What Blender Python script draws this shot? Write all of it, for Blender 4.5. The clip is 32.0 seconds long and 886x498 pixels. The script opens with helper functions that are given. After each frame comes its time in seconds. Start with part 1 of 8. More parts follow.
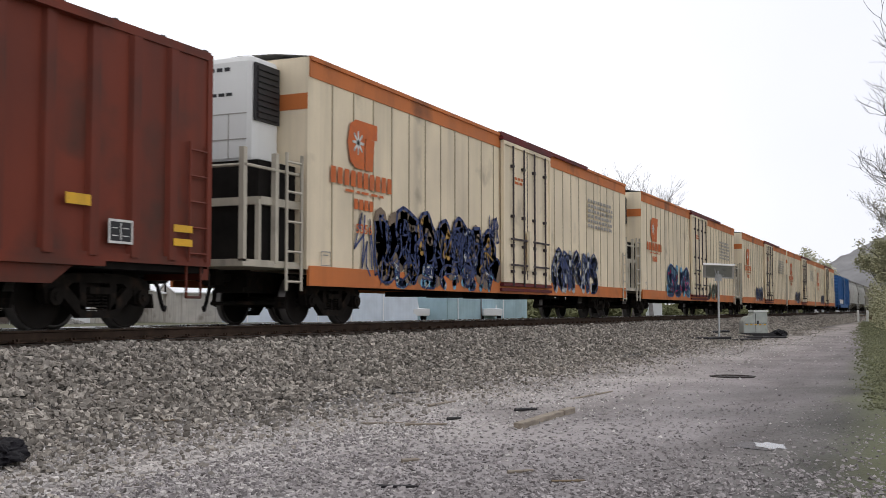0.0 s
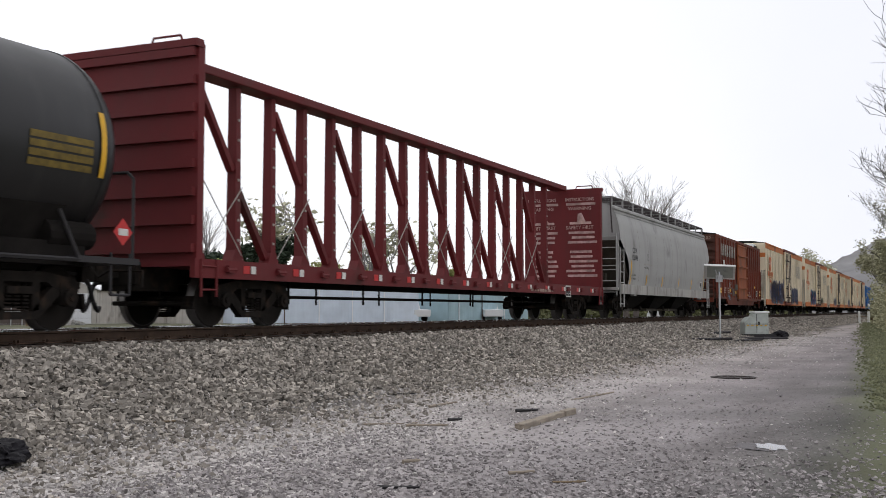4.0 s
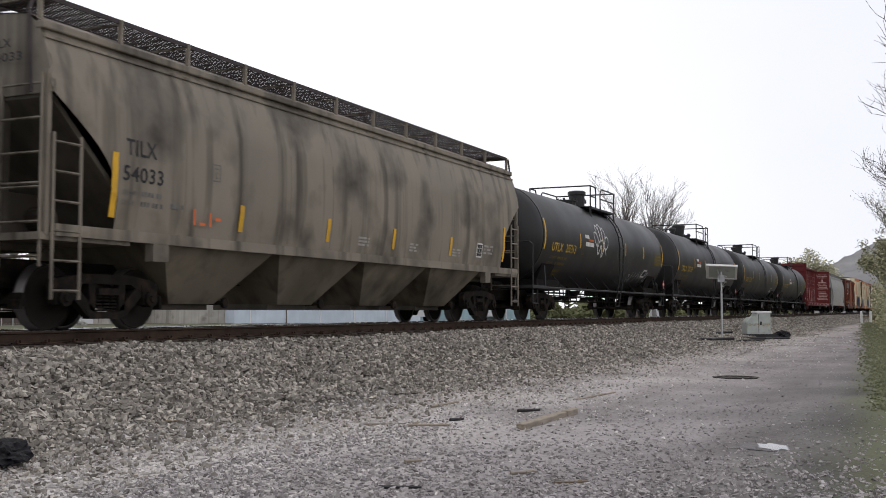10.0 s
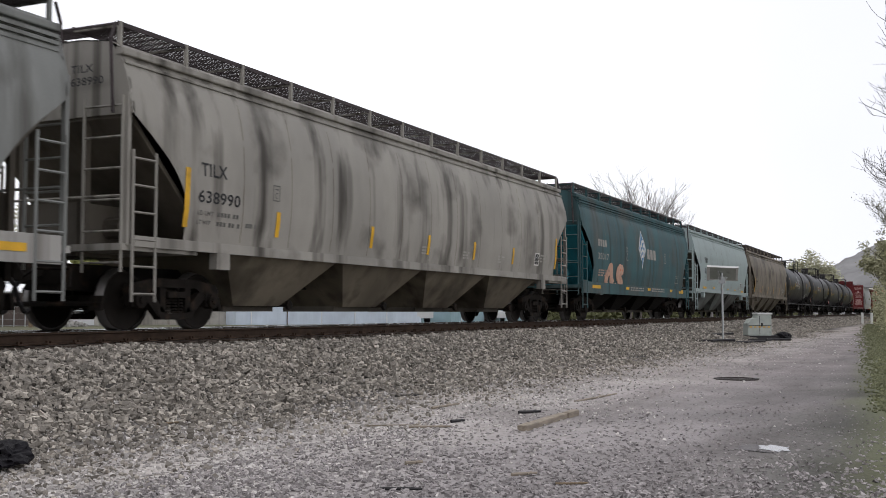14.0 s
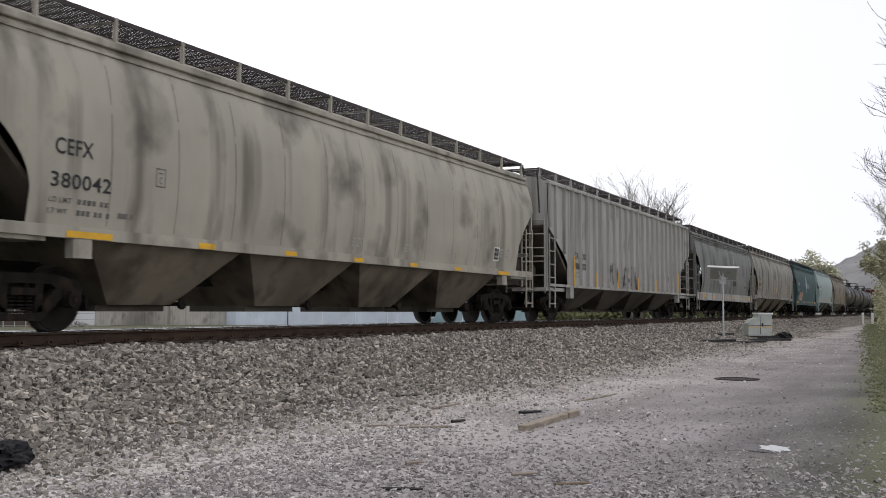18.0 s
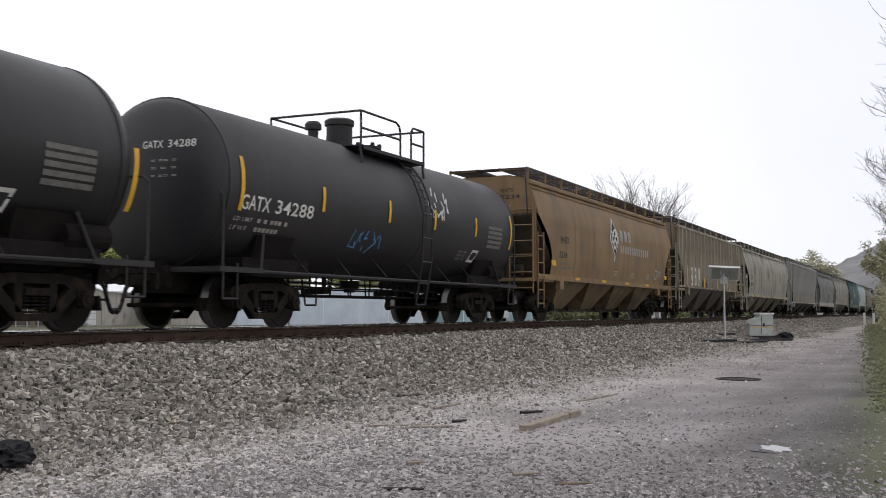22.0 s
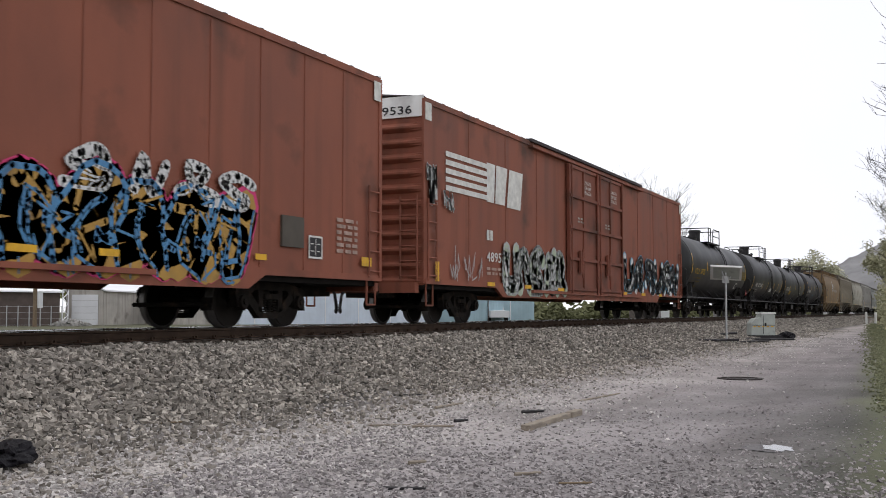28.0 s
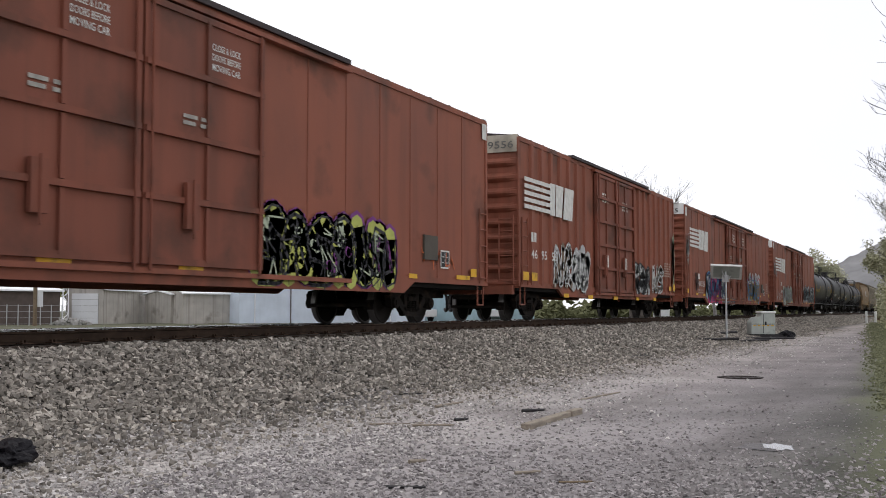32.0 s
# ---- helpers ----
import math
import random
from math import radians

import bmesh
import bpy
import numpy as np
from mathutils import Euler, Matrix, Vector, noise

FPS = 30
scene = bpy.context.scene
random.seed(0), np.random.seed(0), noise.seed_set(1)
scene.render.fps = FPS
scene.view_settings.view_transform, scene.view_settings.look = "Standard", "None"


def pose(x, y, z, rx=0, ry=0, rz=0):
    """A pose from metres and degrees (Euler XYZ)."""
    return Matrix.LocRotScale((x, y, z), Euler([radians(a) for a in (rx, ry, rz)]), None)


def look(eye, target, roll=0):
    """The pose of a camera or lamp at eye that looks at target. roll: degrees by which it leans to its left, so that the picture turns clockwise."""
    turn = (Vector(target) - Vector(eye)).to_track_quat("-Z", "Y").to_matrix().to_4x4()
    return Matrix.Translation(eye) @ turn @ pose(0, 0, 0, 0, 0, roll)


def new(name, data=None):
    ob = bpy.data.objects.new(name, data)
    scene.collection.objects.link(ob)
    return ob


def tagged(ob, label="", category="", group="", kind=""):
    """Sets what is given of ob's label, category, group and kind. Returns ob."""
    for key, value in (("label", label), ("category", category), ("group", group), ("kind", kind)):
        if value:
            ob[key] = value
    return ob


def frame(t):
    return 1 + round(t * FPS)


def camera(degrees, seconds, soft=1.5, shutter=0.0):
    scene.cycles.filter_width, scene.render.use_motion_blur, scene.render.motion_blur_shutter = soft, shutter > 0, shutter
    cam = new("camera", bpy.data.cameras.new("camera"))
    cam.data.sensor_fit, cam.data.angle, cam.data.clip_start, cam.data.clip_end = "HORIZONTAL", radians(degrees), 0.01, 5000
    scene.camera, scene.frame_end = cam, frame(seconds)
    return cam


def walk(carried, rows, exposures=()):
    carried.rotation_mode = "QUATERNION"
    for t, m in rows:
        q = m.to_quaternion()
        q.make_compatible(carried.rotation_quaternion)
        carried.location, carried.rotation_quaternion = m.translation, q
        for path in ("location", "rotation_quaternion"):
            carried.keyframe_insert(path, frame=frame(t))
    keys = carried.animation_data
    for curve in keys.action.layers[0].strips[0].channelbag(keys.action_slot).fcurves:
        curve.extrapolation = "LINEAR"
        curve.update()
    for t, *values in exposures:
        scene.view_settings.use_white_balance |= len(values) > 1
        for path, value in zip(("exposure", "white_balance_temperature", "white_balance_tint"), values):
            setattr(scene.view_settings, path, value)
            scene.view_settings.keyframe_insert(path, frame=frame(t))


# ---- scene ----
cam = camera(44.85, 32.0, soft=0.85, shutter=0.1)

# ---- the camera: on a stand beside the lane, drifting by a hair ----
EYE = (0.0, -12.0, 0.27)
DRIFT = ((0, -3, -1.6), (1, -3, -1.5), (2, -2, -0.3), (3.5, -1.5, 0), (5.5, 0, 0), (8, 1, 0), (11, 2.5, 0.3), (14, 3.5, 2.6),
         (17, 4.2, 2.8), (20.5, 5.5, 2.8), (22.5, 6.8, 2.8), (25.5, 8.5, 2.8), (29.5, 9.8, 1.3), (32, 9.6, 0))
walk(cam, [(t, pose(*EYE, 93.31 + 0.0301 * v, 0, -65.45 + 0.0301 * u)) for t, u, v in DRIFT],
     exposures=((0, 0.04), (2, 0.06), (5, 0.0), (9, 0.0), (12, 0.05), (17, 0.08), (20.5, 0.08), (22.5, 0.0), (25, 0.0), (28, 0.1), (32, 0.11)))

# ---- light: a bright, even overcast ----
world = bpy.data.worlds.new("overcast")
scene.world = world
world.use_nodes = True
wn, wl = world.node_tree.nodes, world.node_tree.links
sky = wn.new("ShaderNodeTexSky")
sky.sky_type, sky.sun_disc = "NISHITA", False
sky.sun_elevation, sky.sun_rotation = radians(55), radians(20)
sky.dust_density, sky.air_density = 1.0, 1.0
pale = wn.new("ShaderNodeHueSaturation")
pale.inputs["Saturation"].default_value = 0.35
wl.new(sky.outputs[0], pale.inputs["Color"])
cloud = wn.new("ShaderNodeMix")
cloud.data_type, cloud.inputs[0].default_value = "RGBA", 0.8
cloud.inputs[7].default_value = (8.5, 8.5, 8.9, 1)
wl.new(pale.outputs[0], cloud.inputs[6])
# the cloud cover thins and cools towards the valley's far end
way = wn.new("ShaderNodeTexCoord")
toward = wn.new("ShaderNodeVectorMath")
toward.operation, toward.inputs[1].default_value = "DOT_PRODUCT", (0.975, -0.21, 0.07)
wl.new(way.outputs["Generated"], toward.inputs[0])
veil = wn.new("ShaderNodeTexNoise")
veil.inputs["Scale"].default_value, veil.inputs["Detail"].default_value = 5.0, 4
wl.new(way.outputs["Generated"], veil.inputs["Vector"])
uneven = wn.new("ShaderNodeMath")
uneven.operation, uneven.inputs[1].default_value = "MULTIPLY_ADD", 0.10
wl.new(veil.outputs["Fac"], uneven.inputs[0]), wl.new(toward.outputs["Value"], uneven.inputs[2])
thin = wn.new("ShaderNodeMapRange")
thin.interpolation_type = "SMOOTHSTEP"
thin.inputs[1].default_value, thin.inputs[2].default_value = 0.90, 1.08
wl.new(uneven.outputs[0], thin.inputs[0])
cool = wn.new("ShaderNodeMix")
cool.data_type, cool.inputs[7].default_value = "RGBA", (6.75, 6.9, 7.75, 1)
wl.new(thin.outputs[0], cool.inputs[0]), wl.new(cloud.outputs[2], cool.inputs[6])
wl.new(cool.outputs[2], wn["Background"].inputs["Color"])
wn["Background"].inputs["Strength"].default_value = 0.13
sun = new("sun", bpy.data.lights.new("sun", "SUN"))
sun.data.energy, sun.data.angle, sun.data.color = 0.5, radians(40), (1.0, 0.97, 0.93)
sun.matrix_world = look((0, 0, 50), (-8, -22, 0))


# ---- materials ----
def material(name, color, rough=0.7, metal=0.0, vary=0.25, scale=1.5, stretch=(1, 1, 1), grain=40.0, bump=0.15, dirt=None, dirt_amount=0.0,
             streak=0.0, streak_color=(0.03, 0.025, 0.02), spec=0.4, random_value=0.0, streak_width=1.0):
    """Painted, rusty or earthen surface: colour varied at two scales, optional vertical streaks and patches of dirt."""
    m = bpy.data.materials.new(name)
    m.use_nodes = True
    n, l = m.node_tree.nodes, m.node_tree.links
    b = n["Principled BSDF"]
    b.inputs["Roughness"].default_value, b.inputs["Metallic"].default_value = rough, metal
    b.inputs["Specular IOR Level"].default_value = spec
    co = n.new("ShaderNodeTexCoord")
    mp = n.new("ShaderNodeMapping")
    mp.inputs["Scale"].default_value = stretch
    l.new(co.outputs["Object"], mp.inputs[0])

    def noise_tex(s, detail, src):
        t = n.new("ShaderNodeTexNoise")
        t.inputs["Scale"].default_value, t.inputs["Detail"].default_value = s, detail
        l.new(src, t.inputs["Vector"])
        return t.outputs["Fac"]

    def ramp(fac, lo, hi, a=0.0, c=1.0):
        r = n.new("ShaderNodeMapRange")
        r.inputs[1].default_value, r.inputs[2].default_value, r.inputs[3].default_value, r.inputs[4].default_value = lo, hi, a, c
        l.new(fac, r.inputs[0])
        return r.outputs[0]

    def mix(fac, a, c, kind="MIX"):
        x = n.new("ShaderNodeMix")
        x.data_type, x.blend_type = "RGBA", kind
        for sock, v in ((x.inputs[0], fac), (x.inputs[6], a), (x.inputs[7], c)):
            if isinstance(v, (int, float)):
                sock.default_value = v
            elif isinstance(v, tuple):
                sock.default_value = (*v, 1)
            else:
                l.new(v, sock)
        return x.outputs[2]

    big = noise_tex(scale, 4, mp.outputs[0])
    fine = noise_tex(grain, 3, co.outputs["Object"])
    dark = tuple(c * (1 - vary) for c in color)
    light = tuple(min(1, c * (1 + vary * 0.6)) for c in color)
    col = mix(ramp(big, 0.3, 0.7), dark, light)
    col = mix(ramp(fine, 0.25, 0.75, 0.0, 0.35 * vary + 0.05), col, tuple(c * 0.55 for c in color))
    if dirt:
        d = noise_tex(scale * 0.6 + 0.2, 6, co.outputs["Object"])
        col = mix(ramp(d, 0.62 - 0.3 * dirt_amount, 0.75 - 0.1 * dirt_amount, 0, min(1.0, 0.5 + dirt_amount)), col, dirt)
    if streak:
        ms = n.new("ShaderNodeMapping")
        ms.inputs["Scale"].default_value = (2.2 * streak_width, 2.2, 0.06)
        l.new(co.outputs["Object"], ms.inputs[0])
        s = noise_tex(1.6, 5, ms.outputs[0])
        col = mix(ramp(s, 0.5, 0.72, 0, streak), col, streak_color)
    if random_value:
        oi = n.new("ShaderNodeNewGeometry")
        col = mix(ramp(oi.outputs["Random Per Island"], 0, 1, 0, random_value), col, tuple(c * 0.35 for c in color))
    l.new(col, b.inputs["Base Color"])
    l.new(ramp(big, 0.2, 0.8, max(0.05, rough - 0.12), min(1, rough + 0.12)), b.inputs["Roughness"])
    if bump:
        bp = n.new("ShaderNodeBump")
        bp.inputs["Strength"].default_value, bp.inputs["Distance"].default_value = bump, 0.02
        l.new(fine, bp.inputs["Height"])
        l.new(bp.outputs[0], b.inputs["Normal"])
    return m


GRIME = (0.035, 0.028, 0.022)
RUST = (0.13, 0.05, 0.025)
M = {}


def paint(key, color, streak=0.25, dirt=0.2, vary=0.18, rough=0.6, streak_color=GRIME, dirt_color=GRIME, streak_width=0.6):
    M[key] = material(key, color, rough=rough, vary=vary, scale=0.8, stretch=(1, 1, 0.5), bump=0.05, spec=0.22, dirt=dirt_color, dirt_amount=dirt, streak=streak, streak_color=streak_color, streak_width=streak_width)
    return M[key]


paint("weathered_red", (0.17, 0.036, 0.02), 0.35, 0.4, vary=0.3)
# for ribbed end walls: soot, and the ribs' shading put into the colour
paint("sooty_red", (0.085, 0.032, 0.022), 0.5, 0.6, vary=0.4)
paint("door_orange", (0.30, 0.085, 0.035), 0.2, 0.2)
paint("brown_red", (0.262, 0.088, 0.055), 0.3, 0.2, vary=0.22)
paint("brown_red_door", (0.215, 0.072, 0.047), 0.35, 0.24, vary=0.22)
paint("maroon", (0.13, 0.018, 0.02), 0.2, 0.15)
paint("cream", (0.79, 0.675, 0.50), 0.18, 0.08)
paint("cream_grey", (0.50, 0.455, 0.375), 0.3, 0.25)
paint("orange", (0.55, 0.17, 0.05), 0.15, 0.1)
paint("light_grey", (0.37, 0.367, 0.36), 0.3, 0.1, vary=0.1, streak_color=(0.15, 0.14, 0.13))
paint("warm_grey", (0.245, 0.21, 0.17), 0.85, 0.45, streak_color=(0.06, 0.05, 0.038), streak_width=0.9)
paint("grimy_white", (0.33, 0.31, 0.28), 0.95, 0.3, vary=0.25, streak_color=(0.05, 0.043, 0.036), streak_width=0.6)
paint("mint", (0.36, 0.425, 0.425), 0.12, 0.04, vary=0.08)
paint("teal", (0.05, 0.115, 0.127), 0.7, 0.5, vary=0.4, streak_color=(0.022, 0.026, 0.025), dirt_color=(0.085, 0.09, 0.082), streak_width=0.8)
paint("teal_bright", (0.03, 0.22, 0.28), 0.3, 0.2)
paint("stained_grey", (0.225, 0.23, 0.222), 0.75, 0.3, vary=0.3)
paint("silver_grey", (0.40, 0.385, 0.365), 0.7, 0.2, streak_color=(0.10, 0.085, 0.07), streak_width=0.9)
paint("ivory_grey", (0.385, 0.36, 0.305), 0.7, 0.3, streak_color=(0.09, 0.08, 0.065))
paint("rusty_tan", (0.275, 0.222, 0.16), 0.9, 0.33, vary=0.35, streak_color=(0.07, 0.042, 0.026), dirt_color=(0.11, 0.05, 0.028))
paint("post_grey", (0.36, 0.32, 0.26), 0.5, 0.3, vary=0.25)
paint("cream_seam", (0.44, 0.37, 0.26), 0.3, 0.1)
paint("tan", (0.25, 0.165, 0.088), 0.5, 0.35, vary=0.3, streak_color=(0.13, 0.075, 0.04), dirt_color=(0.15, 0.11, 0.075), streak_width=0.8)
paint("blue_car", (0.03, 0.12, 0.33), 0.3, 0.1)
paint("white_paint", (0.75, 0.75, 0.74), 0.1, 0.05, vary=0.06)
paint("hopper_dirt", (0.19, 0.162, 0.122), 0.6, 0.35, vary=0.35)
paint("tan_dirt", (0.20, 0.145, 0.085), 0.6, 0.35, vary=0.35)
# dark brown-grey for end slope sheets, outlet gates and some bays
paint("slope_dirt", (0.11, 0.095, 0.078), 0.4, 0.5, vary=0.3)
paint("mint_dirty", (0.17, 0.185, 0.175), 0.6, 0.5, vary=0.3)
paint("roof_grey", (0.33, 0.32, 0.30), 0.2, 0.3)
M["tank_black"] = material("tank_black", (0.013, 0.0125, 0.0135), rough=0.48, vary=0.35, scale=0.5, bump=0.03, dirt=(0.05, 0.045, 0.04), dirt_amount=0.12, streak=0.12, streak_color=(0.06, 0.055, 0.05))
M["tank_grey"] = material("tank_grey", (0.027, 0.0245, 0.028), rough=0.55, vary=0.35, scale=0.5, bump=0.03, dirt=(0.05, 0.045, 0.045), dirt_amount=0.15, streak=0.15, streak_color=(0.06, 0.055, 0.055))
M["running_gear"] = material("running_gear", (0.018, 0.015, 0.013), rough=0.95, spec=0.12, vary=0.4, scale=6, bump=0.3, dirt=(0.05, 0.033, 0.023), dirt_amount=0.3)
M["wheel_steel"] = material("wheel_steel", (0.017, 0.014, 0.012), rough=0.85, spec=0.15, vary=0.3, scale=4, bump=0.1)
M["tread_steel"] = material("tread_steel", (0.16, 0.15, 0.145), rough=0.45, metal=0.8, vary=0.15, scale=4, bump=0.02)
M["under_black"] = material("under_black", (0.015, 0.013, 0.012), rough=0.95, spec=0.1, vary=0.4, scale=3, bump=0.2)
M["iron_black"] = material("iron_black", (0.022, 0.02, 0.022), rough=0.6, vary=0.3, scale=5, bump=0.1)
M["grating"] = material("grating", (0.055, 0.042, 0.045), rough=0.8, vary=0.4, scale=5, bump=0.1)
M["safety_yellow"] = material("safety_yellow", (0.72, 0.40, 0.02), rough=0.5, vary=0.2, scale=4, bump=0.02, dirt=GRIME, dirt_amount=0.05)
M["stencil_white"] = material("stencil_white", (0.68, 0.67, 0.64), rough=0.7, vary=0.2, scale=6, bump=0.02)
M["stencil_black"] = material("stencil_black", (0.025, 0.025, 0.028), rough=0.7, vary=0.2, scale=6, bump=0.02)
M["stencil_grey"] = material("stencil_grey", (0.36, 0.34, 0.31), rough=0.7, vary=0.3, scale=8, bump=0.02)
M["stencil_yellow"] = material("stencil_yellow", (0.55, 0.34, 0.02), rough=0.7, vary=0.25, scale=6, bump=0.02)
M["stencil_orange"] = material("stencil_orange", (0.55, 0.13, 0.03), rough=0.7, vary=0.15, scale=6, bump=0.02)
M["stencil_dim"] = material("stencil_dim", (0.15, 0.145, 0.135), rough=0.7, vary=0.3, scale=8, bump=0.02)
M["stencil_pink"] = material("stencil_pink", (0.50, 0.33, 0.31), rough=0.8, vary=0.5, scale=5, bump=0.02)
M["stencil_faded"] = material("stencil_faded", (0.42, 0.30, 0.25), rough=0.8, vary=0.5, scale=5, bump=0.02)
M["stencil_dull_yellow"] = material("stencil_dull_yellow", (0.16, 0.11, 0.02), rough=0.7, vary=0.4, scale=8, bump=0.02)
M["reflector_red"] = material("reflector_red", (0.5, 0.02, 0.02), rough=0.4, vary=0.1, bump=0.0)
for key, c in (("spray_gold", (0.42, 0.24, 0.05)), ("spray_pink", (0.62, 0.04, 0.17)), ("spray_blue", (0.07, 0.22, 0.42)), ("spray_white", (0.66, 0.66, 0.66)),
               ("spray_silver", (0.42, 0.43, 0.43)), ("spray_black", (0.02, 0.02, 0.025)), ("spray_green", (0.42, 0.45, 0.10)), ("spray_purple", (0.18, 0.03, 0.2)),
               ("spray_navy", (0.03, 0.05, 0.16)), ("spray_pale_green", (0.40, 0.46, 0.34)), ("spray_brown", (0.18, 0.13, 0.09)), ("spray_sky", (0.16, 0.38, 0.55)), ("spray_peach", (0.55, 0.33, 0.24)), ("spray_orange", (0.6, 0.14, 0.04))):
    M[key] = material(key, c, rough=0.6, vary=0.15, scale=3, bump=0.02, dirt=GRIME, dirt_amount=0.03)

# ---- mesh helpers ----
def part(name, bm, mats, parent, label="", smooth=False):
    me = bpy.data.meshes.new(name)
    bm.to_mesh(me)
    bm.free()
    for m in (mats if isinstance(mats, (list, tuple)) else [mats]):
        me.materials.append(M[m] if isinstance(m, str) else m)
    if smooth:
        me.shade_smooth()
    ob = new(name, me)
    ob.parent = parent
    if label:
        tagged(ob, label)
    return ob


def again(name, ob, parent, m=None):
    """A further part on the same mesh."""
    o = new(name, ob.data)
    o.parent = parent
    if m is not None:
        o.matrix_basis = m
    return o


def thing(name, label, category, group="", kind="", at=(0, 0, 0), turn=0):
    ob = new(name)
    ob.empty_display_size = 0.3
    ob.matrix_basis = pose(*at, 0, 0, turn)
    return tagged(ob, label, category, group, kind)


QUADS = ((0, 3, 2, 1), (4, 5, 6, 7), (0, 1, 5, 4), (1, 2, 6, 5), (2, 3, 7, 6), (3, 0, 4, 7))


def solid(bm, pts, mi=0):
    """Six-sided solid from eight corners: four below, four above."""
    v = [bm.verts.new(p) for p in pts]
    for q in QUADS:
        bm.faces.new([v[i] for i in q]).material_index = mi


def box(bm, x0, x1, y0, y1, z0, z1, mi=0):
    solid(bm, ((x0, y0, z0), (x1, y0, z0), (x1, y1, z0), (x0, y1, z0), (x0, y0, z1), (x1, y0, z1), (x1, y1, z1), (x0, y1, z1)), mi)


def slab(name, mats, parent, *dims, label="", bevel=0.0):
    bm = bmesh.new()
    box(bm, *dims)
    if bevel:
        bmesh.ops.bevel(bm, geom=bm.edges[:], offset=bevel, segments=2, affect="EDGES", profile=0.5)
    return part(name, bm, mats, parent, label)


def prism(bm, poly, y0, y1, mi=0):
    """Outline in x and z, extruded from y0 to y1."""
    a = [bm.verts.new((x, y0, z)) for x, z in poly]
    c = [bm.verts.new((x, y1, z)) for x, z in poly]
    k = len(poly)
    bm.faces.new(a[::-1]).material_index = mi
    bm.faces.new(c).material_index = mi
    for i in range(k):
        bm.faces.new((a[i], a[(i + 1) % k], c[(i + 1) % k], c[i])).material_index = mi


def rod(bm, p, q, r, sides=6, r2=None, mi=0):
    p, q = Vector(p), Vector(q)
    d = (q - p).normalized()
    s = d.orthogonal().normalized()
    u = d.cross(s)
    r2 = r if r2 is None else r2
    rings = []
    for c, rr in ((p, r), (q, r2)):
        rings.append([bm.verts.new(c + (s * math.cos(a) + u * math.sin(a)) * rr) for a in (2 * math.pi * i / sides for i in range(sides))])
    for i in range(sides):
        bm.faces.new((rings[0][i], rings[0][(i + 1) % sides], rings[1][(i + 1) % sides], rings[1][i])).material_index = mi
    bm.faces.new(rings[0][::-1]).material_index = mi
    bm.faces.new(rings[1]).material_index = mi


def pipe(bm, pts, r, sides=5):
    for a, c in zip(pts, pts[1:]):
        rod(bm, a, c, r, sides)


def lathe(bm, rows, sides, axis="z", center=(0, 0, 0), mi=0):
    """Rows of (radius, height) turned round an axis."""
    rings = []
    for r, h in rows:
        ring = []
        for i in range(sides):
            a = 2 * math.pi * i / sides
            c, s = r * math.cos(a), r * math.sin(a)
            p = {"z": (c, s, h), "y": (c, h, s), "x": (h, c, s)}[axis]
            ring.append(bm.verts.new((p[0] + center[0], p[1] + center[1], p[2] + center[2])))
        rings.append(ring)
    for a, c in zip(rings, rings[1:]):
        for i in range(sides):
            bm.faces.new((a[i], a[(i + 1) % sides], c[(i + 1) % sides], c[i])).material_index = mi
    bm.faces.new(rings[0][::-1]).material_index = mi
    bm.faces.new(rings[-1]).material_index = mi


def grid(bm, cols, rows, fn, mi=0, flip=False):
    v = [[bm.verts.new(fn(i, j)) for i in range(cols + 1)] for j in range(rows + 1)]
    for j in range(rows):
        for i in range(cols):
            f = (v[j][i], v[j][i + 1], v[j + 1][i + 1], v[j + 1][i])
            bm.faces.new(f[::-1] if flip else f).material_index = mi


# ---- paint on a side: y follows the side's outline ----
def flat_side(y):
    return lambda z: y


def lettering(text, parent, x, z, height, mat, side, width=None, name="number", shear=0.0):
    """A painted line of digits or words; x is its left end, z its foot."""
    cu = bpy.data.curves.new("text", "FONT")
    cu.body, cu.size, cu.space_character, cu.resolution_u = text, 1.0, 1.06, 3
    cu.offset = 0.012
    tmp = bpy.data.objects.new("text", cu)
    me = bpy.data.meshes.new_from_object(tmp)
    bpy.data.objects.remove(tmp)
    n = len(me.vertices)
    co = np.empty(n * 3)
    me.vertices.foreach_get("co", co)
    co = co.reshape(-1, 3)
    k = height / 0.72
    xs, zs = co[:, 0] - co[:, 0].min(), co[:, 1]
    kx = k if width is None else width / xs.max()
    out = np.empty((n, 3))
    out[:, 0] = x + xs * kx + zs * shear
    out[:, 2] = z + zs * k
    out[:, 1] = [side(c) - 0.008 for c in out[:, 2]]
    me.vertices.foreach_set("co", out.ravel())
    me.materials.append(M[mat])
    me.update()
    me.name = name
    ob = new(name, me)
    ob.parent = parent
    return ob


def patch(bm, side, x0, x1, z0, z1, off=0.006, mi=0, shear=0.0, rows=1):
    """A painted rectangle on a side."""
    def fn(i, j):
        z = z0 + (z1 - z0) * j / rows
        return ((x1 if i else x0) + shear * (z - z0), side(z) - off, z)
    grid(bm, 1, rows, fn, mi)


def painted(name, parent, mat, side, rects, label="", rows=1, off=0.006):
    bm = bmesh.new()
    for r in rects:
        patch(bm, side, *r, off=off, rows=rows)
    return part(name, bm, mat, parent, label)


def mark_bars(parent, x, z, w, h, count, mat, side, name="letter_bar", fill=0.76):
    """Letter-sized bars in place of a company's letters, each a part."""
    step = w / count
    for i in range(count):
        painted(name, parent, mat, side, [(x + i * step, x + (i + fill) * step, z, z + h)], rows=3)


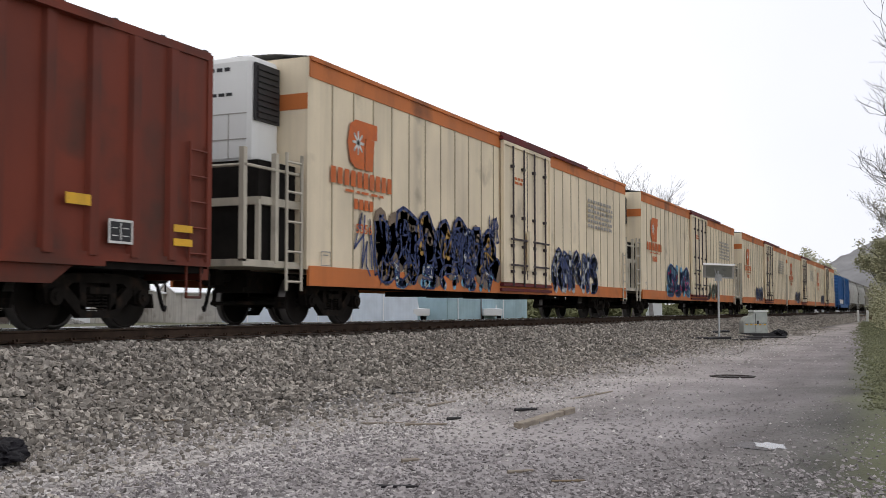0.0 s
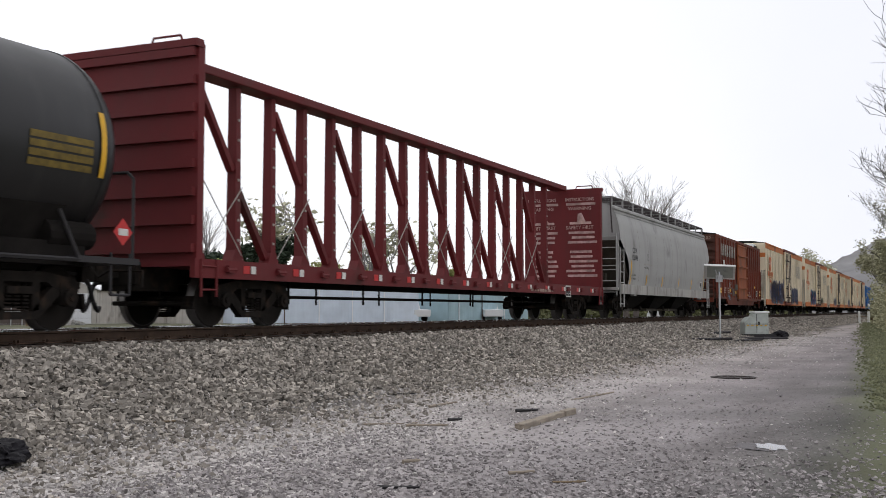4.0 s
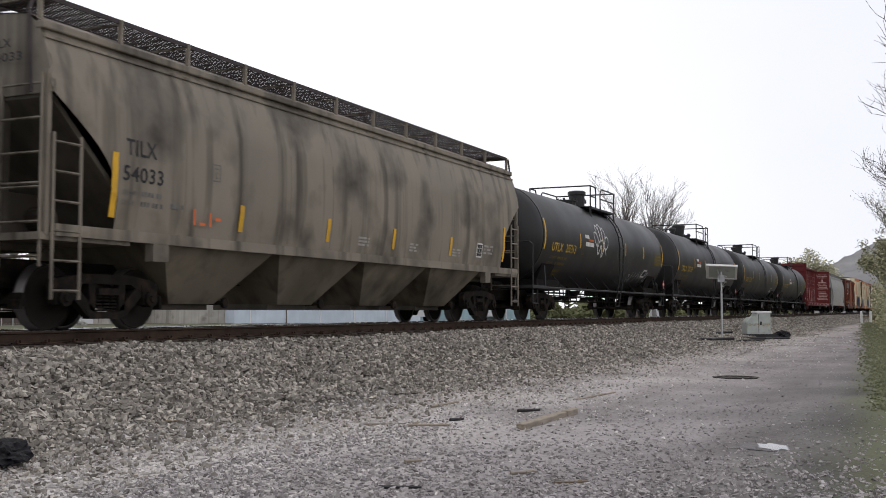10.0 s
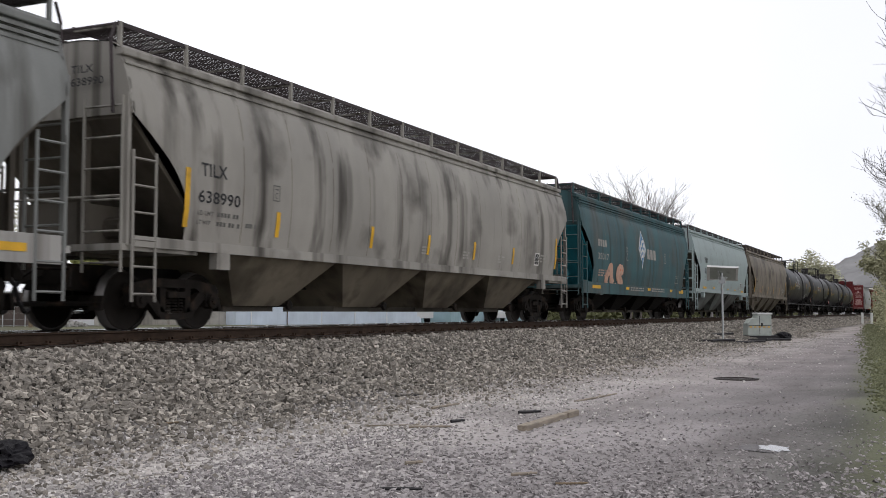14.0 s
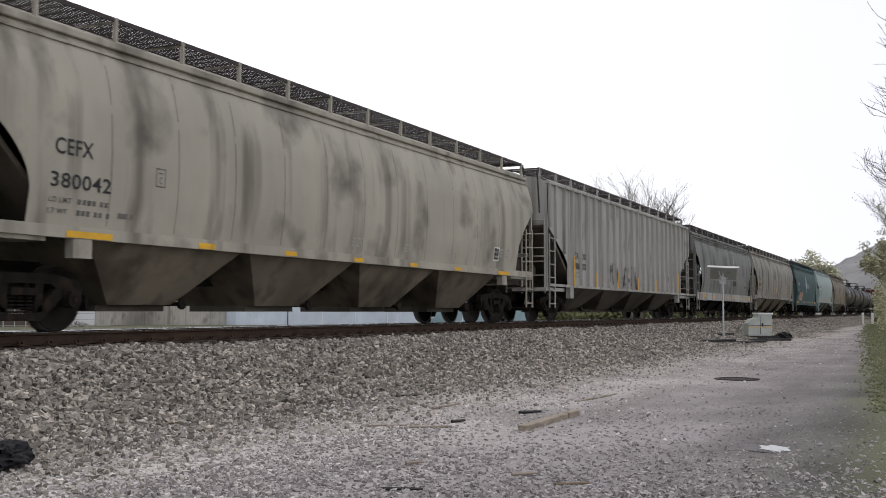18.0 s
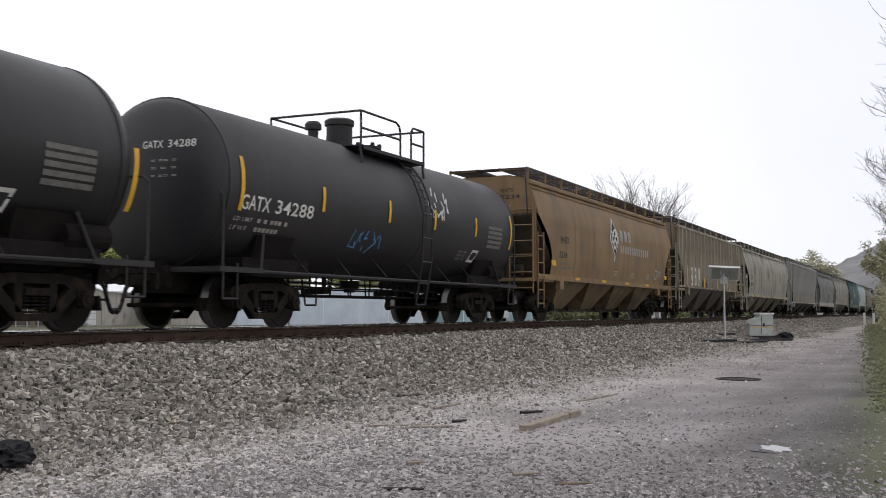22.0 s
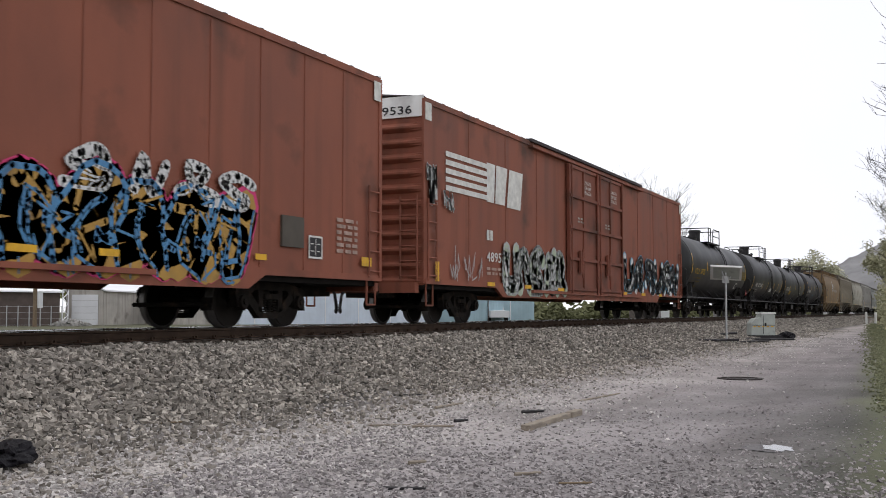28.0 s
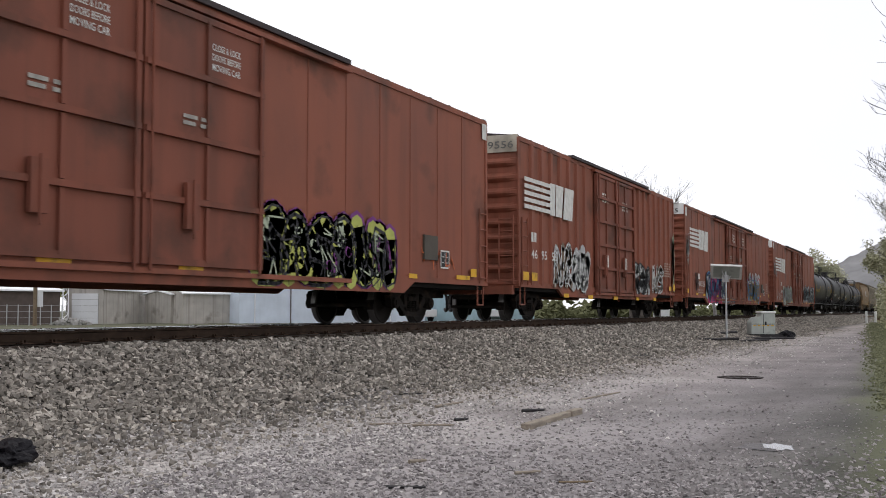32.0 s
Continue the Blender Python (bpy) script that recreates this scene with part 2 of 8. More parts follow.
def end_lettering(text, parent, x, y, z, height, mat, width, name="end_number"):
    """A line on an end that faces -x; y is its left end."""
    o = lettering(text, parent, 0, z, height, mat, flat_side(0), width, name)
    o.matrix_basis = pose(x, y, 0, 0, 0, -90)
    return o


def head_lettering(text, parent, h, head, r, zc, y, z, height, mat, width, name="head_mark"):
    """A line painted on the domed rear head of a tank; y is its left end."""
    o = lettering(text, parent, 0, z, height, mat, flat_side(0), width, name)
    for v in o.data.vertices:
        yy, zz = y - v.co.x, v.co.z
        k = min(0.98, (yy * yy + (zz - zc) ** 2) / (r * r))
        v.co = (-h + head * (1 - math.sqrt(1 - k)) - 0.014, yy, zz)
    return o


def load_lines(parent, x, z, w, h, mat, side, seed=0):
    """Two lines of load limits: their words, then bars for the figures."""
    for k, (word, ww) in enumerate((("LD LMT", 0.36), ("LT WT", 0.31))):
        lettering(word, parent, x, z - k * h * 2.1, h, mat, side, ww * w, "stencil")
    rnd = random.Random(seed)
    rects = []
    for k in range(2):
        xx = x + w * 0.46
        for _ in range(6):
            rects.append((xx, xx + w * 0.06, z - k * h * 2.1, z - k * h * 2.1 + h))
            xx += w * (0.082 if rnd.random() < 0.8 else 0.13)
    tagged(painted("stencil", parent, mat, side, rects, rows=2), kind="stuff")


def small_print(parent, x, z, w, lines, line_h, mat, side, seed=0, name="stencil"):
    """Lines of unreadable data as short bars."""
    rnd, rects = random.Random(seed), []
    for i in range(lines):
        zz, xx = z - i * line_h * 1.7, x
        while xx < x + w * 0.95:
            k = min(rnd.uniform(0.12, 0.35), x + w - xx)
            rects.append((xx, xx + k, zz, zz + line_h))
            xx += k + rnd.uniform(0.05, 0.12)
    return tagged(painted(name, parent, mat, side, rects), kind="stuff")


def stroke(bm, side, pts, w, off, mi):
    """A sprayed line of a given width along points (x, z)."""
    for (xa, za), (xb, zb) in zip(pts, pts[1:]):
        d = Vector((xb - xa, zb - za))
        if d.length < 1e-4:
            continue
        q = Vector((-d.y, d.x)).normalized() * (w / 2)
        cs = ((xa + q.x, za + q.y), (xa - q.x, za - q.y), (xb - q.x, zb - q.y), (xb + q.x, zb + q.y))
        bm.faces.new([bm.verts.new((x, side(z) - off, z)) for x, z in cs]).material_index = mi
    for x, z in pts:
        bm.faces.new([bm.verts.new((x + w / 2 * math.cos(a), side(z) - off, z + w / 2 * math.sin(a))) for a in (-2 * math.pi * i / 8 for i in range(8))]).material_index = mi


def curve_through(pts, per=4):
    """Smooth line through points (x, z)."""
    out, k = [], len(pts)
    for i in range(k - 1):
        p0, p1, p2, p3 = pts[max(0, i - 1)], pts[i], pts[i + 1], pts[min(k - 1, i + 2)]
        for j in range(per):
            t = j / per
            out.append(tuple(0.5 * (2 * p1[c] + (p2[c] - p0[c]) * t + (2 * p0[c] - 5 * p1[c] + 4 * p2[c] - p3[c]) * t * t + (3 * p1[c] - p0[c] - 3 * p2[c] + p3[c]) * t ** 3) for c in (0, 1)))
    return out + [pts[-1]]


def graffiti(parent, side, x0, x1, z0, z1, letters, fill, line, cloud, seed, accent=None, weight=1.0, label="spray-painted lettering"):
    """Sprayed shapes like crowded interlocking letters: haze, uneven fill, thin outlines, inner lines, drips."""
    rnd = random.Random(seed)
    bm = bmesh.new()
    mats = [cloud or fill, line, fill, accent or line]
    letters = max(1, letters)
    w, h = (x1 - x0) / letters, z1 - z0
    t = 0.50 * min(w, h * 0.6) * weight
    thin = max(0.022, 0.05 * min(w, h))
    bases = ([(-.6, 0), (-.7, .55), (-.2, 1), (.35, .8), (.2, .45), (.7, .1)], [(-.6, 1.05), (-.6, .15), (.1, 0), (.5, .5), (.6, 1)],
             [(.7, .85), (0, 1), (-.6, .7), (.1, .5), (.6, .3), (.2, 0), (-.7, .05)], [(-.7, -.05), (-.3, 1), (.1, .35), (.3, .05), (.7, 1.05)],
             [(-.5, 0), (-.7, .6), (.1, 1.05), (.6, .7), (-.1, .45), (.7, -.04)], [(-.75, .2), (-.2, .6), (-.5, 1), (.5, .9), (.2, .4), (.8, .1), (.2, 0)])
    spines = []
    for k in range(letters):
        cx, low, high = x0 + (k + 0.5) * w, z0 + t * 0.5, z1 - t * 0.5
        spines.append(curve_through([(cx + (u + rnd.uniform(-0.25, 0.25)) * w * 0.55, max(low, low + (v + rnd.uniform(-0.12, 0.08)) * (high - low))) for u, v in rnd.choice(bases)]))
        spines[-1] = [(x, max(low, z)) for x, z in spines[-1]]
    if cloud:
        for s in spines:
            stroke(bm, side, [(x, max(z, z0 + t * 0.72)) for x, z in s], t * 1.4, 0.0052, 0)
    for k, s in enumerate(spines):
        stroke(bm, side, s[::2], t * 1.05, 0.0066 + 0.0004 * (k % 2), 2)
        for _ in range(3):
            i = rnd.randrange(1, len(s) - 3)
            stroke(bm, side, [(x + rnd.uniform(-0.3, 0.3) * t, z + rnd.uniform(-0.3, 0.3) * t) for x, z in s[i:i + 3]], t * rnd.uniform(0.18, 0.4), 0.0082, rnd.choice((2, 3, 3, 0)))
    for k, s in enumerate(spines):
        for o in (-0.5, 0.5):
            line_pts = []
            for i, (x, z) in enumerate(s):
                a, c = s[max(0, i - 1)], s[min(len(s) - 1, i + 1)]
                d = Vector((c[0] - a[0], c[1] - a[1]))
                d = d.normalized() if d.length > 1e-5 else Vector((1, 0))
                q = o * t * (0.95 + 0.12 * math.sin(i * 1.9 + seed))
                line_pts.append((x - d.y * q, max(z0 + thin, z + d.x * q)))
            stroke(bm, side, line_pts, thin * (1.0 if o < 0 else 1.7), 0.0098 + 0.0006 * (k % 3), 1)
        for _ in range(4):
            i = rnd.randrange(0, len(s) - 2)
            x, z = s[i]
            stroke(bm, side, [(x + rnd.uniform(-0.5, 0.5) * t, z + rnd.uniform(-0.5, 0.5) * t), (x + rnd.uniform(-0.6, 0.6) * t, z + rnd.uniform(-0.6, 0.6) * t), (x + rnd.uniform(-0.5, 0.5) * t, z + rnd.uniform(-0.6, 0.3) * t)], thin * 0.8, 0.0118, rnd.choice((1, 1, 3)))
        x, z = min(s, key=lambda p: p[1])
        stroke(bm, side, [(x, z), (x + 0.01, max(z0 + thin, z - t * 0.9))], thin * 0.5, 0.0098, 1)
    return tagged(part("graffiti", bm, mats, parent, label), label, kind="stuff")


def scrawl(parent, side, x0, x1, z0, z1, count, mat, seed, width=0.04, label="thin spray-painted scrawl"):
    rnd = random.Random(seed)
    bm = bmesh.new()
    for k in range(count):
        x = x0 + (x1 - x0) * (k + 0.5) / count
        w = (x1 - x0) / count * 0.6
        stroke(bm, side, [(x + rnd.uniform(-w, w), rnd.uniform(z0, z1)) for _ in range(5)], width, 0.007, 0)
    return tagged(part("graffiti", bm, mat, parent, label), label, kind="stuff")


# ---- ground: lane, gravel verge, ballast bank, field beyond; one sheet to the horizon ----
BANK = ((-4000, -0.98), (-12.5, -0.98), (-11.2, -0.94), (-9.5, -1.0), (-7.0, -0.97), (-4.9, -0.95), (-3.9, -0.80), (-2.35, -0.31), (-2.0, -0.24), (-1.6, -0.22), (1.6, -0.22), (2.0, -0.24), (4.0, -0.62), (6.0, -0.66), (4000, -0.66))
BY, BZ = [b[0] for b in BANK], [b[1] for b in BANK]


def ground_z(x, y):
    """Height of the ground; x and y may be arrays."""
    bumps = 0.014 * np.sin(x * 1.7 + 0.6 * np.sin(y * 2.3)) * np.sin(y * 2.9 + 1.0) + 0.02 * np.sin(x * 0.37 + 1.3) * np.sin(y * 0.9)
    return np.interp(y, BY, BZ) + bumps * ((y < -1.5) | (y > 2))


def graded(lo, hi, step, far, grow=1.35):
    out, s, a = list(np.arange(lo, hi, step)), step, lo
    while a > -far:
        s *= grow
        a -= s
        out.insert(0, a)
    s, a = step, out[-1]
    while a < far:
        s *= grow
        a += s
        out.append(a)
    return np.array(out)


def mesh_from(name, verts, faces, mat, smooth=False):
    me = bpy.data.meshes.new(name)
    me.from_pydata(verts, [], faces)
    me.materials.append(mat)
    if smooth:
        me.shade_smooth()
    me.update()
    return me


def ground_material():
    m = material("gravel_ground", (0.245, 0.235, 0.222), rough=0.95, vary=0.35, scale=0.5, grain=22, bump=0.6, random_value=0)
    n, l = m.node_tree.nodes, m.node_tree.links
    b = n["Principled BSDF"]
    base = b.inputs["Base Color"].links[0].from_socket
    co = n.new("ShaderNodeTexCoord")
    sep = n.new("ShaderNodeSeparateXYZ")
    nz = n.new("ShaderNodeTexNoise")
    nz.inputs["Scale"].default_value, nz.inputs["Detail"].default_value = 0.35, 5
    l.new(co.outputs["Object"], nz.inputs["Vector"])
    l.new(co.outputs["Object"], sep.inputs[0])
    wob = n.new("ShaderNodeMath")
    wob.operation, wob.inputs[1].default_value, wob.inputs[2].default_value = "MULTIPLY_ADD", 3.0, -1.5
    l.new(nz.outputs["Fac"], wob.inputs[0])
    ys = n.new("ShaderNodeMath")
    l.new(sep.outputs["Y"], ys.inputs[0]), l.new(wob.outputs[0], ys.inputs[1])
    mr = n.new("ShaderNodeMapRange")
    mr.inputs[1].default_value, mr.inputs[2].default_value = -14.0, 10.0
    l.new(ys.outputs[0], mr.inputs[0])
    cr = n.new("ShaderNodeValToRGB")
    # bank stops: shade in the gaps between stones, put in as near-black
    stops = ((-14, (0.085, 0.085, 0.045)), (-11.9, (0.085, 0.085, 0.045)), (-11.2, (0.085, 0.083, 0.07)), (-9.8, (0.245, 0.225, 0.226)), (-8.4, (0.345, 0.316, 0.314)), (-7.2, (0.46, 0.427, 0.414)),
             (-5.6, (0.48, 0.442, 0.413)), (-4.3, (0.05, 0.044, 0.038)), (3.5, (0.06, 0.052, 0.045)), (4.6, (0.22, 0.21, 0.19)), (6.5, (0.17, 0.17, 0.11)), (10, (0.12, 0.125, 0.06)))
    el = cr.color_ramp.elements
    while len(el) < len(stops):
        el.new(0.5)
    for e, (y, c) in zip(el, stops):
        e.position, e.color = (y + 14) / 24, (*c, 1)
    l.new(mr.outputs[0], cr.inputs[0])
    mx = n.new("ShaderNodeMix")
    mx.data_type, mx.blend_type = "RGBA", "MULTIPLY"
    mx.inputs[0].default_value = 1.0
    sc = n.new("ShaderNodeMix")
    sc.data_type, sc.blend_type = "RGBA", "DIVIDE"
    sc.inputs[0].default_value, sc.inputs[7].default_value = 1.0, (0.245, 0.235, 0.222, 1)
    l.new(base, sc.inputs[6])
    l.new(sc.outputs[2], mx.inputs[6]), l.new(cr.outputs[0], mx.inputs[7])
    # wheel tracks drawn out along the lane, damp blotches, coarse specks
    col = mx.outputs[2]
    for scl, size, detail, lo, hi, dark in (((0.10, 1.1, 1.0), 1.3, 5, 0.44, 0.72, 0.76), ((0.5, 1.0, 1.0), 0.9, 6, 0.50, 0.72, 0.74), ((0.55, 1.0, 1.0), 26.0, 4, 0.52, 0.70, 0.62), ((0.5, 1.0, 1.0), 7.0, 3, 0.55, 0.75, 0.82)):
        mp = n.new("ShaderNodeMapping")
        mp.inputs["Scale"].default_value = scl
        l.new(co.outputs["Object"], mp.inputs[0])
        sp = n.new("ShaderNodeTexNoise")
        sp.inputs["Scale"].default_value, sp.inputs["Detail"].default_value = size, detail
        l.new(mp.outputs[0], sp.inputs["Vector"])
        rg = n.new("ShaderNodeMapRange")
        rg.inputs[1].default_value, rg.inputs[2].default_value = lo, hi
        l.new(sp.outputs["Fac"], rg.inputs[0])
        mu = n.new("ShaderNodeMix")
        mu.data_type, mu.blend_type = "RGBA", "MULTIPLY"
        mu.inputs[7].default_value = (dark, dark * 0.985, dark * 0.975, 1)
        l.new(rg.outputs[0], mu.inputs[0]), l.new(col, mu.inputs[6])
        col = mu.outputs[2]
    packed = n.new("ShaderNodeMapRange")
    packed.inputs[1].default_value, packed.inputs[2].default_value = 9.0, 24.0
    l.new(sep.outputs["X"], packed.inputs[0])
    earth = n.new("ShaderNodeMix")
    earth.data_type, earth.blend_type, earth.inputs[7].default_value = "RGBA", "MULTIPLY", (0.78, 0.755, 0.75, 1)
    l.new(packed.outputs[0], earth.inputs[0]), l.new(col, earth.inputs[6])
    col = earth.outputs[2]
    edge = n.new("ShaderNodeMath")
    edge.operation, edge.inputs[1].default_value, edge.inputs[2].default_value = "MULTIPLY_ADD", 0.0565, -11.98
    l.new(sep.outputs["X"], edge.inputs[0])
    cap = n.new("ShaderNodeMath")
    cap.operation, cap.inputs[1].default_value = "MINIMUM", -5.0
    l.new(edge.outputs[0], cap.inputs[0])
    over = n.new("ShaderNodeMath")
    over.operation = "SUBTRACT"
    l.new(cap.outputs[0], over.inputs[0]), l.new(sep.outputs["Y"], over.inputs[1])
    rag = n.new("ShaderNodeMath")
    rag.operation, rag.inputs[1].default_value = "MULTIPLY_ADD", 1.2
    l.new(nz.outputs["Fac"], rag.inputs[0]), l.new(over.outputs[0], rag.inputs[2])
    gm = n.new("ShaderNodeMapRange")
    gm.inputs[1].default_value, gm.inputs[2].default_value = 0.35, 1.1
    l.new(rag.outputs[0], gm.inputs[0])
    turf = n.new("ShaderNodeMix")
    turf.data_type, turf.inputs[7].default_value = "RGBA", (0.105, 0.115, 0.05, 1)
    l.new(gm.outputs[0], turf.inputs[0]), l.new(col, turf.inputs[6])
    l.new(turf.outputs[2], b.inputs["Base Color"])
    return m


def build_ground():
    xs = graded(-6, 90, 0.5, 4000, 1.3)
    ys = np.array(sorted(set(list(graded(-13, 8, 0.35, 4000, 1.35)) + [b[0] for b in BANK])))
    X, Y = np.meshgrid(xs, ys)
    Z = ground_z(X, Y)
    Z = np.where((X > 90) | (X < -6) | (Y > 8) | (Y < -13), np.interp(Y, BY, BZ), Z)
    verts = np.stack([X.ravel(), Y.ravel(), Z.ravel()], 1).tolist()
    w = len(xs)
    faces = [(j * w + i, j * w + i + 1, (j + 1) * w + i + 1, (j + 1) * w + i) for j in range(len(ys) - 1) for i in range(w - 1)]
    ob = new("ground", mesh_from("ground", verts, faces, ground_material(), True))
    return tagged(ob, "grey gravel lane, pale limestone verge and ballast bank", "ground", kind="structure")


build_ground()

OCT = np.array([(1, 0, 0), (0, 1, 0), (-1, 0, 0), (0, -1, 0), (0, 0, 1), (0, 0, -1)], float)
OCTF = np.array([(0, 1, 4), (1, 2, 4), (2, 3, 4), (3, 0, 4), (1, 0, 5), (2, 1, 5), (3, 2, 5), (0, 3, 5)])
CUBE = np.array([(-1, -1, -1), (1, -1, -1), (1, 1, -1), (-1, 1, -1), (-1, -1, 1), (1, -1, 1), (1, 1, 1), (-1, 1, 1)], float) * 0.7
CUBEF = np.array([(0, 3, 2, 1), (4, 5, 6, 7), (0, 1, 5, 4), (1, 2, 6, 5), (2, 3, 7, 6), (3, 0, 4, 7)])


def scatter(name, label, category, mat, x, y, z, size, seed, flat=0.7, shape="cube"):
    """Many small rough stones or tufts as one mesh."""
    rng = np.random.default_rng(seed)
    base, fc = (CUBE, CUBEF) if shape == "cube" else (OCT, OCTF)
    n, k = len(x), len(base)
    p = base[None] * (1 + rng.uniform(-0.5, 0.3, (n, k, 3))) + rng.normal(0, 0.24, (n, k, 3))
    p *= size[:, None, None] * np.stack([rng.uniform(0.7, 1.3, n), rng.uniform(0.7, 1.3, n), np.full(n, flat)], 1)[:, None]
    a, t = rng.uniform(0, 6.28, n), rng.normal(0, 0.7, n)
    ca, sa, ct, st = np.cos(a), np.sin(a), np.cos(t), np.sin(t)
    px, py, pz = p[..., 0], p[..., 1] * ct[:, None] - p[..., 2] * st[:, None], p[..., 1] * st[:, None] + p[..., 2] * ct[:, None]
    p = np.stack([px * ca[:, None] - py * sa[:, None] + x[:, None], px * sa[:, None] + py * ca[:, None] + y[:, None], pz + z[:, None]], -1)
    me = bpy.data.meshes.new(name)
    q = fc.shape[1]
    faces = (fc[None] + (np.arange(n) * k)[:, None, None]).reshape(-1)
    me.vertices.add(n * k)
    me.vertices.foreach_set("co", p.reshape(-1))
    me.loops.add(len(faces))
    me.loops.foreach_set("vertex_index", faces.astype(np.int32))
    me.polygons.add(len(faces) // q)
    me.polygons.foreach_set("loop_start", np.arange(0, len(faces), q, dtype=np.int32))
    me.polygons.foreach_set("loop_total", np.full(len(faces) // q, q, dtype=np.int32))
    me.materials.append(mat)
    me.update(calc_edges=True)
    me.shade_flat()
    return tagged(new(name, me), label, category, kind="stuff")


M["ballast"] = material("ballast", (0.545, 0.495, 0.435), rough=0.95, spec=0.15, vary=0.45, scale=14, grain=60, bump=0.3, random_value=1.35)
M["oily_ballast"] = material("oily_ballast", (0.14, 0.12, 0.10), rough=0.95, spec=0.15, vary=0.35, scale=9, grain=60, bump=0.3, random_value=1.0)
M["limestone"] = material("limestone", (0.66, 0.62, 0.595), rough=0.95, spec=0.15, vary=0.35, scale=9, grain=60, bump=0.3, random_value=0.9)
M["lane_gravel"] = material("lane_gravel", (0.44, 0.405, 0.402), rough=0.95, spec=0.15, vary=0.3, scale=9, grain=60, bump=0.3, random_value=0.9)


def along_view(rng, n, lo, hi):
    """Positions along the track, denser near the camera's stand."""
    return lo * (hi / lo) ** rng.random(n)


def clear_of(x, y):
    """False over the puddle and the drain cover."""
    return ((x - 10.26) ** 2 + (y + 10.62) ** 2 > 0.045) & ((x - 21.0) ** 2 + (y + 8.5) ** 2 > 0.2)


def build_stones():
    rng = np.random.default_rng(3)
    n = 88000
    x = along_view(rng, n, 9, 80) - 4
    y = -1.93 - 5.2 * rng.random(n) ** 1.3
    s = rng.uniform(0.014, 0.041, n) * np.interp(x, [5, 30, 60], [1.08, 1.25, 1.45]) * np.interp(y, [-6.5, -4.2], [0.6, 1.0])
    keep = rng.random(n) < np.interp(y + 0.3 * np.sin(x * 1.3) + 0.25 * np.sin(x * 0.37), [-6.9, -5.2, -4.3], [0.02, 0.30, 1.0])
    x, y, s = x[keep], y[keep], s[keep]
    scatter("ballast", "grey-brown crushed ballast stones on the track bank", "ballast", M["ballast"], x, y, ground_z(x, y) + s * rng.uniform(-0.5, 1.1, len(x)), s, 4, 0.75)
    n = 9000
    x, y = 60 + 110 * rng.random(n), -1.93 - 2.9 * rng.random(n)
    s = rng.uniform(0.05, 0.09, n)
    scatter("ballast", "grey-brown ballast on the far bank", "ballast", M["ballast"], x, y, ground_z(x, y) + s * 0.2, s, 14, 0.6)
    n = 13000
    x, y = along_view(rng, n, 9, 90) - 5, rng.uniform(-2.0, 3.0, n)
    s = rng.uniform(0.02, 0.045, n)
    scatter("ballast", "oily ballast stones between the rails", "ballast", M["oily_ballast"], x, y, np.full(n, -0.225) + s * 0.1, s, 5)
    n = 42000
    x = along_view(rng, n, 7, 60) - 3.5
    y = rng.normal(-6.0, 1.45, n)
    s = rng.uniform(0.007, 0.024, n) * np.interp(x, [5, 40], [1.0, 1.4])
    keep = (y < -3.3) & (y > -10.5) & clear_of(x, y) & (rng.random(n) < np.interp(x - 1.6 * (y + 6), [7, 12, 22], [1.0, 0.5, 0.16]))
    x, y, s = x[keep], y[keep], s[keep]
    scatter("gravel", "loose pale limestone gravel on the verge", "gravel", M["limestone"], x, y, ground_z(x, y) + s * 0.15, s, 6)
    n = 60000
    x = along_view(rng, n, 7, 45) - 3.5
    y = -6.6 - 5.2 * rng.random(n)
    s = rng.uniform(0.006, 0.019, n) * np.interp(x, [3, 12, 40], [1.5, 1.0, 1.2])
    patchy = 0.5 + 0.5 * np.sin(x * 0.9 + 1.5 * np.sin(y * 1.1)) * np.sin(y * 1.7 + 0.8 * np.sin(x * 0.6))
    worn = np.interp(x + 0.8 * np.sin(y * 2.1), [8.2, 10.5, 16], [1.0, 0.35, 0.05])
    keep = (rng.random(n) < worn * (0.5 + 0.5 * np.maximum(patchy, np.clip((9.5 - x) / 2, 0, 1)))) & clear_of(x, y)
    x, y, s = x[keep], y[keep], s[keep]
    scatter("gravel", "fine grey gravel packed into the lane", "gravel", M["lane_gravel"], x, y, ground_z(x, y) + s * 0.1, s, 7)
    n = 5000
    x, y = rng.uniform(-14, 4.5, n), rng.uniform(-11.3, -2.6, n)
    s = rng.uniform(0.008, 0.03, n)
    scatter("gravel", "loose gravel on the lane and its verge", "gravel", M["limestone"], x, y, ground_z(x, y) + s * 0.1, s, 8)


build_stones()

# ---- track ----
M["rail_side"] = material("rail_side", (0.055, 0.036, 0.026), rough=0.9, spec=0.15, vary=0.4, scale=5, bump=0.2)
M["rail_top"] = material("rail_top", (0.75, 0.75, 0.76), rough=0.25, metal=0.9, vary=0.08, scale=3, bump=0.01)
M["rusty_iron"] = material("rusty_iron", (0.085, 0.055, 0.04), rough=0.95, spec=0.15, vary=0.45, scale=8, bump=0.3, random_value=0.4)
M["tie_wood"] = material("tie_wood", (0.085, 0.062, 0.048), rough=0.95, vary=0.45, scale=3, stretch=(6, 1, 6), bump=0.5, random_value=0.4)


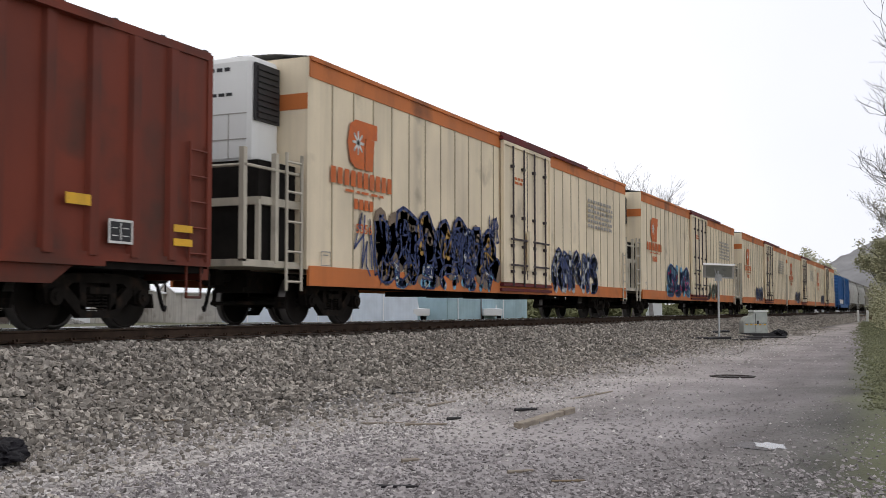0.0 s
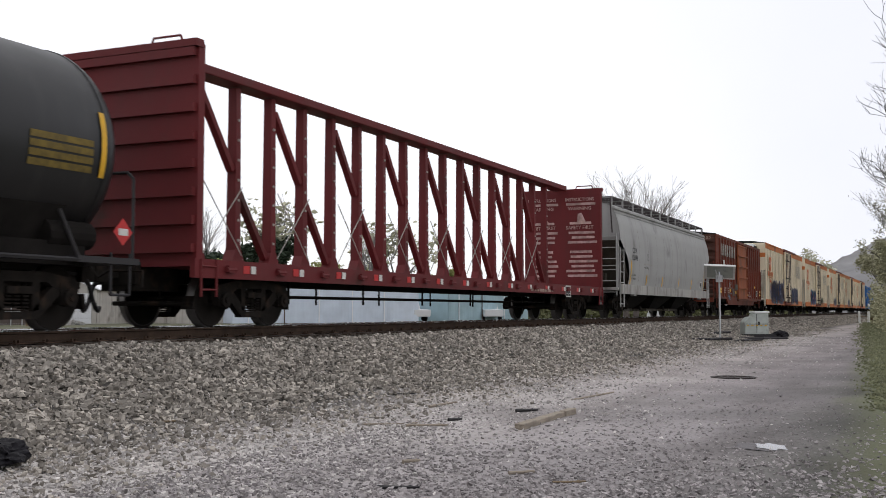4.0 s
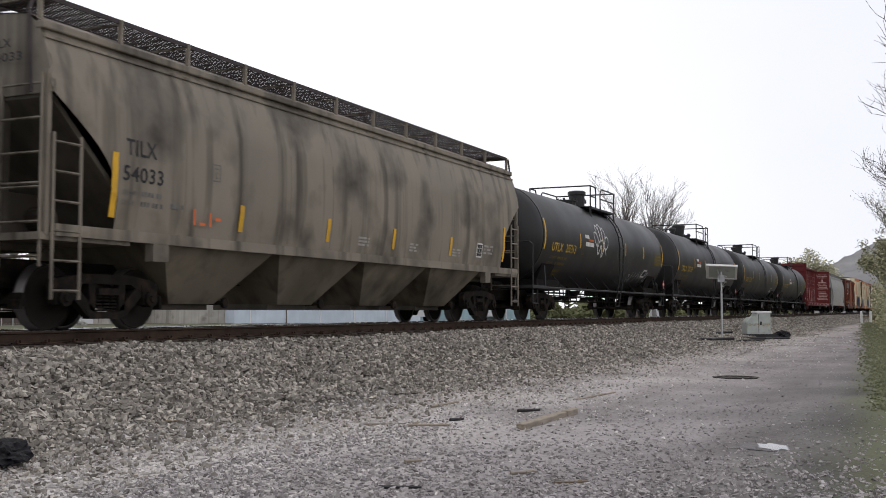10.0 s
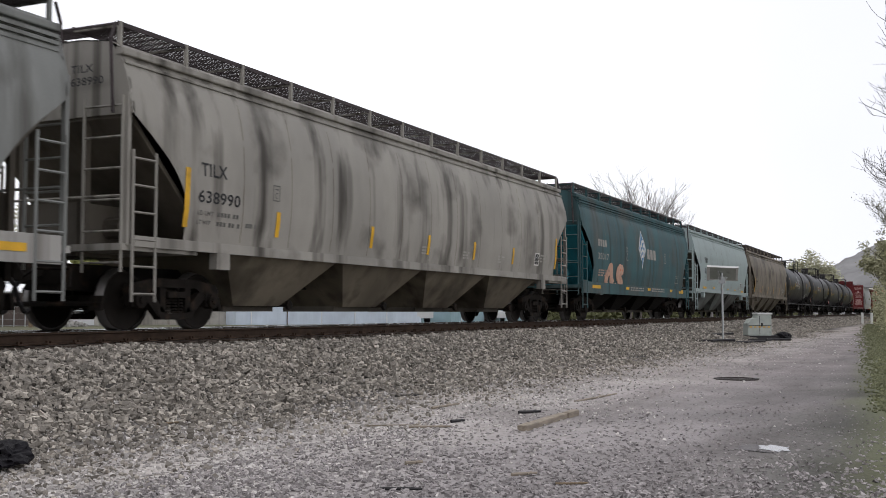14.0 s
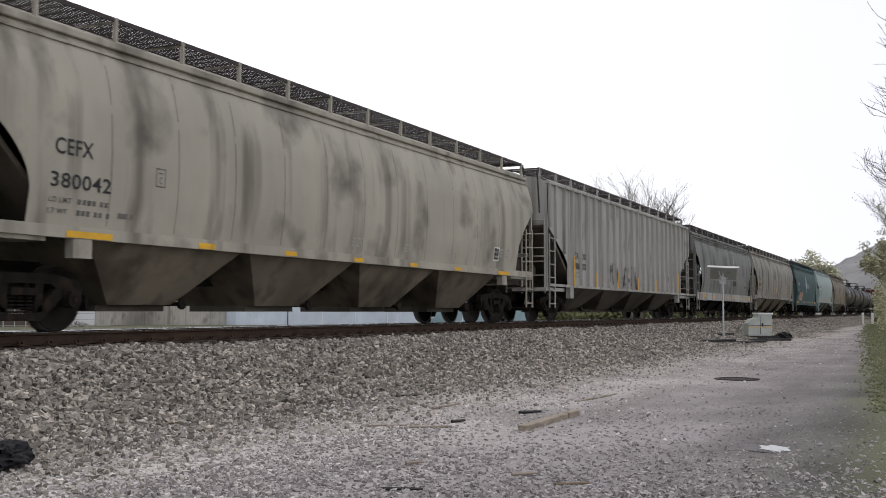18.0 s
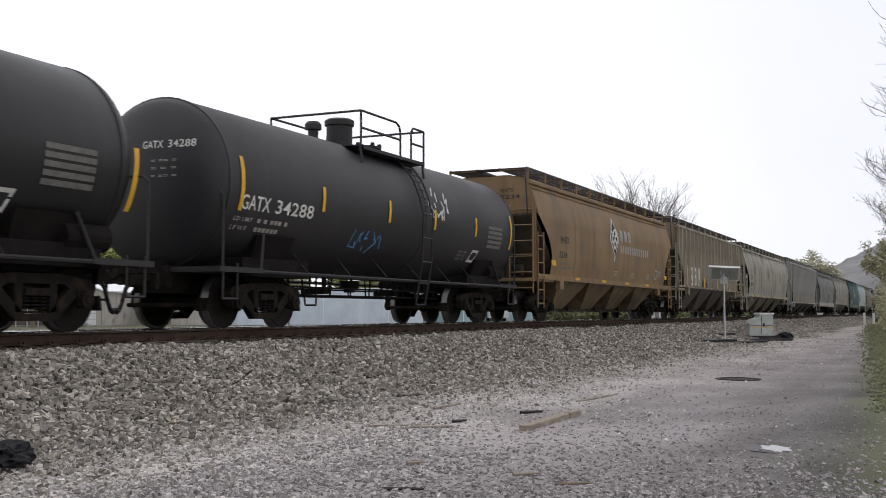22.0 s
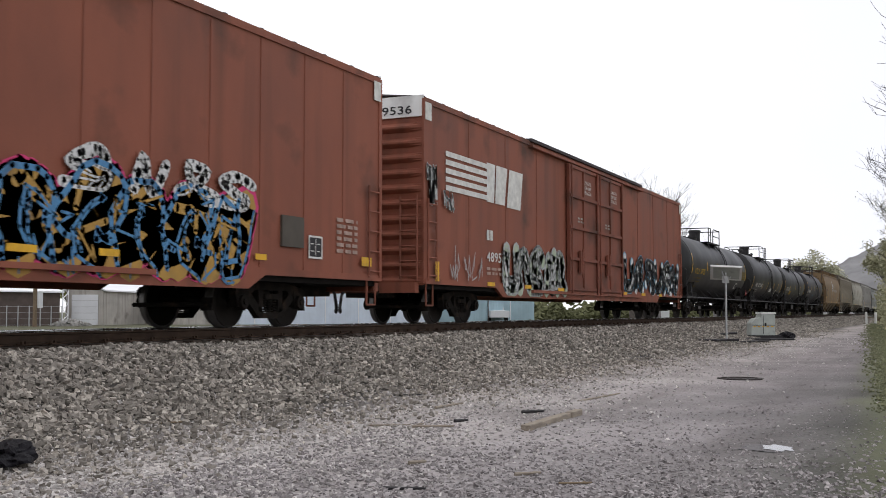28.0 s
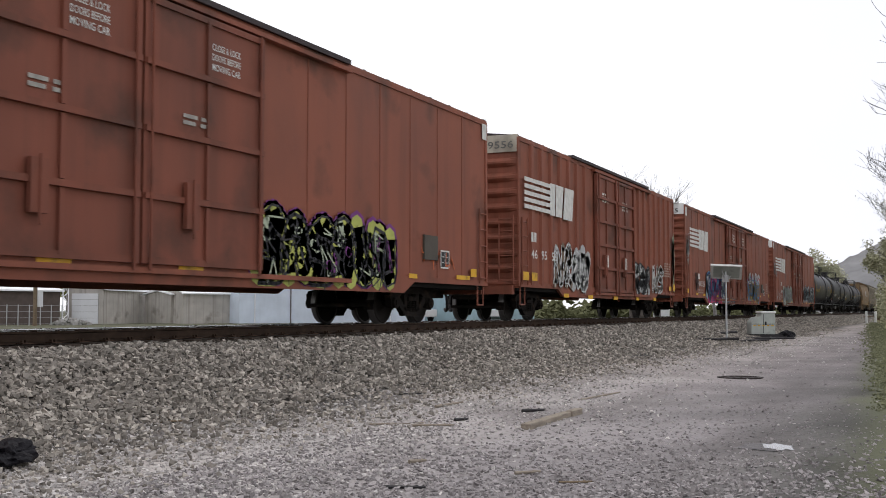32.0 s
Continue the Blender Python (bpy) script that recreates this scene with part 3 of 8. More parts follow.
def build_track():
    for s in (-1, 1):
        rail = thing("rail", "long steel rail with a shiny worn head", "rail", "rails of the track", "structure")
        y = s * 0.7525
        prof = [(-0.07, -0.172), (-0.07, -0.16), (-0.012, -0.14), (-0.012, -0.045), (-0.036, -0.035), (-0.0353, -0.018), (-0.0345, -0.007), (-0.026, 0.0), (0.028, 0.0), (0.036, -0.008), (0.036, -0.035), (0.012, -0.045), (0.012, -0.14), (0.07, -0.16), (0.07, -0.172)]
        bm = bmesh.new()
        rows = [[bm.verts.new((x, y + a, c)) for a, c in prof] for x in (-700, 0, 40, 100, 1400)]
        for p, q in zip(rows, rows[1:]):
            for i in range(len(prof) - 1):
                bm.faces.new((p[i], p[i + 1], q[i + 1], q[i])).material_index = 1 if i in (6, 7, 8) or (i == 5 and s > 0) else 0
        part("rail_bar", bm, ["rail_side", "rail_top"], rail)


build_track()

# ---- beside the lane ----
M["galvanised"] = material("galvanised", (0.5, 0.51, 0.52), rough=0.45, metal=0.6, vary=0.15, scale=5, bump=0.03)
M["cabinet_grey"] = material("cabinet_grey", (0.42, 0.45, 0.42), rough=0.5, vary=0.15, scale=3, bump=0.05, dirt=GRIME, dirt_amount=0.1)
M["concrete"] = material("concrete", (0.33, 0.32, 0.30), rough=0.9, vary=0.25, scale=3, bump=0.3)
M["weathered_wood"] = material("weathered_wood", (0.29, 0.245, 0.195), rough=0.9, vary=0.35, scale=4, stretch=(1, 8, 8), bump=0.3)
M["brown_wood"] = material("brown_wood", (0.20, 0.15, 0.10), rough=0.9, vary=0.35, scale=4, stretch=(1, 8, 8), bump=0.3)
M["black_plastic"] = material("black_plastic", (0.007, 0.006, 0.009), rough=0.65, spec=0.2, vary=0.4, scale=6, bump=0.4)
M["puddle_water"] = material("puddle_water", (0.10, 0.095, 0.09), rough=0.04, vary=0.2, scale=1, bump=0.0, spec=0.6)
M["wet_earth"] = material("wet_earth", (0.13, 0.12, 0.122), rough=0.75, vary=0.45, scale=9, grain=30, bump=0.6)
M["iron_cover"] = material("iron_cover", (0.03, 0.022, 0.02), rough=0.8, vary=0.4, scale=8, bump=0.4)
M["solar_glass"] = material("solar_glass", (0.02, 0.02, 0.03), rough=0.2, vary=0.2, scale=4, bump=0.0)


def gz(x, y):
    return float(ground_z(np.array([x]), np.array([y]))[0])


def signal_post():
    x, y = 42.3, -4.48
    z = gz(x, y)
    t = thing("equipment_post", "slim galvanised post with a tilted panel on top", "post", at=(x, y, z))
    bm = bmesh.new()
    rod(bm, (0, 0, -0.2), (0, 0, 2.7), 0.04, 10)
    part("pole", bm, "galvanised", t)
    bm = bmesh.new()
    m = pose(0.05, -0.05, 2.66, -27, 3, -80) @ Matrix.Scale(0.84, 4)
    for x0, x1, y0, y1 in ((-0.75, 0.65, -0.62, -0.55), (-0.75, 0.65, 0.55, 0.62), (-0.75, -0.62, -0.55, 0.55), (0.55, 0.65, -0.55, 0.55)):
        box(bm, x0, x1, y0, y1, 0, 0.09)
    bmesh.ops.transform(bm, matrix=m, verts=bm.verts[:])
    part("panel_frame", bm, "white_paint", t, "white metal panel frame")
    bm = bmesh.new()
    box(bm, -0.62, 0.55, -0.55, 0.55, 0.02, 0.05)
    bmesh.ops.transform(bm, matrix=m, verts=bm.verts[:])
    part("panel", bm, "cabinet_grey", t, "grey panel back")
    bm = bmesh.new()
    rod(bm, (0, 0, 2.3), (-0.25, 0.1, 2.76), 0.026, 6)
    rod(bm, (0, 0, 2.3), (0.25, -0.15, 2.54), 0.026, 6)
    box(bm, -0.09, 0.09, -0.12, 0.12, 2.3, 2.56)
    part("bracket", bm, "galvanised", t)


def relay_cabinet():
    x, y = 50.0, -4.64
    z = gz(x, y)
    t = thing("relay_cabinet", "pale grey stepped metal cabinet on a dark base", "cabinet", at=(x, y, z), turn=-66)
    slab("base", "iron_black", t, -0.85, 0.85, -0.5, 0.5, -0.1, 0.14)
    bm = bmesh.new()
    prism(bm, [(-0.55, 0.14), (0.52, 0.14), (0.52, 1.08), (-0.08, 1.08), (-0.14, 0.92), (-0.36, 0.88), (-0.52, 0.68)], -0.42, 0.42)
    bmesh.ops.recalc_face_normals(bm, faces=bm.faces[:])
    bmesh.ops.bevel(bm, geom=bm.edges[:], offset=0.02, segments=2, affect="EDGES")
    part("housing", bm, "cabinet_grey", t)
    slab("lid", "white_paint", t, -0.12, 0.56, -0.46, 0.46, 1.08, 1.16, bevel=0.02)
    slab("door_seam", "iron_black", t, -0.02, 0.0, -0.43, -0.42, 0.2, 1.02)
    slab("door_seam", "iron_black", t, -0.5, 0.5, -0.43, -0.42, 0.58, 0.6)
    for k in range(5):
        slab("warning_dash", "safety_yellow", t, -0.46 + k * 0.2, -0.36 + k * 0.2, -0.436, -0.424, 0.5, 0.55)
    slab("hasp", "iron_black", t, 0.05, 0.12, -0.45, -0.42, 0.55, 0.7)


def lumps(bm, rnd, size, spread, squash=0.7):
    """One crumpled, uneven lump."""
    bmesh.ops.create_icosphere(bm, subdivisions=4, radius=1.0)
    seed = rnd.uniform(0, 50)
    for v in bm.verts:
        n = v.co.normalized()
        k = 0.75 + 0.35 * noise.noise(n * 1.6 + Vector((seed, 0, 0))) + 0.28 * abs(noise.noise(n * 3.7 + Vector((0, seed, 0)))) + 0.12 * noise.noise(n * 9 + Vector((0, 0, seed)))
        v.co = Vector((n.x * (spread + size), n.y * (spread * 0.7 + size), max(-0.25, n.z) * size * 1.6 * squash)) * k


def roadside_clutter():
    rnd = random.Random(12)
    bm = bmesh.new()
    lumps(bm, rnd, 0.22, 0.26)
    part_ob = part("rubbish_bag", bm, "black_plastic", None)
    part_ob.matrix_basis = pose(50.2, -5.75, gz(50.2, -5.75) + 0.12)
    tagged(part_ob, "crumpled black bag beside the cabinet", "bag")
    bm = bmesh.new()
    lumps(bm, rnd, 0.12, 0.17, 0.8)
    o = part("scrap_rubber", bm, "black_plastic", None)
    o.matrix_basis = pose(6.25, -5.35, gz(6.25, -5.35) + 0.08, 0, 0, 20)
    tagged(o, "torn lump of black rubber on the gravel", "rubber scrap")
    # squared timber
    a, b = Vector((10.64, -8.02, 0)), Vector((12.64, -7.96, 0))
    c, ang = (a + b) / 2, math.degrees(math.atan2(b.y - a.y, b.x - a.x))
    bm = bmesh.new()
    box(bm, -0.98, 0.52, -0.055, 0.055, -0.02, 0.06)
    box(bm, 0.57, 0.98, -0.065, 0.03, -0.02, 0.065)
    bmesh.ops.bevel(bm, geom=bm.edges[:], offset=0.008, segments=1, affect="EDGES")
    o = part("timber", bm, "weathered_wood", None)
    o.matrix_basis = pose(c.x, c.y, gz(c.x, c.y), 0, 0, ang)
    tagged(o, "weathered squared timber lying on the gravel", "timber")
    for x, y, l, w, r, mat in ((6.85, -8.53, 0.3, 0.03, -72, "iron_black"), (7.82, -9.1, 0.22, 0.03, -47, "weathered_wood"), (7.9, -8.12, 0.16, 0.035, -40, "weathered_wood"),
                               (10.65, -6.6, 0.75, 0.02, -58, "weathered_wood"), (10.45, -7.05, 0.45, 0.032, -62, "weathered_wood"), (12.75, -6.2, 0.75, 0.04, -5, "weathered_wood"),
                               (15.4, -7.43, 1.7, 0.035, -5, "weathered_wood"), (11.6, -3.04, 0.35, 0.025, -25, "weathered_wood"), (13.9, -5.0, 0.45, 0.035, -48, "iron_black"),
                               (12.55, -7.42, 0.32, 0.045, -40, "iron_black"), (7.6, -9.55, 0.25, 0.025, -60, "brown_wood"), (9.2, -4.55, 0.3, 0.03, -25, "brown_wood"), (11.2, -7.05, 0.2, 0.04, -30, "iron_black")):
        bm = bmesh.new()
        rod(bm, (-l / 2, 0, w / 2), (l / 2, 0.02, w / 2), w / 2, 6, w / 3)
        rod(bm, (l * 0.1, 0, w / 2), (l * 0.3, l * 0.1, w * 0.8), w / 4, 5)
        o = part("stick", bm, mat, None)
        o.matrix_basis = pose(x, y, gz(x, y), 0, 0, r)
        tagged(o, "broken stick of weathered wood on the ground", "stick", "sticks on the ground")
    for x, y, l, r in ((44.5, -4.9, 3.2, -20), (41.0, -4.2, 2.6, -32), (46.5, -3.6, 3.0, -8), (47.5, -5.3, 2.4, -50)):
        bm = bmesh.new()
        pipe(bm, [(l * (k / 6 - 0.5), 0.15 * math.sin(k * 1.7), 0.06) for k in range(7)], 0.05, 6)
        o = part("cable", bm, "iron_black", None)
        o.matrix_basis = pose(x, y, gz(x, y), 0, 0, r)
        tagged(o, "black cable lying on the ballast by the post", "cable", "cables by the post")
    # puddle in a shallow rut, sunken cover
    bm = bmesh.new()
    pts = [(0.2 * math.cos(k * 0.1571) * (1 + 0.14 * math.sin(k * 0.63) + 0.10 * math.sin(k * 1.57)), 0.15 * math.sin(k * 0.1571) * (1 + 0.25 * math.sin(k * 0.94 + 1) + 0.08 * math.sin(k * 2.2)), 0) for k in range(40)]
    bm.faces.new([bm.verts.new((p[0] * 0.66, p[1] * 1.55, 0)) for p in pts])
    o = part("puddle", bm, "puddle_water", None)
    o.matrix_basis = pose(10.26, -10.62, gz(10.26, -10.62) + 0.009, 0, 0, -65)
    bm = bmesh.new()
    bm.faces.new([bm.verts.new((p[0] * 1.9, p[1] * 2.0, 0)) for p in pts])
    w = part("wet_gravel", bm, "wet_earth", None)
    w.matrix_basis = pose(10.3, -10.63, gz(10.26, -10.62) + 0.005, 0, 0, -65)
    tagged(w, "dark damp earth round the puddle", "damp earth", kind="structure")
    tagged(o, "small shallow puddle reflecting the white sky", "puddle", kind="structure")
    t = thing("drain_cover", "round rusty iron drain cover sunk in the lane", "drain cover", at=(21.0, -8.5, gz(21.0, -8.5) + 0.014))
    bm = bmesh.new()
    lathe(bm, [(0.42, -0.05), (0.42, 0.012), (0.35, 0.014), (0.34, -0.01)], 26)
    part("rim", bm, "iron_cover", t)
    bm = bmesh.new()
    lathe(bm, [(0.34, -0.04), (0.34, -0.005)], 26)
    for k in range(5):
        box(bm, -0.2, 0.2, -0.26 + k * 0.12, -0.22 + k * 0.12, -0.006, 0.006)
    part("lid", bm, "iron_cover", t)
    for x, y in ((121.0, -4.9), (121.4, -5.8)):
        bm = bmesh.new()
        lathe(bm, [(0.13, -0.1), (0.13, 1.1), (0.09, 1.2)], 10)
        o = part("bollard", bm, "white_paint", None)
        o.matrix_basis = pose(x, y, gz(x, y))
        tagged(o, "short white painted bollard", "bollard", "bollards by the lane")
    t = thing("bench", "low dark wooden bench by the lane", "bench", at=(123.0, -5.4, gz(123.0, -5.4)), turn=-60)
    slab("seat", "brown_wood", t, -0.9, 0.9, -0.2, 0.2, 0.6, 0.7)
    for x in (-0.7, 0.7):
        slab("leg", "brown_wood", t, x - 0.08, x + 0.08, -0.15, 0.15, -0.1, 0.6)


signal_post()
relay_cabinet()
roadside_clutter()

# ---- trees ----
M["bark_grey"] = material("bark_grey", (0.13, 0.11, 0.10), rough=0.95, vary=0.35, scale=3, bump=0.4)
M["bark_mid"] = material("bark_mid", (0.17, 0.15, 0.145), rough=0.95, spec=0.1, vary=0.35, scale=3, bump=0.3)
# paler than the other barks: haze is put into the colour
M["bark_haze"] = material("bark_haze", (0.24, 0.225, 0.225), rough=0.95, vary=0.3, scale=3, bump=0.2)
# leaf_spring and leaf_pale: distance haze mixed into the leaf colour
M["leaf_spring"] = material("leaf_spring", (0.36, 0.35, 0.225), rough=0.9, spec=0.1, vary=0.3, scale=1.2, bump=0.1, random_value=0.35)
M["leaf_pale"] = material("leaf_pale", (0.56, 0.55, 0.40), rough=0.9, spec=0.1, vary=0.3, scale=1.2, bump=0.1, random_value=0.35)
M["leaf_lime"] = material("leaf_lime", (0.36, 0.37, 0.15), rough=0.9, spec=0.1, vary=0.3, scale=1.0, bump=0.1, random_value=0.4)
M["leaf_bud"] = material("leaf_bud", (0.30, 0.29, 0.20), rough=0.9, spec=0.1, vary=0.3, scale=1.2, bump=0.1, random_value=0.35)
M["needle_dark"] = material("needle_dark", (0.035, 0.055, 0.03), rough=0.85, vary=0.4, scale=1.2, bump=0.1, random_value=0.5)


def tree(label, x, y, height, seed, leaves=None, leaf_n=0, leaf_size=0.25, bark="bark_grey", spread=1.0, z=-0.7, lean=(0, 0), levels=5, trunk=0.022, name="tree", leaf_jit=0.035):
    """Tapered trunk, limbs forked over several levels, thin twigs; leaves as many small rough clumps at the twigs."""
    rnd = random.Random(seed)
    t = thing(name, label, "tree", "trees", at=(x, y, z))
    verts, faces, tips = [], [], []

    def seg(p, q, ra, rb, sides):
        d = (q - p).normalized()
        s = d.orthogonal().normalized()
        u = d.cross(s)
        n0 = len(verts)
        for c, r in ((p, ra), (q, rb)):
            for i in range(sides):
                a = 2 * math.pi * i / sides
                verts.append(tuple(c + (s * math.cos(a) + u * math.sin(a)) * r))
        for i in range(sides):
            faces.append((n0 + i, n0 + (i + 1) % sides, n0 + sides + (i + 1) % sides, n0 + sides + i))

    def grow(p, d, length, r, level):
        steps = 3
        for k in range(steps):
            d = (d + Vector((rnd.uniform(-1, 1), rnd.uniform(-1, 1), rnd.uniform(-0.3, 0.6))) * (0.10 + 0.05 * level)).normalized()
            q = p + d * (length / steps)
            r2 = r * 0.87
            seg(p, q, r, r2, 7 if level == 0 else 5 if level < 3 else 3)
            p, r = q, r2
            if level >= 1 and level < levels and rnd.random() < 0.75:
                branch(p, d, length * rnd.uniform(0.4, 0.65), r * 0.55, level + 1)
        if level < levels:
            for _ in range(2 if level else 4):
                branch(p, d, length * rnd.uniform(0.6, 0.85), r * 0.72, level + 1)
        else:
            tips.append(p)

    def branch(p, d, length, r, level):
        o = Vector((rnd.uniform(-1, 1), rnd.uniform(-1, 1), rnd.uniform(-0.15, 0.55)))
        nd = (d * rnd.uniform(0.5, 1.0) + o * 0.75 * spread).normalized()
        grow(p, nd, length, max(r, 0.013), level)

    grow(Vector((0, 0, -0.3)), Vector((lean[0], lean[1], 1)).normalized(), height * 0.30, height * trunk, 0)
    part_ob = new("trunk", mesh_from("trunk", [tuple(v) for v in verts], faces, M[bark]))
    part_ob.parent = t
    if leaves and leaf_n:
        rng = np.random.default_rng(seed)
        tp = np.array([tuple(p) for p in tips])
        idx = rng.integers(0, len(tp), leaf_n)
        c = tp[idx] + rng.normal(0, leaf_jit * height, (leaf_n, 3))
        o = scatter("crown", "", "", M[leaves], c[:, 0], c[:, 1], c[:, 2], rng.uniform(0.5, 1.2, leaf_n) * leaf_size, seed, 0.35, "oct")
        for k in ("label", "category", "kind"):
            if k in o:
                del o[k]
        o.parent = t
    return t


def plant_trees():
    bare = "bare grey tree with fine upright twigs"
    tree(bare, 125.5, 21.2, 18.8, 21, levels=5, spread=0.47, bark="bark_grey", trunk=0.022)
    tree(bare, 126.5, 20.4, 20.0, 22, levels=5, spread=0.3, bark="bark_grey", trunk=0.02)
    tree(bare, 127.0, 18.4, 16.4, 23, levels=5, spread=0.42, bark="bark_haze", trunk=0.018)
    tree(bare, 127.5, 26.3, 15.0, 26, levels=5, spread=0.5, bark="bark_haze", trunk=0.014)
    tree(bare, 140.0, 14.2, 12.0, 25, levels=4, spread=0.7, bark="bark_haze")
    for k, (x, y, h) in enumerate(((205.0, 10.5, 13.2), (222.0, 8.0, 12.8), (240.0, 8.0, 12.0))):
        tree("spreading tree in pale spring leaf behind the track", x, y, h, 31 + k, "leaf_pale", 4000, 0.24, levels=4, spread=1.0, bark="bark_haze")
    # tree line across the field
    rnd = random.Random(8)
    for k in range(13):
        a = -0.02 + k / 12
        x, y = 88 + 30 * a + rnd.uniform(-6, 6), 96 - 46 * a + rnd.uniform(-5, 5)
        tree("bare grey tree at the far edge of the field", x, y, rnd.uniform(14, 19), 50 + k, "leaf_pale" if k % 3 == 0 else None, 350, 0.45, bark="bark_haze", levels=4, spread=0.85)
    tree("round shrub in lime-green spring leaf", 96, 73.5, 11.5, 81, "leaf_lime", 5500, 0.3, levels=3, spread=1.4, trunk=0.02)
    tree("round shrub in lime-green spring leaf", 99.5, 69, 10.5, 82, "leaf_lime", 5000, 0.3, levels=3, spread=1.4, trunk=0.02)
    tree("dark evergreen tree across the field", 107, 60.5, 12.5, 83, "needle_dark", 3500, 0.4, levels=3, spread=0.7, trunk=0.03)
    tree("dark evergreen tree across the field", 104.5, 63, 9.5, 84, "needle_dark", 3000, 0.4, levels=3, spread=0.9, trunk=0.03)
    # beside the lane
    tree("tall bare tree overhanging the lane", 58, -16.15, 20.0, 91, None, 0, bark="bark_mid", spread=0.95, z=-1.0, levels=5, lean=(0, 0.08))
    tree("tall bare tree overhanging the lane", 66, -15.55, 21.5, 97, None, 0, bark="bark_grey", spread=0.9, z=-1.0, levels=5, lean=(0, 0.03))
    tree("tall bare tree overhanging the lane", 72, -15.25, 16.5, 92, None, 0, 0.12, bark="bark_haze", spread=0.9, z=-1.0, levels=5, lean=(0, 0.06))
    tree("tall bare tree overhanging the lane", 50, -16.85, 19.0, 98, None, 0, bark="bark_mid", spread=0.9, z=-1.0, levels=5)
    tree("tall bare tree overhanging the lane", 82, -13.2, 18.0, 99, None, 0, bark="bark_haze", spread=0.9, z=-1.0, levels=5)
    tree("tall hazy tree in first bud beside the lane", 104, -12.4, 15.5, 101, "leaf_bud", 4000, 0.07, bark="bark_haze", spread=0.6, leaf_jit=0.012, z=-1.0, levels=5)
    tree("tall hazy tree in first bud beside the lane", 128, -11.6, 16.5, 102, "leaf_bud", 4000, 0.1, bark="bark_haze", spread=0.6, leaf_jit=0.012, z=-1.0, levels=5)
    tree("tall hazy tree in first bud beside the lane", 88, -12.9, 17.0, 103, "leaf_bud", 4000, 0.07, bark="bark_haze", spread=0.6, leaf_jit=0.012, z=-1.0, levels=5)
    tree("leafing tree beside the lane", 78, -10.0, 8.5, 104, "leaf_spring", 5000, 0.08, leaf_jit=0.02, spread=1.2, z=-1.0, levels=3)
    tree("leafing tree beside the lane", 190, -6.6, 17.0, 105, "leaf_spring", 5000, 0.2, leaf_jit=0.02, spread=1.1, z=-1.0, levels=3, bark="bark_haze")
    tree("leafing tree beside the lane", 92, -9.0, 9.5, 93, "leaf_spring", 5000, 0.10, leaf_jit=0.02, spread=1.2, z=-1.0, levels=3)
    tree("leafing tree beside the lane", 118, -7.8, 11.0, 94, "leaf_spring", 5000, 0.13, leaf_jit=0.02, spread=1.2, z=-1.0, levels=3, bark="bark_haze")
    tree("leafing tree beside the lane", 150, -6.6, 14.0, 95, "leaf_spring", 5000, 0.17, leaf_jit=0.02, spread=1.2, z=-1.0, levels=3, bark="bark_haze")


plant_trees()


def wooded_hill():
    # no haze lies in the air; this grey has it put in
    m = material("far_woods", (0.235, 0.232, 0.235), rough=1.0, spec=0.0, vary=0.28, scale=0.02, grain=0.22, bump=0.0)
    xs, ys = np.linspace(650, 1700, 60), np.linspace(-620, 260, 260)
    X, Y = np.meshgrid(xs, ys)

    def hz(x, y):
        ridge = np.interp(y - 16 - (x - 900) * 0.02, [-620, -200, -60, 0, 40, 75, 110, 140], [160, 150, 120, 92, 66, 34, 8, -2])
        up = np.clip((x - 650) / 300, 0, 1) ** 0.8
        return 0.68 * ridge * up + 5 * np.sin(x * 0.02) * np.sin(y * 0.05) * up - 2
    Z = hz(X, Y) + np.random.default_rng(77).uniform(0, 2.6, X.shape)
    w = len(xs)
    verts = np.stack([X.ravel(), Y.ravel(), Z.ravel()], 1).tolist()
    faces = [(j * w + i, j * w + i + 1, (j + 1) * w + i + 1, (j + 1) * w + i) for j in range(len(ys) - 1) for i in range(w - 1)]
    tagged(new("hill", mesh_from("hill", verts, faces, m, True)), "distant leafless wooded hill in grey haze", "hill", kind="structure")


wooded_hill()


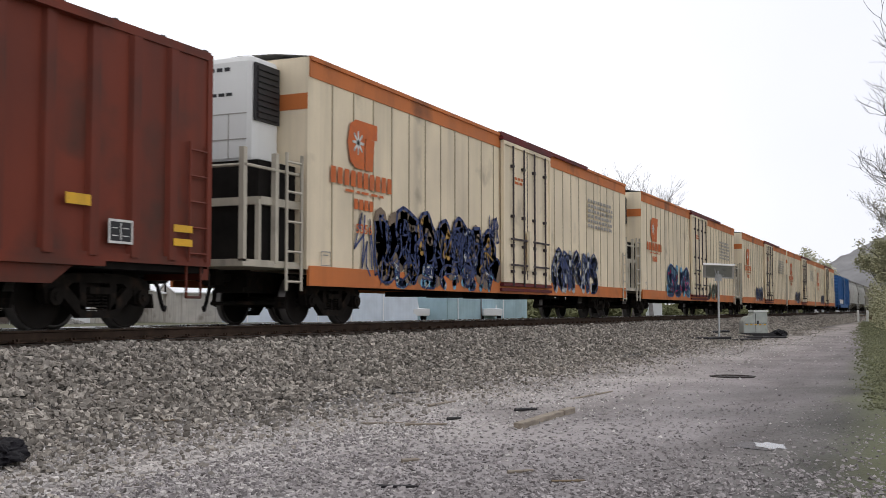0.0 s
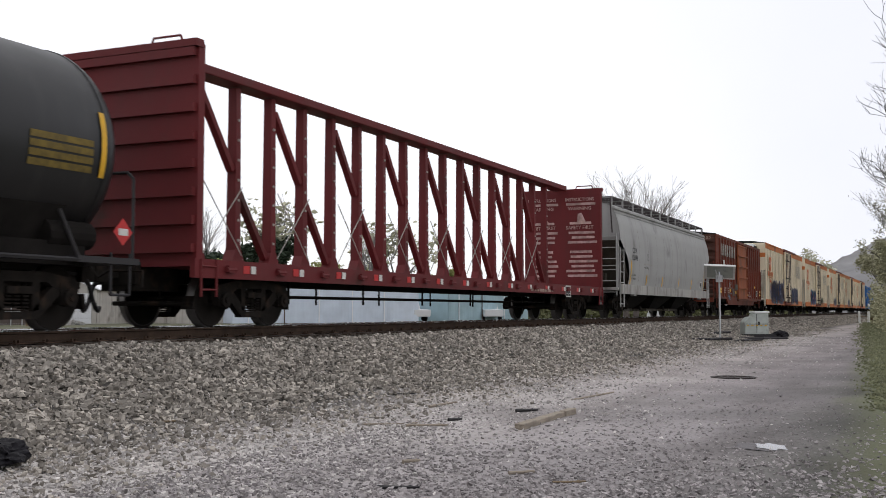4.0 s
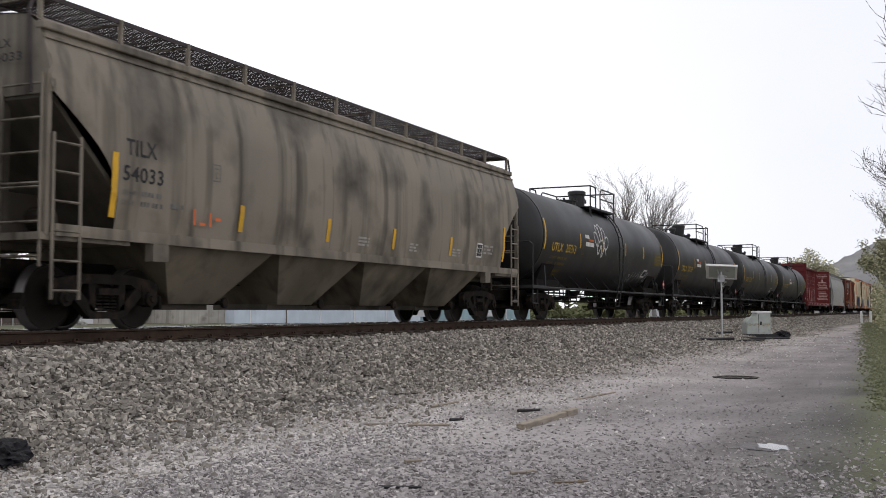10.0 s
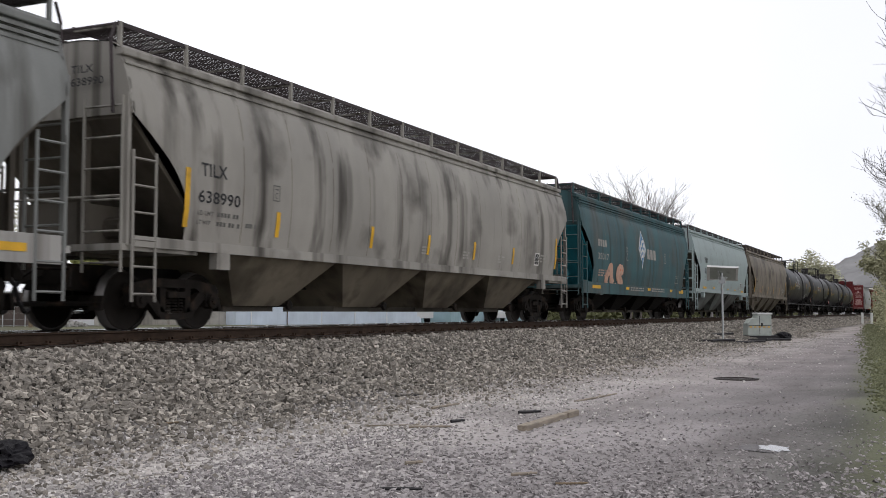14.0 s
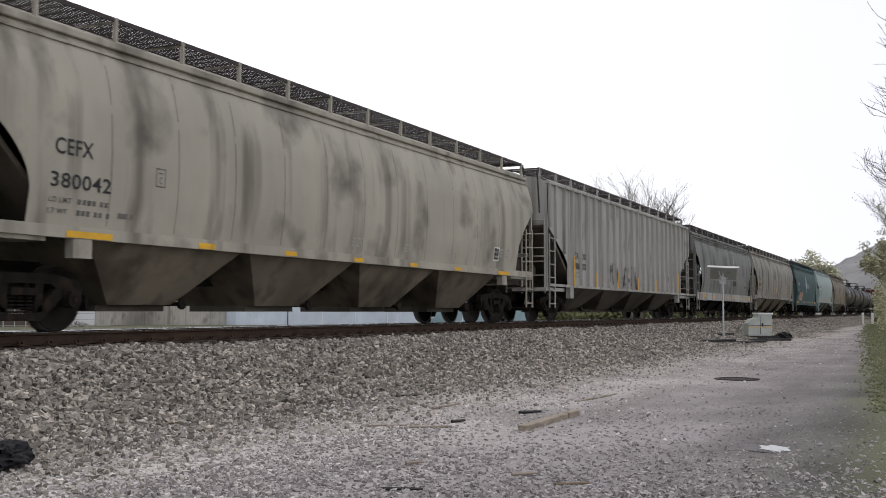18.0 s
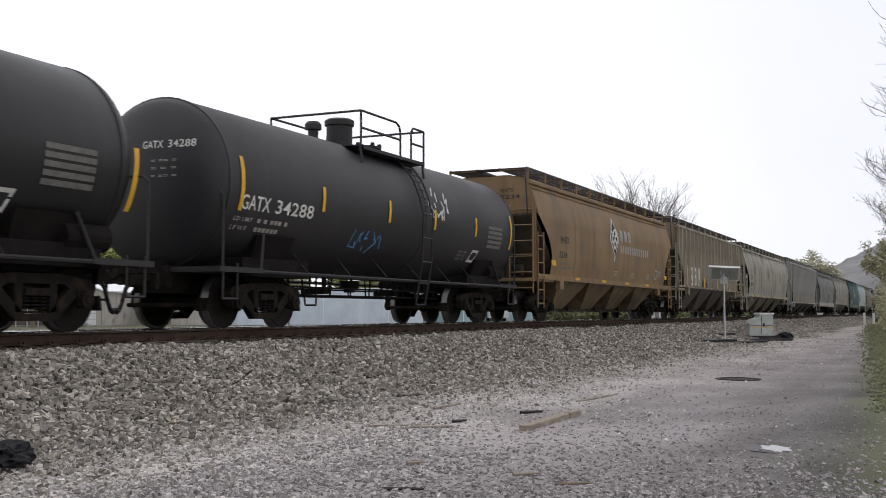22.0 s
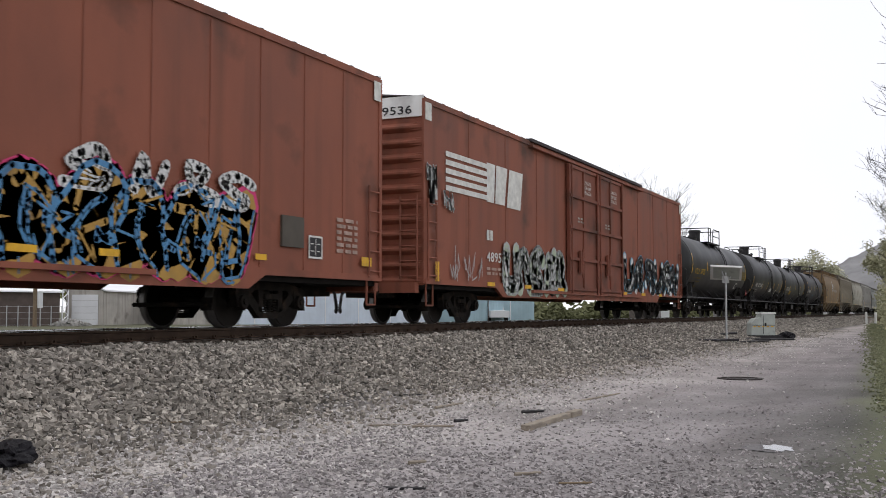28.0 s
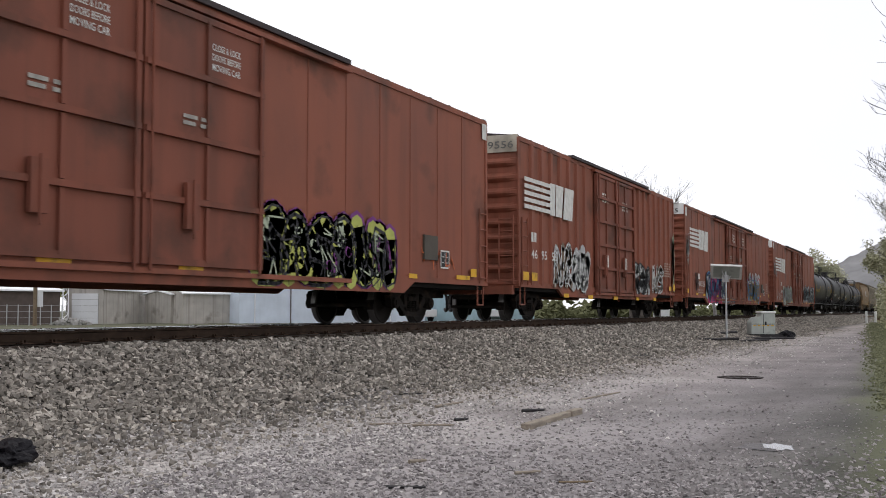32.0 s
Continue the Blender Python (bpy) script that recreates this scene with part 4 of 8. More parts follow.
def grass_verge():
    M["grass"] = material("grass", (0.17, 0.175, 0.095), rough=0.9, vary=0.4, scale=2, bump=0.1, random_value=0.5)
    rng = np.random.default_rng(15)
    n = 24000
    x = 14 * (120 / 14) ** rng.random(n)
    y = np.interp(x, [14, 29, 65, 120], [-11.4, -10.5, -8.45, -5.5]) + rng.normal(0, 0.2, n) * np.interp(x, [14, 60], [0.6, 1.6]) - 2.6 * rng.random(n) ** 1.2
    s = rng.uniform(0.015, 0.042, n) * np.interp(x, [14, 40, 120], [0.8, 1.1, 1.7])
    scatter("grass", "short rough green grass along the lane", "grass", M["grass"], x, y, ground_z(x, y) + 0.01, s, 16, 0.8, "oct")
    n = 5000
    x, y = 90 + 110 * rng.random(n), 9 + 25 * rng.random(n)
    s = rng.uniform(0.05, 0.16, n)
    scatter("grass", "green spring grass beyond the track", "grass", M["grass"], x, y, np.interp(y, BY, BZ) + 0.03, s, 17, 1.2, "oct")

    n = 8000
    x = 60 * (190 / 60) ** rng.random(n)
    y = -13.4 + 0.0573 * x + rng.normal(0, 0.35, n) - 3.5 * rng.random(n)
    z = -1.0 + (2.6 + 1.6 * np.sin(x * 0.21) + 0.012 * x) * rng.random(n) ** 1.5
    scatter("bushes", "hazy olive bushes in first leaf beside the lane", "bushes", M["leaf_spring"], x, y, z, rng.uniform(0.05, 0.12, n) * np.interp(x, [60, 190], [1.0, 2.0]), 19, 0.6, "oct")
    n = 4500
    x = 95 * (480 / 95) ** rng.random(n)
    y = 26 + (x - 95) * 0.03 + rng.normal(0, 1.2, n)
    z = FIELD_Z + 2.1 * rng.random(n) * (0.7 + 0.3 * np.sin(x * 0.3))
    scatter("hedge", "low straggling hedge at the edge of the field", "hedge", M["leaf_hedge"], x, y, z, rng.uniform(0.2, 0.5, n), 18, 0.8, "oct")


M["leaf_hedge"] = material("leaf_hedge", (0.16, 0.165, 0.085), rough=0.9, spec=0.1, vary=0.35, scale=1.2, bump=0.1, random_value=0.5)
FIELD_Z = -0.66
grass_verge()

# ---- buildings beyond the track ----
M["siding_beige"] = material("siding_beige", (0.48, 0.45, 0.41), rough=0.8, vary=0.2, scale=1, bump=0.05, dirt=(0.14, 0.12, 0.10), dirt_amount=0.15, streak=0.5, streak_color=(0.16, 0.14, 0.12))
M["siding_white"] = material("siding_white", (0.72, 0.73, 0.75), rough=0.7, vary=0.08, scale=1, bump=0.05)
M["roof_white"] = material("roof_white", (0.82, 0.83, 0.85), rough=0.5, vary=0.05, scale=1, bump=0.03)
M["container_blue"] = material("container_blue", (0.64, 0.71, 0.81), rough=0.6, vary=0.12, scale=0.8, bump=0.05)
M["steel_teal"] = material("steel_teal", (0.36, 0.50, 0.56), rough=0.6, vary=0.15, scale=0.8, bump=0.05)
M["house_dark"] = material("house_dark", (0.11, 0.085, 0.075), rough=0.85, vary=0.3, scale=2, bump=0.2)
M["dark_opening"] = material("dark_opening", (0.04, 0.035, 0.03), rough=0.9, vary=0.3, scale=2, bump=0.05)
M["van_blue"] = material("van_blue", (0.03, 0.07, 0.22), rough=0.35, vary=0.1, scale=2, bump=0.0)
FIELD = -0.66


def facing(x0, y0, x1, y1):
    """Pose whose x axis runs from one ground point to another."""
    return pose(x0, y0, FIELD, 0, 0, math.degrees(math.atan2(y1 - y0, x1 - x0))), math.hypot(x1 - x0, y1 - y0)


def shed(label, p, q, height, depth, wall, door=None, ridge=0.55, gable_door=None):
    m, w = facing(*p, *q)
    t = thing("shed", label, "shed", "sheds beyond the track")
    t.matrix_basis = m
    bm = bmesh.new()
    n = max(4, int(w / 0.3))
    grid(bm, n, 1, lambda i, j: (w * i / n, -0.02 * (i % 2), height * j))
    part("front_wall", bm, wall, t)
    slab("wall", wall, t, 0.0, w, 0.03, depth, 0.0, height)
    bm = bmesh.new()
    solid(bm, ((-0.2, -0.25, height - 0.02), (w + 0.2, -0.25, height - 0.02), (w + 0.2, depth / 2, height + ridge), (-0.2, depth / 2, height + ridge),
               (-0.2, -0.25, height + 0.08), (w + 0.2, -0.25, height + 0.08), (w + 0.2, depth / 2, height + ridge + 0.1), (-0.2, depth / 2, height + ridge + 0.1)))
    solid(bm, ((-0.2, depth / 2, height + ridge), (w + 0.2, depth / 2, height + ridge), (w + 0.2, depth + 0.25, height - 0.02), (-0.2, depth + 0.25, height - 0.02),
               (-0.2, depth / 2, height + ridge + 0.1), (w + 0.2, depth / 2, height + ridge + 0.1), (w + 0.2, depth + 0.25, height + 0.08), (-0.2, depth + 0.25, height + 0.08)))
    part("roof", bm, "roof_white", t)
    for s in (0, w):
        bm = bmesh.new()
        prism(bm, [(0, height), (depth, height), (depth / 2, height + ridge)], -0.02, 0.02)
        bmesh.ops.transform(bm, matrix=pose(s, 0, 0, 0, 0, 90), verts=bm.verts[:])
        part("gable", bm, wall, t)
    if gable_door:
        a, b, dh, mat = gable_door
        d = slab("door", mat, t, -0.07, -0.03, a, b, 0.03, dh)
        for k in range(1, 5):
            slab("door_joint", "concrete", d, -0.076, -0.068, a, b, dh * k / 5 - 0.01, dh * k / 5 + 0.01)
    if door:
        a, b, dh, mat = door
        d = slab("door", mat, t, a, b, -0.07, -0.02, 0.03, dh)
        for k in range(1, 5):
            slab("door_joint", "concrete", d, a, b, -0.075, -0.068, dh * k / 5 - 0.012, dh * k / 5 + 0.012)
    return t


def container(label, p, q, height, mat, depth=2.6):
    m, w = facing(*p, *q)
    t = thing("metal_building", label, "metal building", "metal buildings beyond the track")
    t.matrix_basis = m
    n = int(w / 0.28)
    bm = bmesh.new()
    grid(bm, n, 1, lambda i, j: (w * i / n, -0.05 if i % 4 in (1, 2) else 0.0, height * j))
    part("front_wall", bm, mat, t)
    slab("body", mat, t, 0, w, 0.06, depth, 0, height)
    slab("roof", "roof_white", t, -0.08, w + 0.08, -0.08, depth + 0.05, height, height + 0.07)
    for k in range(int(w / 3)):
        x = 1.2 + 3 * k
        slab("downpipe" if k % 2 else "post", "house_dark" if k == 1 else "roof_white", t, x, x + 0.07, -0.10, -0.05, 0.0, height)
    return t


def background_buildings():
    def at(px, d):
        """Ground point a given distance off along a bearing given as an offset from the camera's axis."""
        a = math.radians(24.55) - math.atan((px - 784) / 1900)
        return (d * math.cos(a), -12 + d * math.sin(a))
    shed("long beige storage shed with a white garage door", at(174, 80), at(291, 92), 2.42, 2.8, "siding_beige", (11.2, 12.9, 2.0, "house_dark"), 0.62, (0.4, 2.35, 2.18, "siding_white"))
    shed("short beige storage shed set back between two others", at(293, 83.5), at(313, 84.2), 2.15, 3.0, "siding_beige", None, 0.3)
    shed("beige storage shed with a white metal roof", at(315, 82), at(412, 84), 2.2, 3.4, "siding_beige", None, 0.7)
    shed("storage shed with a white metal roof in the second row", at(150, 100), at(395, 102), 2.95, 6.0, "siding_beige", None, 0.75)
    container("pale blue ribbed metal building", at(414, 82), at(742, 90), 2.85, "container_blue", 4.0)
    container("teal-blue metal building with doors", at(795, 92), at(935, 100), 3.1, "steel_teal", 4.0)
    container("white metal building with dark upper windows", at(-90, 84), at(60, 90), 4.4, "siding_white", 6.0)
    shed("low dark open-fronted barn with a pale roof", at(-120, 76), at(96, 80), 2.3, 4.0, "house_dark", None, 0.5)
    rnd = random.Random(31)
    for k, px in enumerate((20, 110, 200, 290, 370, 450, 520, 590, 660, 720, 800)):
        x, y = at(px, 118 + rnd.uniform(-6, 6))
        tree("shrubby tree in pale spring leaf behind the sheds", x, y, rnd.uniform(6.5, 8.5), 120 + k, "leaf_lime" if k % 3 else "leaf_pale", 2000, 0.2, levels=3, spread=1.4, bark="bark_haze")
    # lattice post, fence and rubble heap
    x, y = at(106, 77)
    t = thing("lattice_post", "white lattice steel post by the fence", "post", at=(x, y, FIELD))
    bm = bmesh.new()
    for u in (-0.25, 0.25):
        rod(bm, (u, 0, 0), (u, 0, 2.6), 0.035, 5)
    for k in range(7):
        rod(bm, (-0.25 if k % 2 else 0.25, 0, 0.37 * k), (0.25 if k % 2 else -0.25, 0, 0.37 * (k + 1)), 0.03, 5)
    rod(bm, (-0.25, 0, 2.6), (-2.2, 0.5, 3.6), 0.06, 6)
    part("lattice", bm, "roof_white", t)
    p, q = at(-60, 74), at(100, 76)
    m, w = facing(*p, *q)
    t = thing("wire_fence", "grey wire fence in front of the barn", "fence")
    t.matrix_basis = m
    for k in range(9):
        bm = bmesh.new()
        rod(bm, (w * k / 8, 0, -0.1), (w * k / 8, 0, 1.35), 0.035, 6)
        part("fence_post", bm, "galvanised", t)
    bm = bmesh.new()
    for z in (0.1, 0.5, 0.9, 1.3):
        rod(bm, (0, 0, z), (w, 0, z), 0.012, 4)
    part("fence_wire", bm, "galvanised", t)
    rng = np.random.default_rng(5)
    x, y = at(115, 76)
    n = 160
    a, r = rng.uniform(0, 6.28, n), 1.3 * rng.random(n) ** 0.5
    scatter("rubble_heap", "low heap of pale rubble", "rubble", M["concrete"], x + r * np.cos(a), y + r * np.sin(a), FIELD + 0.4 * (1 - r / 1.4), rng.uniform(0.08, 0.2, n), 9)
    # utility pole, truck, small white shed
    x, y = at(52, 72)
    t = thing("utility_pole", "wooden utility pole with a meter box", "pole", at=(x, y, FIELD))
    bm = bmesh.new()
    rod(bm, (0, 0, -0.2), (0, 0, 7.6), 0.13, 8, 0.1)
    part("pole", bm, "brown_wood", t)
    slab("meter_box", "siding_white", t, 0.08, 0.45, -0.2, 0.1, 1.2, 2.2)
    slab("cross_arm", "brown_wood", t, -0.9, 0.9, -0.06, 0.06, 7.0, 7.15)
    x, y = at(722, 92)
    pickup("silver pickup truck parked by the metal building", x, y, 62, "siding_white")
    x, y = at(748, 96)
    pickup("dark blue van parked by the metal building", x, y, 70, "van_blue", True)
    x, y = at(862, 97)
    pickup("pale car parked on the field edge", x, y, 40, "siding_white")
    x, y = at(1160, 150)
    slab_t = thing("utility_hut", "small white utility hut beyond the track", "hut", at=(x, y, FIELD), turn=-60)
    slab("body", "siding_white", slab_t, -0.9, 0.9, -0.8, 0.8, -0.1, 2.4)
    slab("roof", "roof_white", slab_t, -1.0, 1.0, -0.9, 0.9, 2.4, 2.5)


def pickup(label, x, y, turn, mat, van=False):
    t = thing("van" if van else "pickup_truck", label, "van" if van else "pickup", "parked vehicles", at=(x, y, FIELD), turn=turn)
    bm = bmesh.new()
    top = [(-2.2, 0.45), (2.2, 0.45), (2.3, 0.75), (2.2, 1.0), (1.3, 1.1), (0.7, 1.65), (-0.5 if not van else -2.1, 1.7 if not van else 1.9), (-0.7 if not van else -2.2, 1.1), (-2.25, 1.05)]
    prism(bm, top, -0.88, 0.88)
    bmesh.ops.recalc_face_normals(bm, faces=bm.faces[:])
    bmesh.ops.bevel(bm, geom=bm.edges[:], offset=0.04, segments=2, affect="EDGES")
    part("body", bm, mat, t)
    slab("side_window", "solar_glass", t, -0.45, 0.75, -0.895, -0.87, 1.12, 1.52)
    for wx in (-1.4, 1.45):
        for s in (-1, 1):
            bm = bmesh.new()
            lathe(bm, [(0.34, s * 0.7), (0.36, s * 0.74), (0.36, s * 0.88), (0.2, s * 0.9)], 16, "y", (wx, 0, 0.36))
            part("wheel", bm, "black_plastic", t)


background_buildings()


# ---- running gear, shared by all cars ----
WHEEL_R, AXLE = 0.457, 0.89
_gear = {}


def gear_meshes():
    """One bolster, side frame, wheelset, coupler and air hose, whose meshes every car shares."""
    bm = bmesh.new()
    for s in (-1, 1):
        y = 0.745 * s
        lathe(bm, [(r, y + s * o) for r, o in ((0.10, -0.09), (0.40, -0.085), (0.43, -0.10), (0.492, -0.095), (0.485, -0.065), (0.457, -0.05), (0.452, 0.05), (0.42, 0.052), (0.405, 0.02), (0.16, -0.01), (0.13, 0.05), (0.10, 0.05))], 28, "y")
    lathe(bm, [(0.085, -0.70), (0.075, 0.70)], 10, "y")
    for s in (-1, 1):
        rod(bm, (0, 0.70 * s, 0), (0, 1.0 * s, 0), 0.07, 8)
    for f in bm.faces:
        c = f.calc_center_median()
        if 0.44 < math.hypot(c.x, c.z):
            f.material_index = 1
    _gear["wheelset"] = (bm, ["wheel_steel", "tread_steel"], True)
    bm = bmesh.new()
    box(bm, -0.19, 0.19, -0.92, 0.92, 0.42, 0.66)
    lathe(bm, [(0.2, 0.66), (0.2, 0.74)], 12)
    for s in (-1, 1):
        box(bm, 0.36 * s - 0.04, 0.36 * s + 0.04, -0.7, 0.7, 0.38, 0.46)
        for y in (-0.72, 0.72):
            box(bm, 0.40 * s - 0.05, 0.40 * s + 0.05, y - 0.05, y + 0.05, 0.30, 0.6)
    _gear["bolster"] = (bm, ["running_gear"], False)
    bm = bmesh.new()
    prism(bm, [(-1.10, 0.62), (-1.02, 0.72), (-0.45, 0.80), (0.45, 0.80), (1.02, 0.72), (1.10, 0.62), (1.06, 0.50), (0.60, 0.60), (0.5, 0.66), (-0.5, 0.66), (-0.60, 0.60), (-1.06, 0.50)], -1.07, -0.93)
    for s in (-1, 1):
        prism(bm, [(0.86 * s, 0.60), (0.62 * s, 0.62), (0.26 * s, 0.30), (0.26 * s, 0.18), (0.40 * s, 0.20)][::s], -1.06, -0.94)
        prism(bm, [(0.24 * s, 0.68), (0.38 * s, 0.68), (0.36 * s, 0.26), (0.24 * s, 0.26)][::s], -1.06, -0.94)
        prism(bm, [(1.08 * s, 0.66), (0.72 * s, 0.66), (0.76 * s, 0.36), (1.04 * s, 0.36)][::s], -1.08, -0.94)
        lathe(bm, [(0.125, -1.14), (0.125, -0.96)], 12, "y", (AXLE * s, 0, 0.457))
        lathe(bm, [(0.06, -1.17), (0.06, -1.13)], 8, "y", (AXLE * s, 0, 0.457))
    prism(bm, [(-0.45, 0.30), (-0.36, 0.16), (0.36, 0.16), (0.45, 0.30), (0.2, 0.26), (-0.2, 0.26)], -1.07, -0.93)
    for x in (-0.15, 0.0, 0.15):
        for k in range(5):
            lathe(bm, [(0.062, 0.265 + k * 0.048), (0.062, 0.29 + k * 0.048)], 8, "z", (x, -1.0, 0))
    box(bm, -0.22, 0.22, -1.10, -0.92, 0.50, 0.60)
    _gear["side_frame"] = (bm, ["running_gear"], False)
    bm = bmesh.new()
    box(bm, 0, 0.42, -0.07, 0.07, 0.80, 0.94)
    box(bm, -1.1, 0.06, -0.32, 0.32, 0.60, 1.0)
    box(bm, -0.02, 0.10, -0.42, 0.42, 0.70, 1.06)
    prism(bm, [(0.40, 0.74), (0.40, 1.0), (0.62, 1.02), (0.66, 0.72)], -0.13, 0.12)
    box(bm, 0.58, 0.72, -0.16, -0.03, 0.74, 1.0)
    _gear["coupler"] = (bm, ["running_gear"], False)
    bm = bmesh.new()
    pipe(bm, [(-0.3, -0.30, 0.84), (0.05, -0.30, 0.82), (0.20, -0.32, 0.66), (0.30, -0.30, 0.44), (0.46, -0.22, 0.30), (0.64, -0.10, 0.27), (0.76, -0.02, 0.32)], 0.036, 6)
    _gear["air_hose"] = (bm, ["iron_black"], True)
    bm = bmesh.new()
    pipe(bm, [(0.10, -1.42, 0.62), (0.14, -1.40, 0.86), (0.16, -0.75, 0.88), (0.30, -0.40, 0.78), (0.40, -0.15, 0.96), (0.55, 0.0, 1.04)], 0.02, 5)
    _gear["uncoupling_lever"] = (bm, ["running_gear"], False)
    bm = bmesh.new()
    for s in (-1, 1):
        prism(bm, [(s * 1.46, 0.30), (s * 1.40, 0.30), (s * 1.36, 0.50), (s * 1.42, 0.52)][::s], -0.86, -0.62)
        rod(bm, (s * 1.42, -0.85, 0.40), (s * 1.42, 0.85, 0.40), 0.04, 6)
        rod(bm, (s * 1.42, 0.1, 0.40), (s * 0.5, 0.1, 0.56), 0.03, 5)
    rod(bm, (-1.42, 0.25, 0.36), (1.42, 0.25, 0.36), 0.025, 5)
    _gear["brake_rigging"] = (bm, ["running_gear"], False)
    for k, (b, mats, sm) in list(_gear.items()):
        me = bpy.data.meshes.new(k)
        b.to_mesh(me)
        b.free()
        for m in mats:
            me.materials.append(M[m])
        if sm:
            me.shade_smooth()
        _gear[k] = me


gear_meshes()
TURN = Matrix.Rotation(math.pi, 4, "Z")
WHEELSETS = {-1: [], 1: []}


def piece(name, mesh, parent, m=None):
    o = new(name, mesh)
    o.parent = parent
    if m is not None:
        o.matrix_basis = m
    return o


def running_gear(car, half, truck_in=1.9, sill=True, hose=True):
    """Two trucks, couplers at both ends, centre sill and brake gear. half: half the length over the end sills."""
    for s in (-1, 1):
        truck = piece("truck", _gear["bolster"], car, pose(s * (half - truck_in), 0, 0))
        piece("side_frame", _gear["side_frame"], truck)
        piece("side_frame", _gear["side_frame"], truck, TURN)
        for e in (-1, 1):
            w = piece("wheelset", _gear["wheelset"], truck, pose(e * AXLE, 0, WHEEL_R))
            WHEELSETS[e].append(w)
        piece("brake_rigging", _gear["brake_rigging"], truck)
        piece("uncoupling_lever", _gear["uncoupling_lever"], car, pose(s * half, 0, 0, 0, 0, 0 if s > 0 else 180))
        piece("coupler", _gear["coupler"], car, pose(s * (half - 0.05), 0, 0, 0, 0, 0 if s > 0 else 180))
        if hose:
            piece("air_hose", _gear["air_hose"], car, pose(s * half, 0, 0, 0, 0, 0 if s > 0 else 180))
    if sill:
        slab("center_sill", "under_black", car, -half + 0.05, half - 0.05, -0.2, 0.2, 0.74, 1.0)


def ladder(car, mat, x, y, z0, z1, width=0.42, rungs=None, along="x", r=0.018, name="ladder", stand=0.06):
    bm = bmesh.new()
    rungs = rungs or max(2, round((z1 - z0) / 0.36) + 1)
    s = -1 if y < 0 else 1

    def p(u, z):
        return (x + u, y + s * stand, z) if along == "x" else (x, y + u, z)
    for u in (-width / 2, width / 2):
        rod(bm, p(u, z0), p(u, z1), r * 1.35, 5)
    lad = part(name, bm, mat, car)
    first = None
    for k in range(rungs):
        z = z0 + (z1 - z0) * (k + 0.3) / (rungs - 0.4)
        if first is None:
            bm = bmesh.new()
            rod(bm, p(-width / 2, z), p(width / 2, z), r, 5)
            first, base = part("rung", bm, mat, lad), z
        else:
            again("rung", first, lad, pose(0, 0, z - base))
    return lad


def grab(car, mat, x, y, z, w=0.45, off=0.07):
    bm = bmesh.new()
    s = -1 if y < 0 else 1
    pipe(bm, [(x - w / 2, y, z), (x - w / 2, y + s * off, z), (x + w / 2, y + s * off, z), (x + w / 2, y, z)], 0.014)
    return part("grab_iron", bm, mat, car)


def stirrup(car, mat, x, y, z0, z1, w=0.36):
    bm = bmesh.new()
    pipe(bm, [(x - w / 2, y, z1), (x - w / 2, y, z0), (x + w / 2, y, z0), (x + w / 2, y, z1)], 0.022)
    return part("stirrup_step", bm, mat, car)


def corrugated_end(car, mat, x, sgn, half_w, z0, z1, ribs, top_mat=None, top_h=0.0):
    """Pressed steel end with rounded horizontal ribs."""
    bm = bmesh.new()
    n = ribs * 8
    zt = z1 - top_h

    def fn(i, j):
        z = z0 + (zt - z0) * j / n
        ph = (j % 8) / 8
        d = 0.125 * max(0.0, math.sin(ph * 2 * math.pi - 0.4)) ** 0.6 if 0 < j < n and math.sin(ph * 2 * math.pi - 0.4) > 0 else 0.0
        u = -half_w + 2 * half_w * i / 10
        edge = min(1.0, (half_w - abs(u)) / 0.16)
        return (x + sgn * d * edge, u, z)
    grid(bm, 10, n, fn, flip=sgn < 0)
    o = part("end_wall", bm, mat, car, smooth=False)
    if top_h:
        slab("end_fascia", top_mat or mat, car, min(x, x + sgn * 0.05), max(x, x + sgn * 0.05), -half_w, half_w, zt, z1 + 0.06)
    return o


def end_print(car, x, heights, seed):
    """Small white notices on a boxcar's rear end."""
    rnd = random.Random(seed)
    bm = bmesh.new()
    for z in heights:
        for k in range(3):
            y = 0.75 + rnd.uniform(-0.05, 0.05)
            while y > 0.1:
                w = rnd.uniform(0.08, 0.2)
                box(bm, x - 0.1, x - 0.09, y - w, y, z - 0.09 * k, z - 0.09 * k + 0.05)
                y -= w + 0.05
    tagged(part("stencil", bm, "stencil_faded", car), kind="stuff")


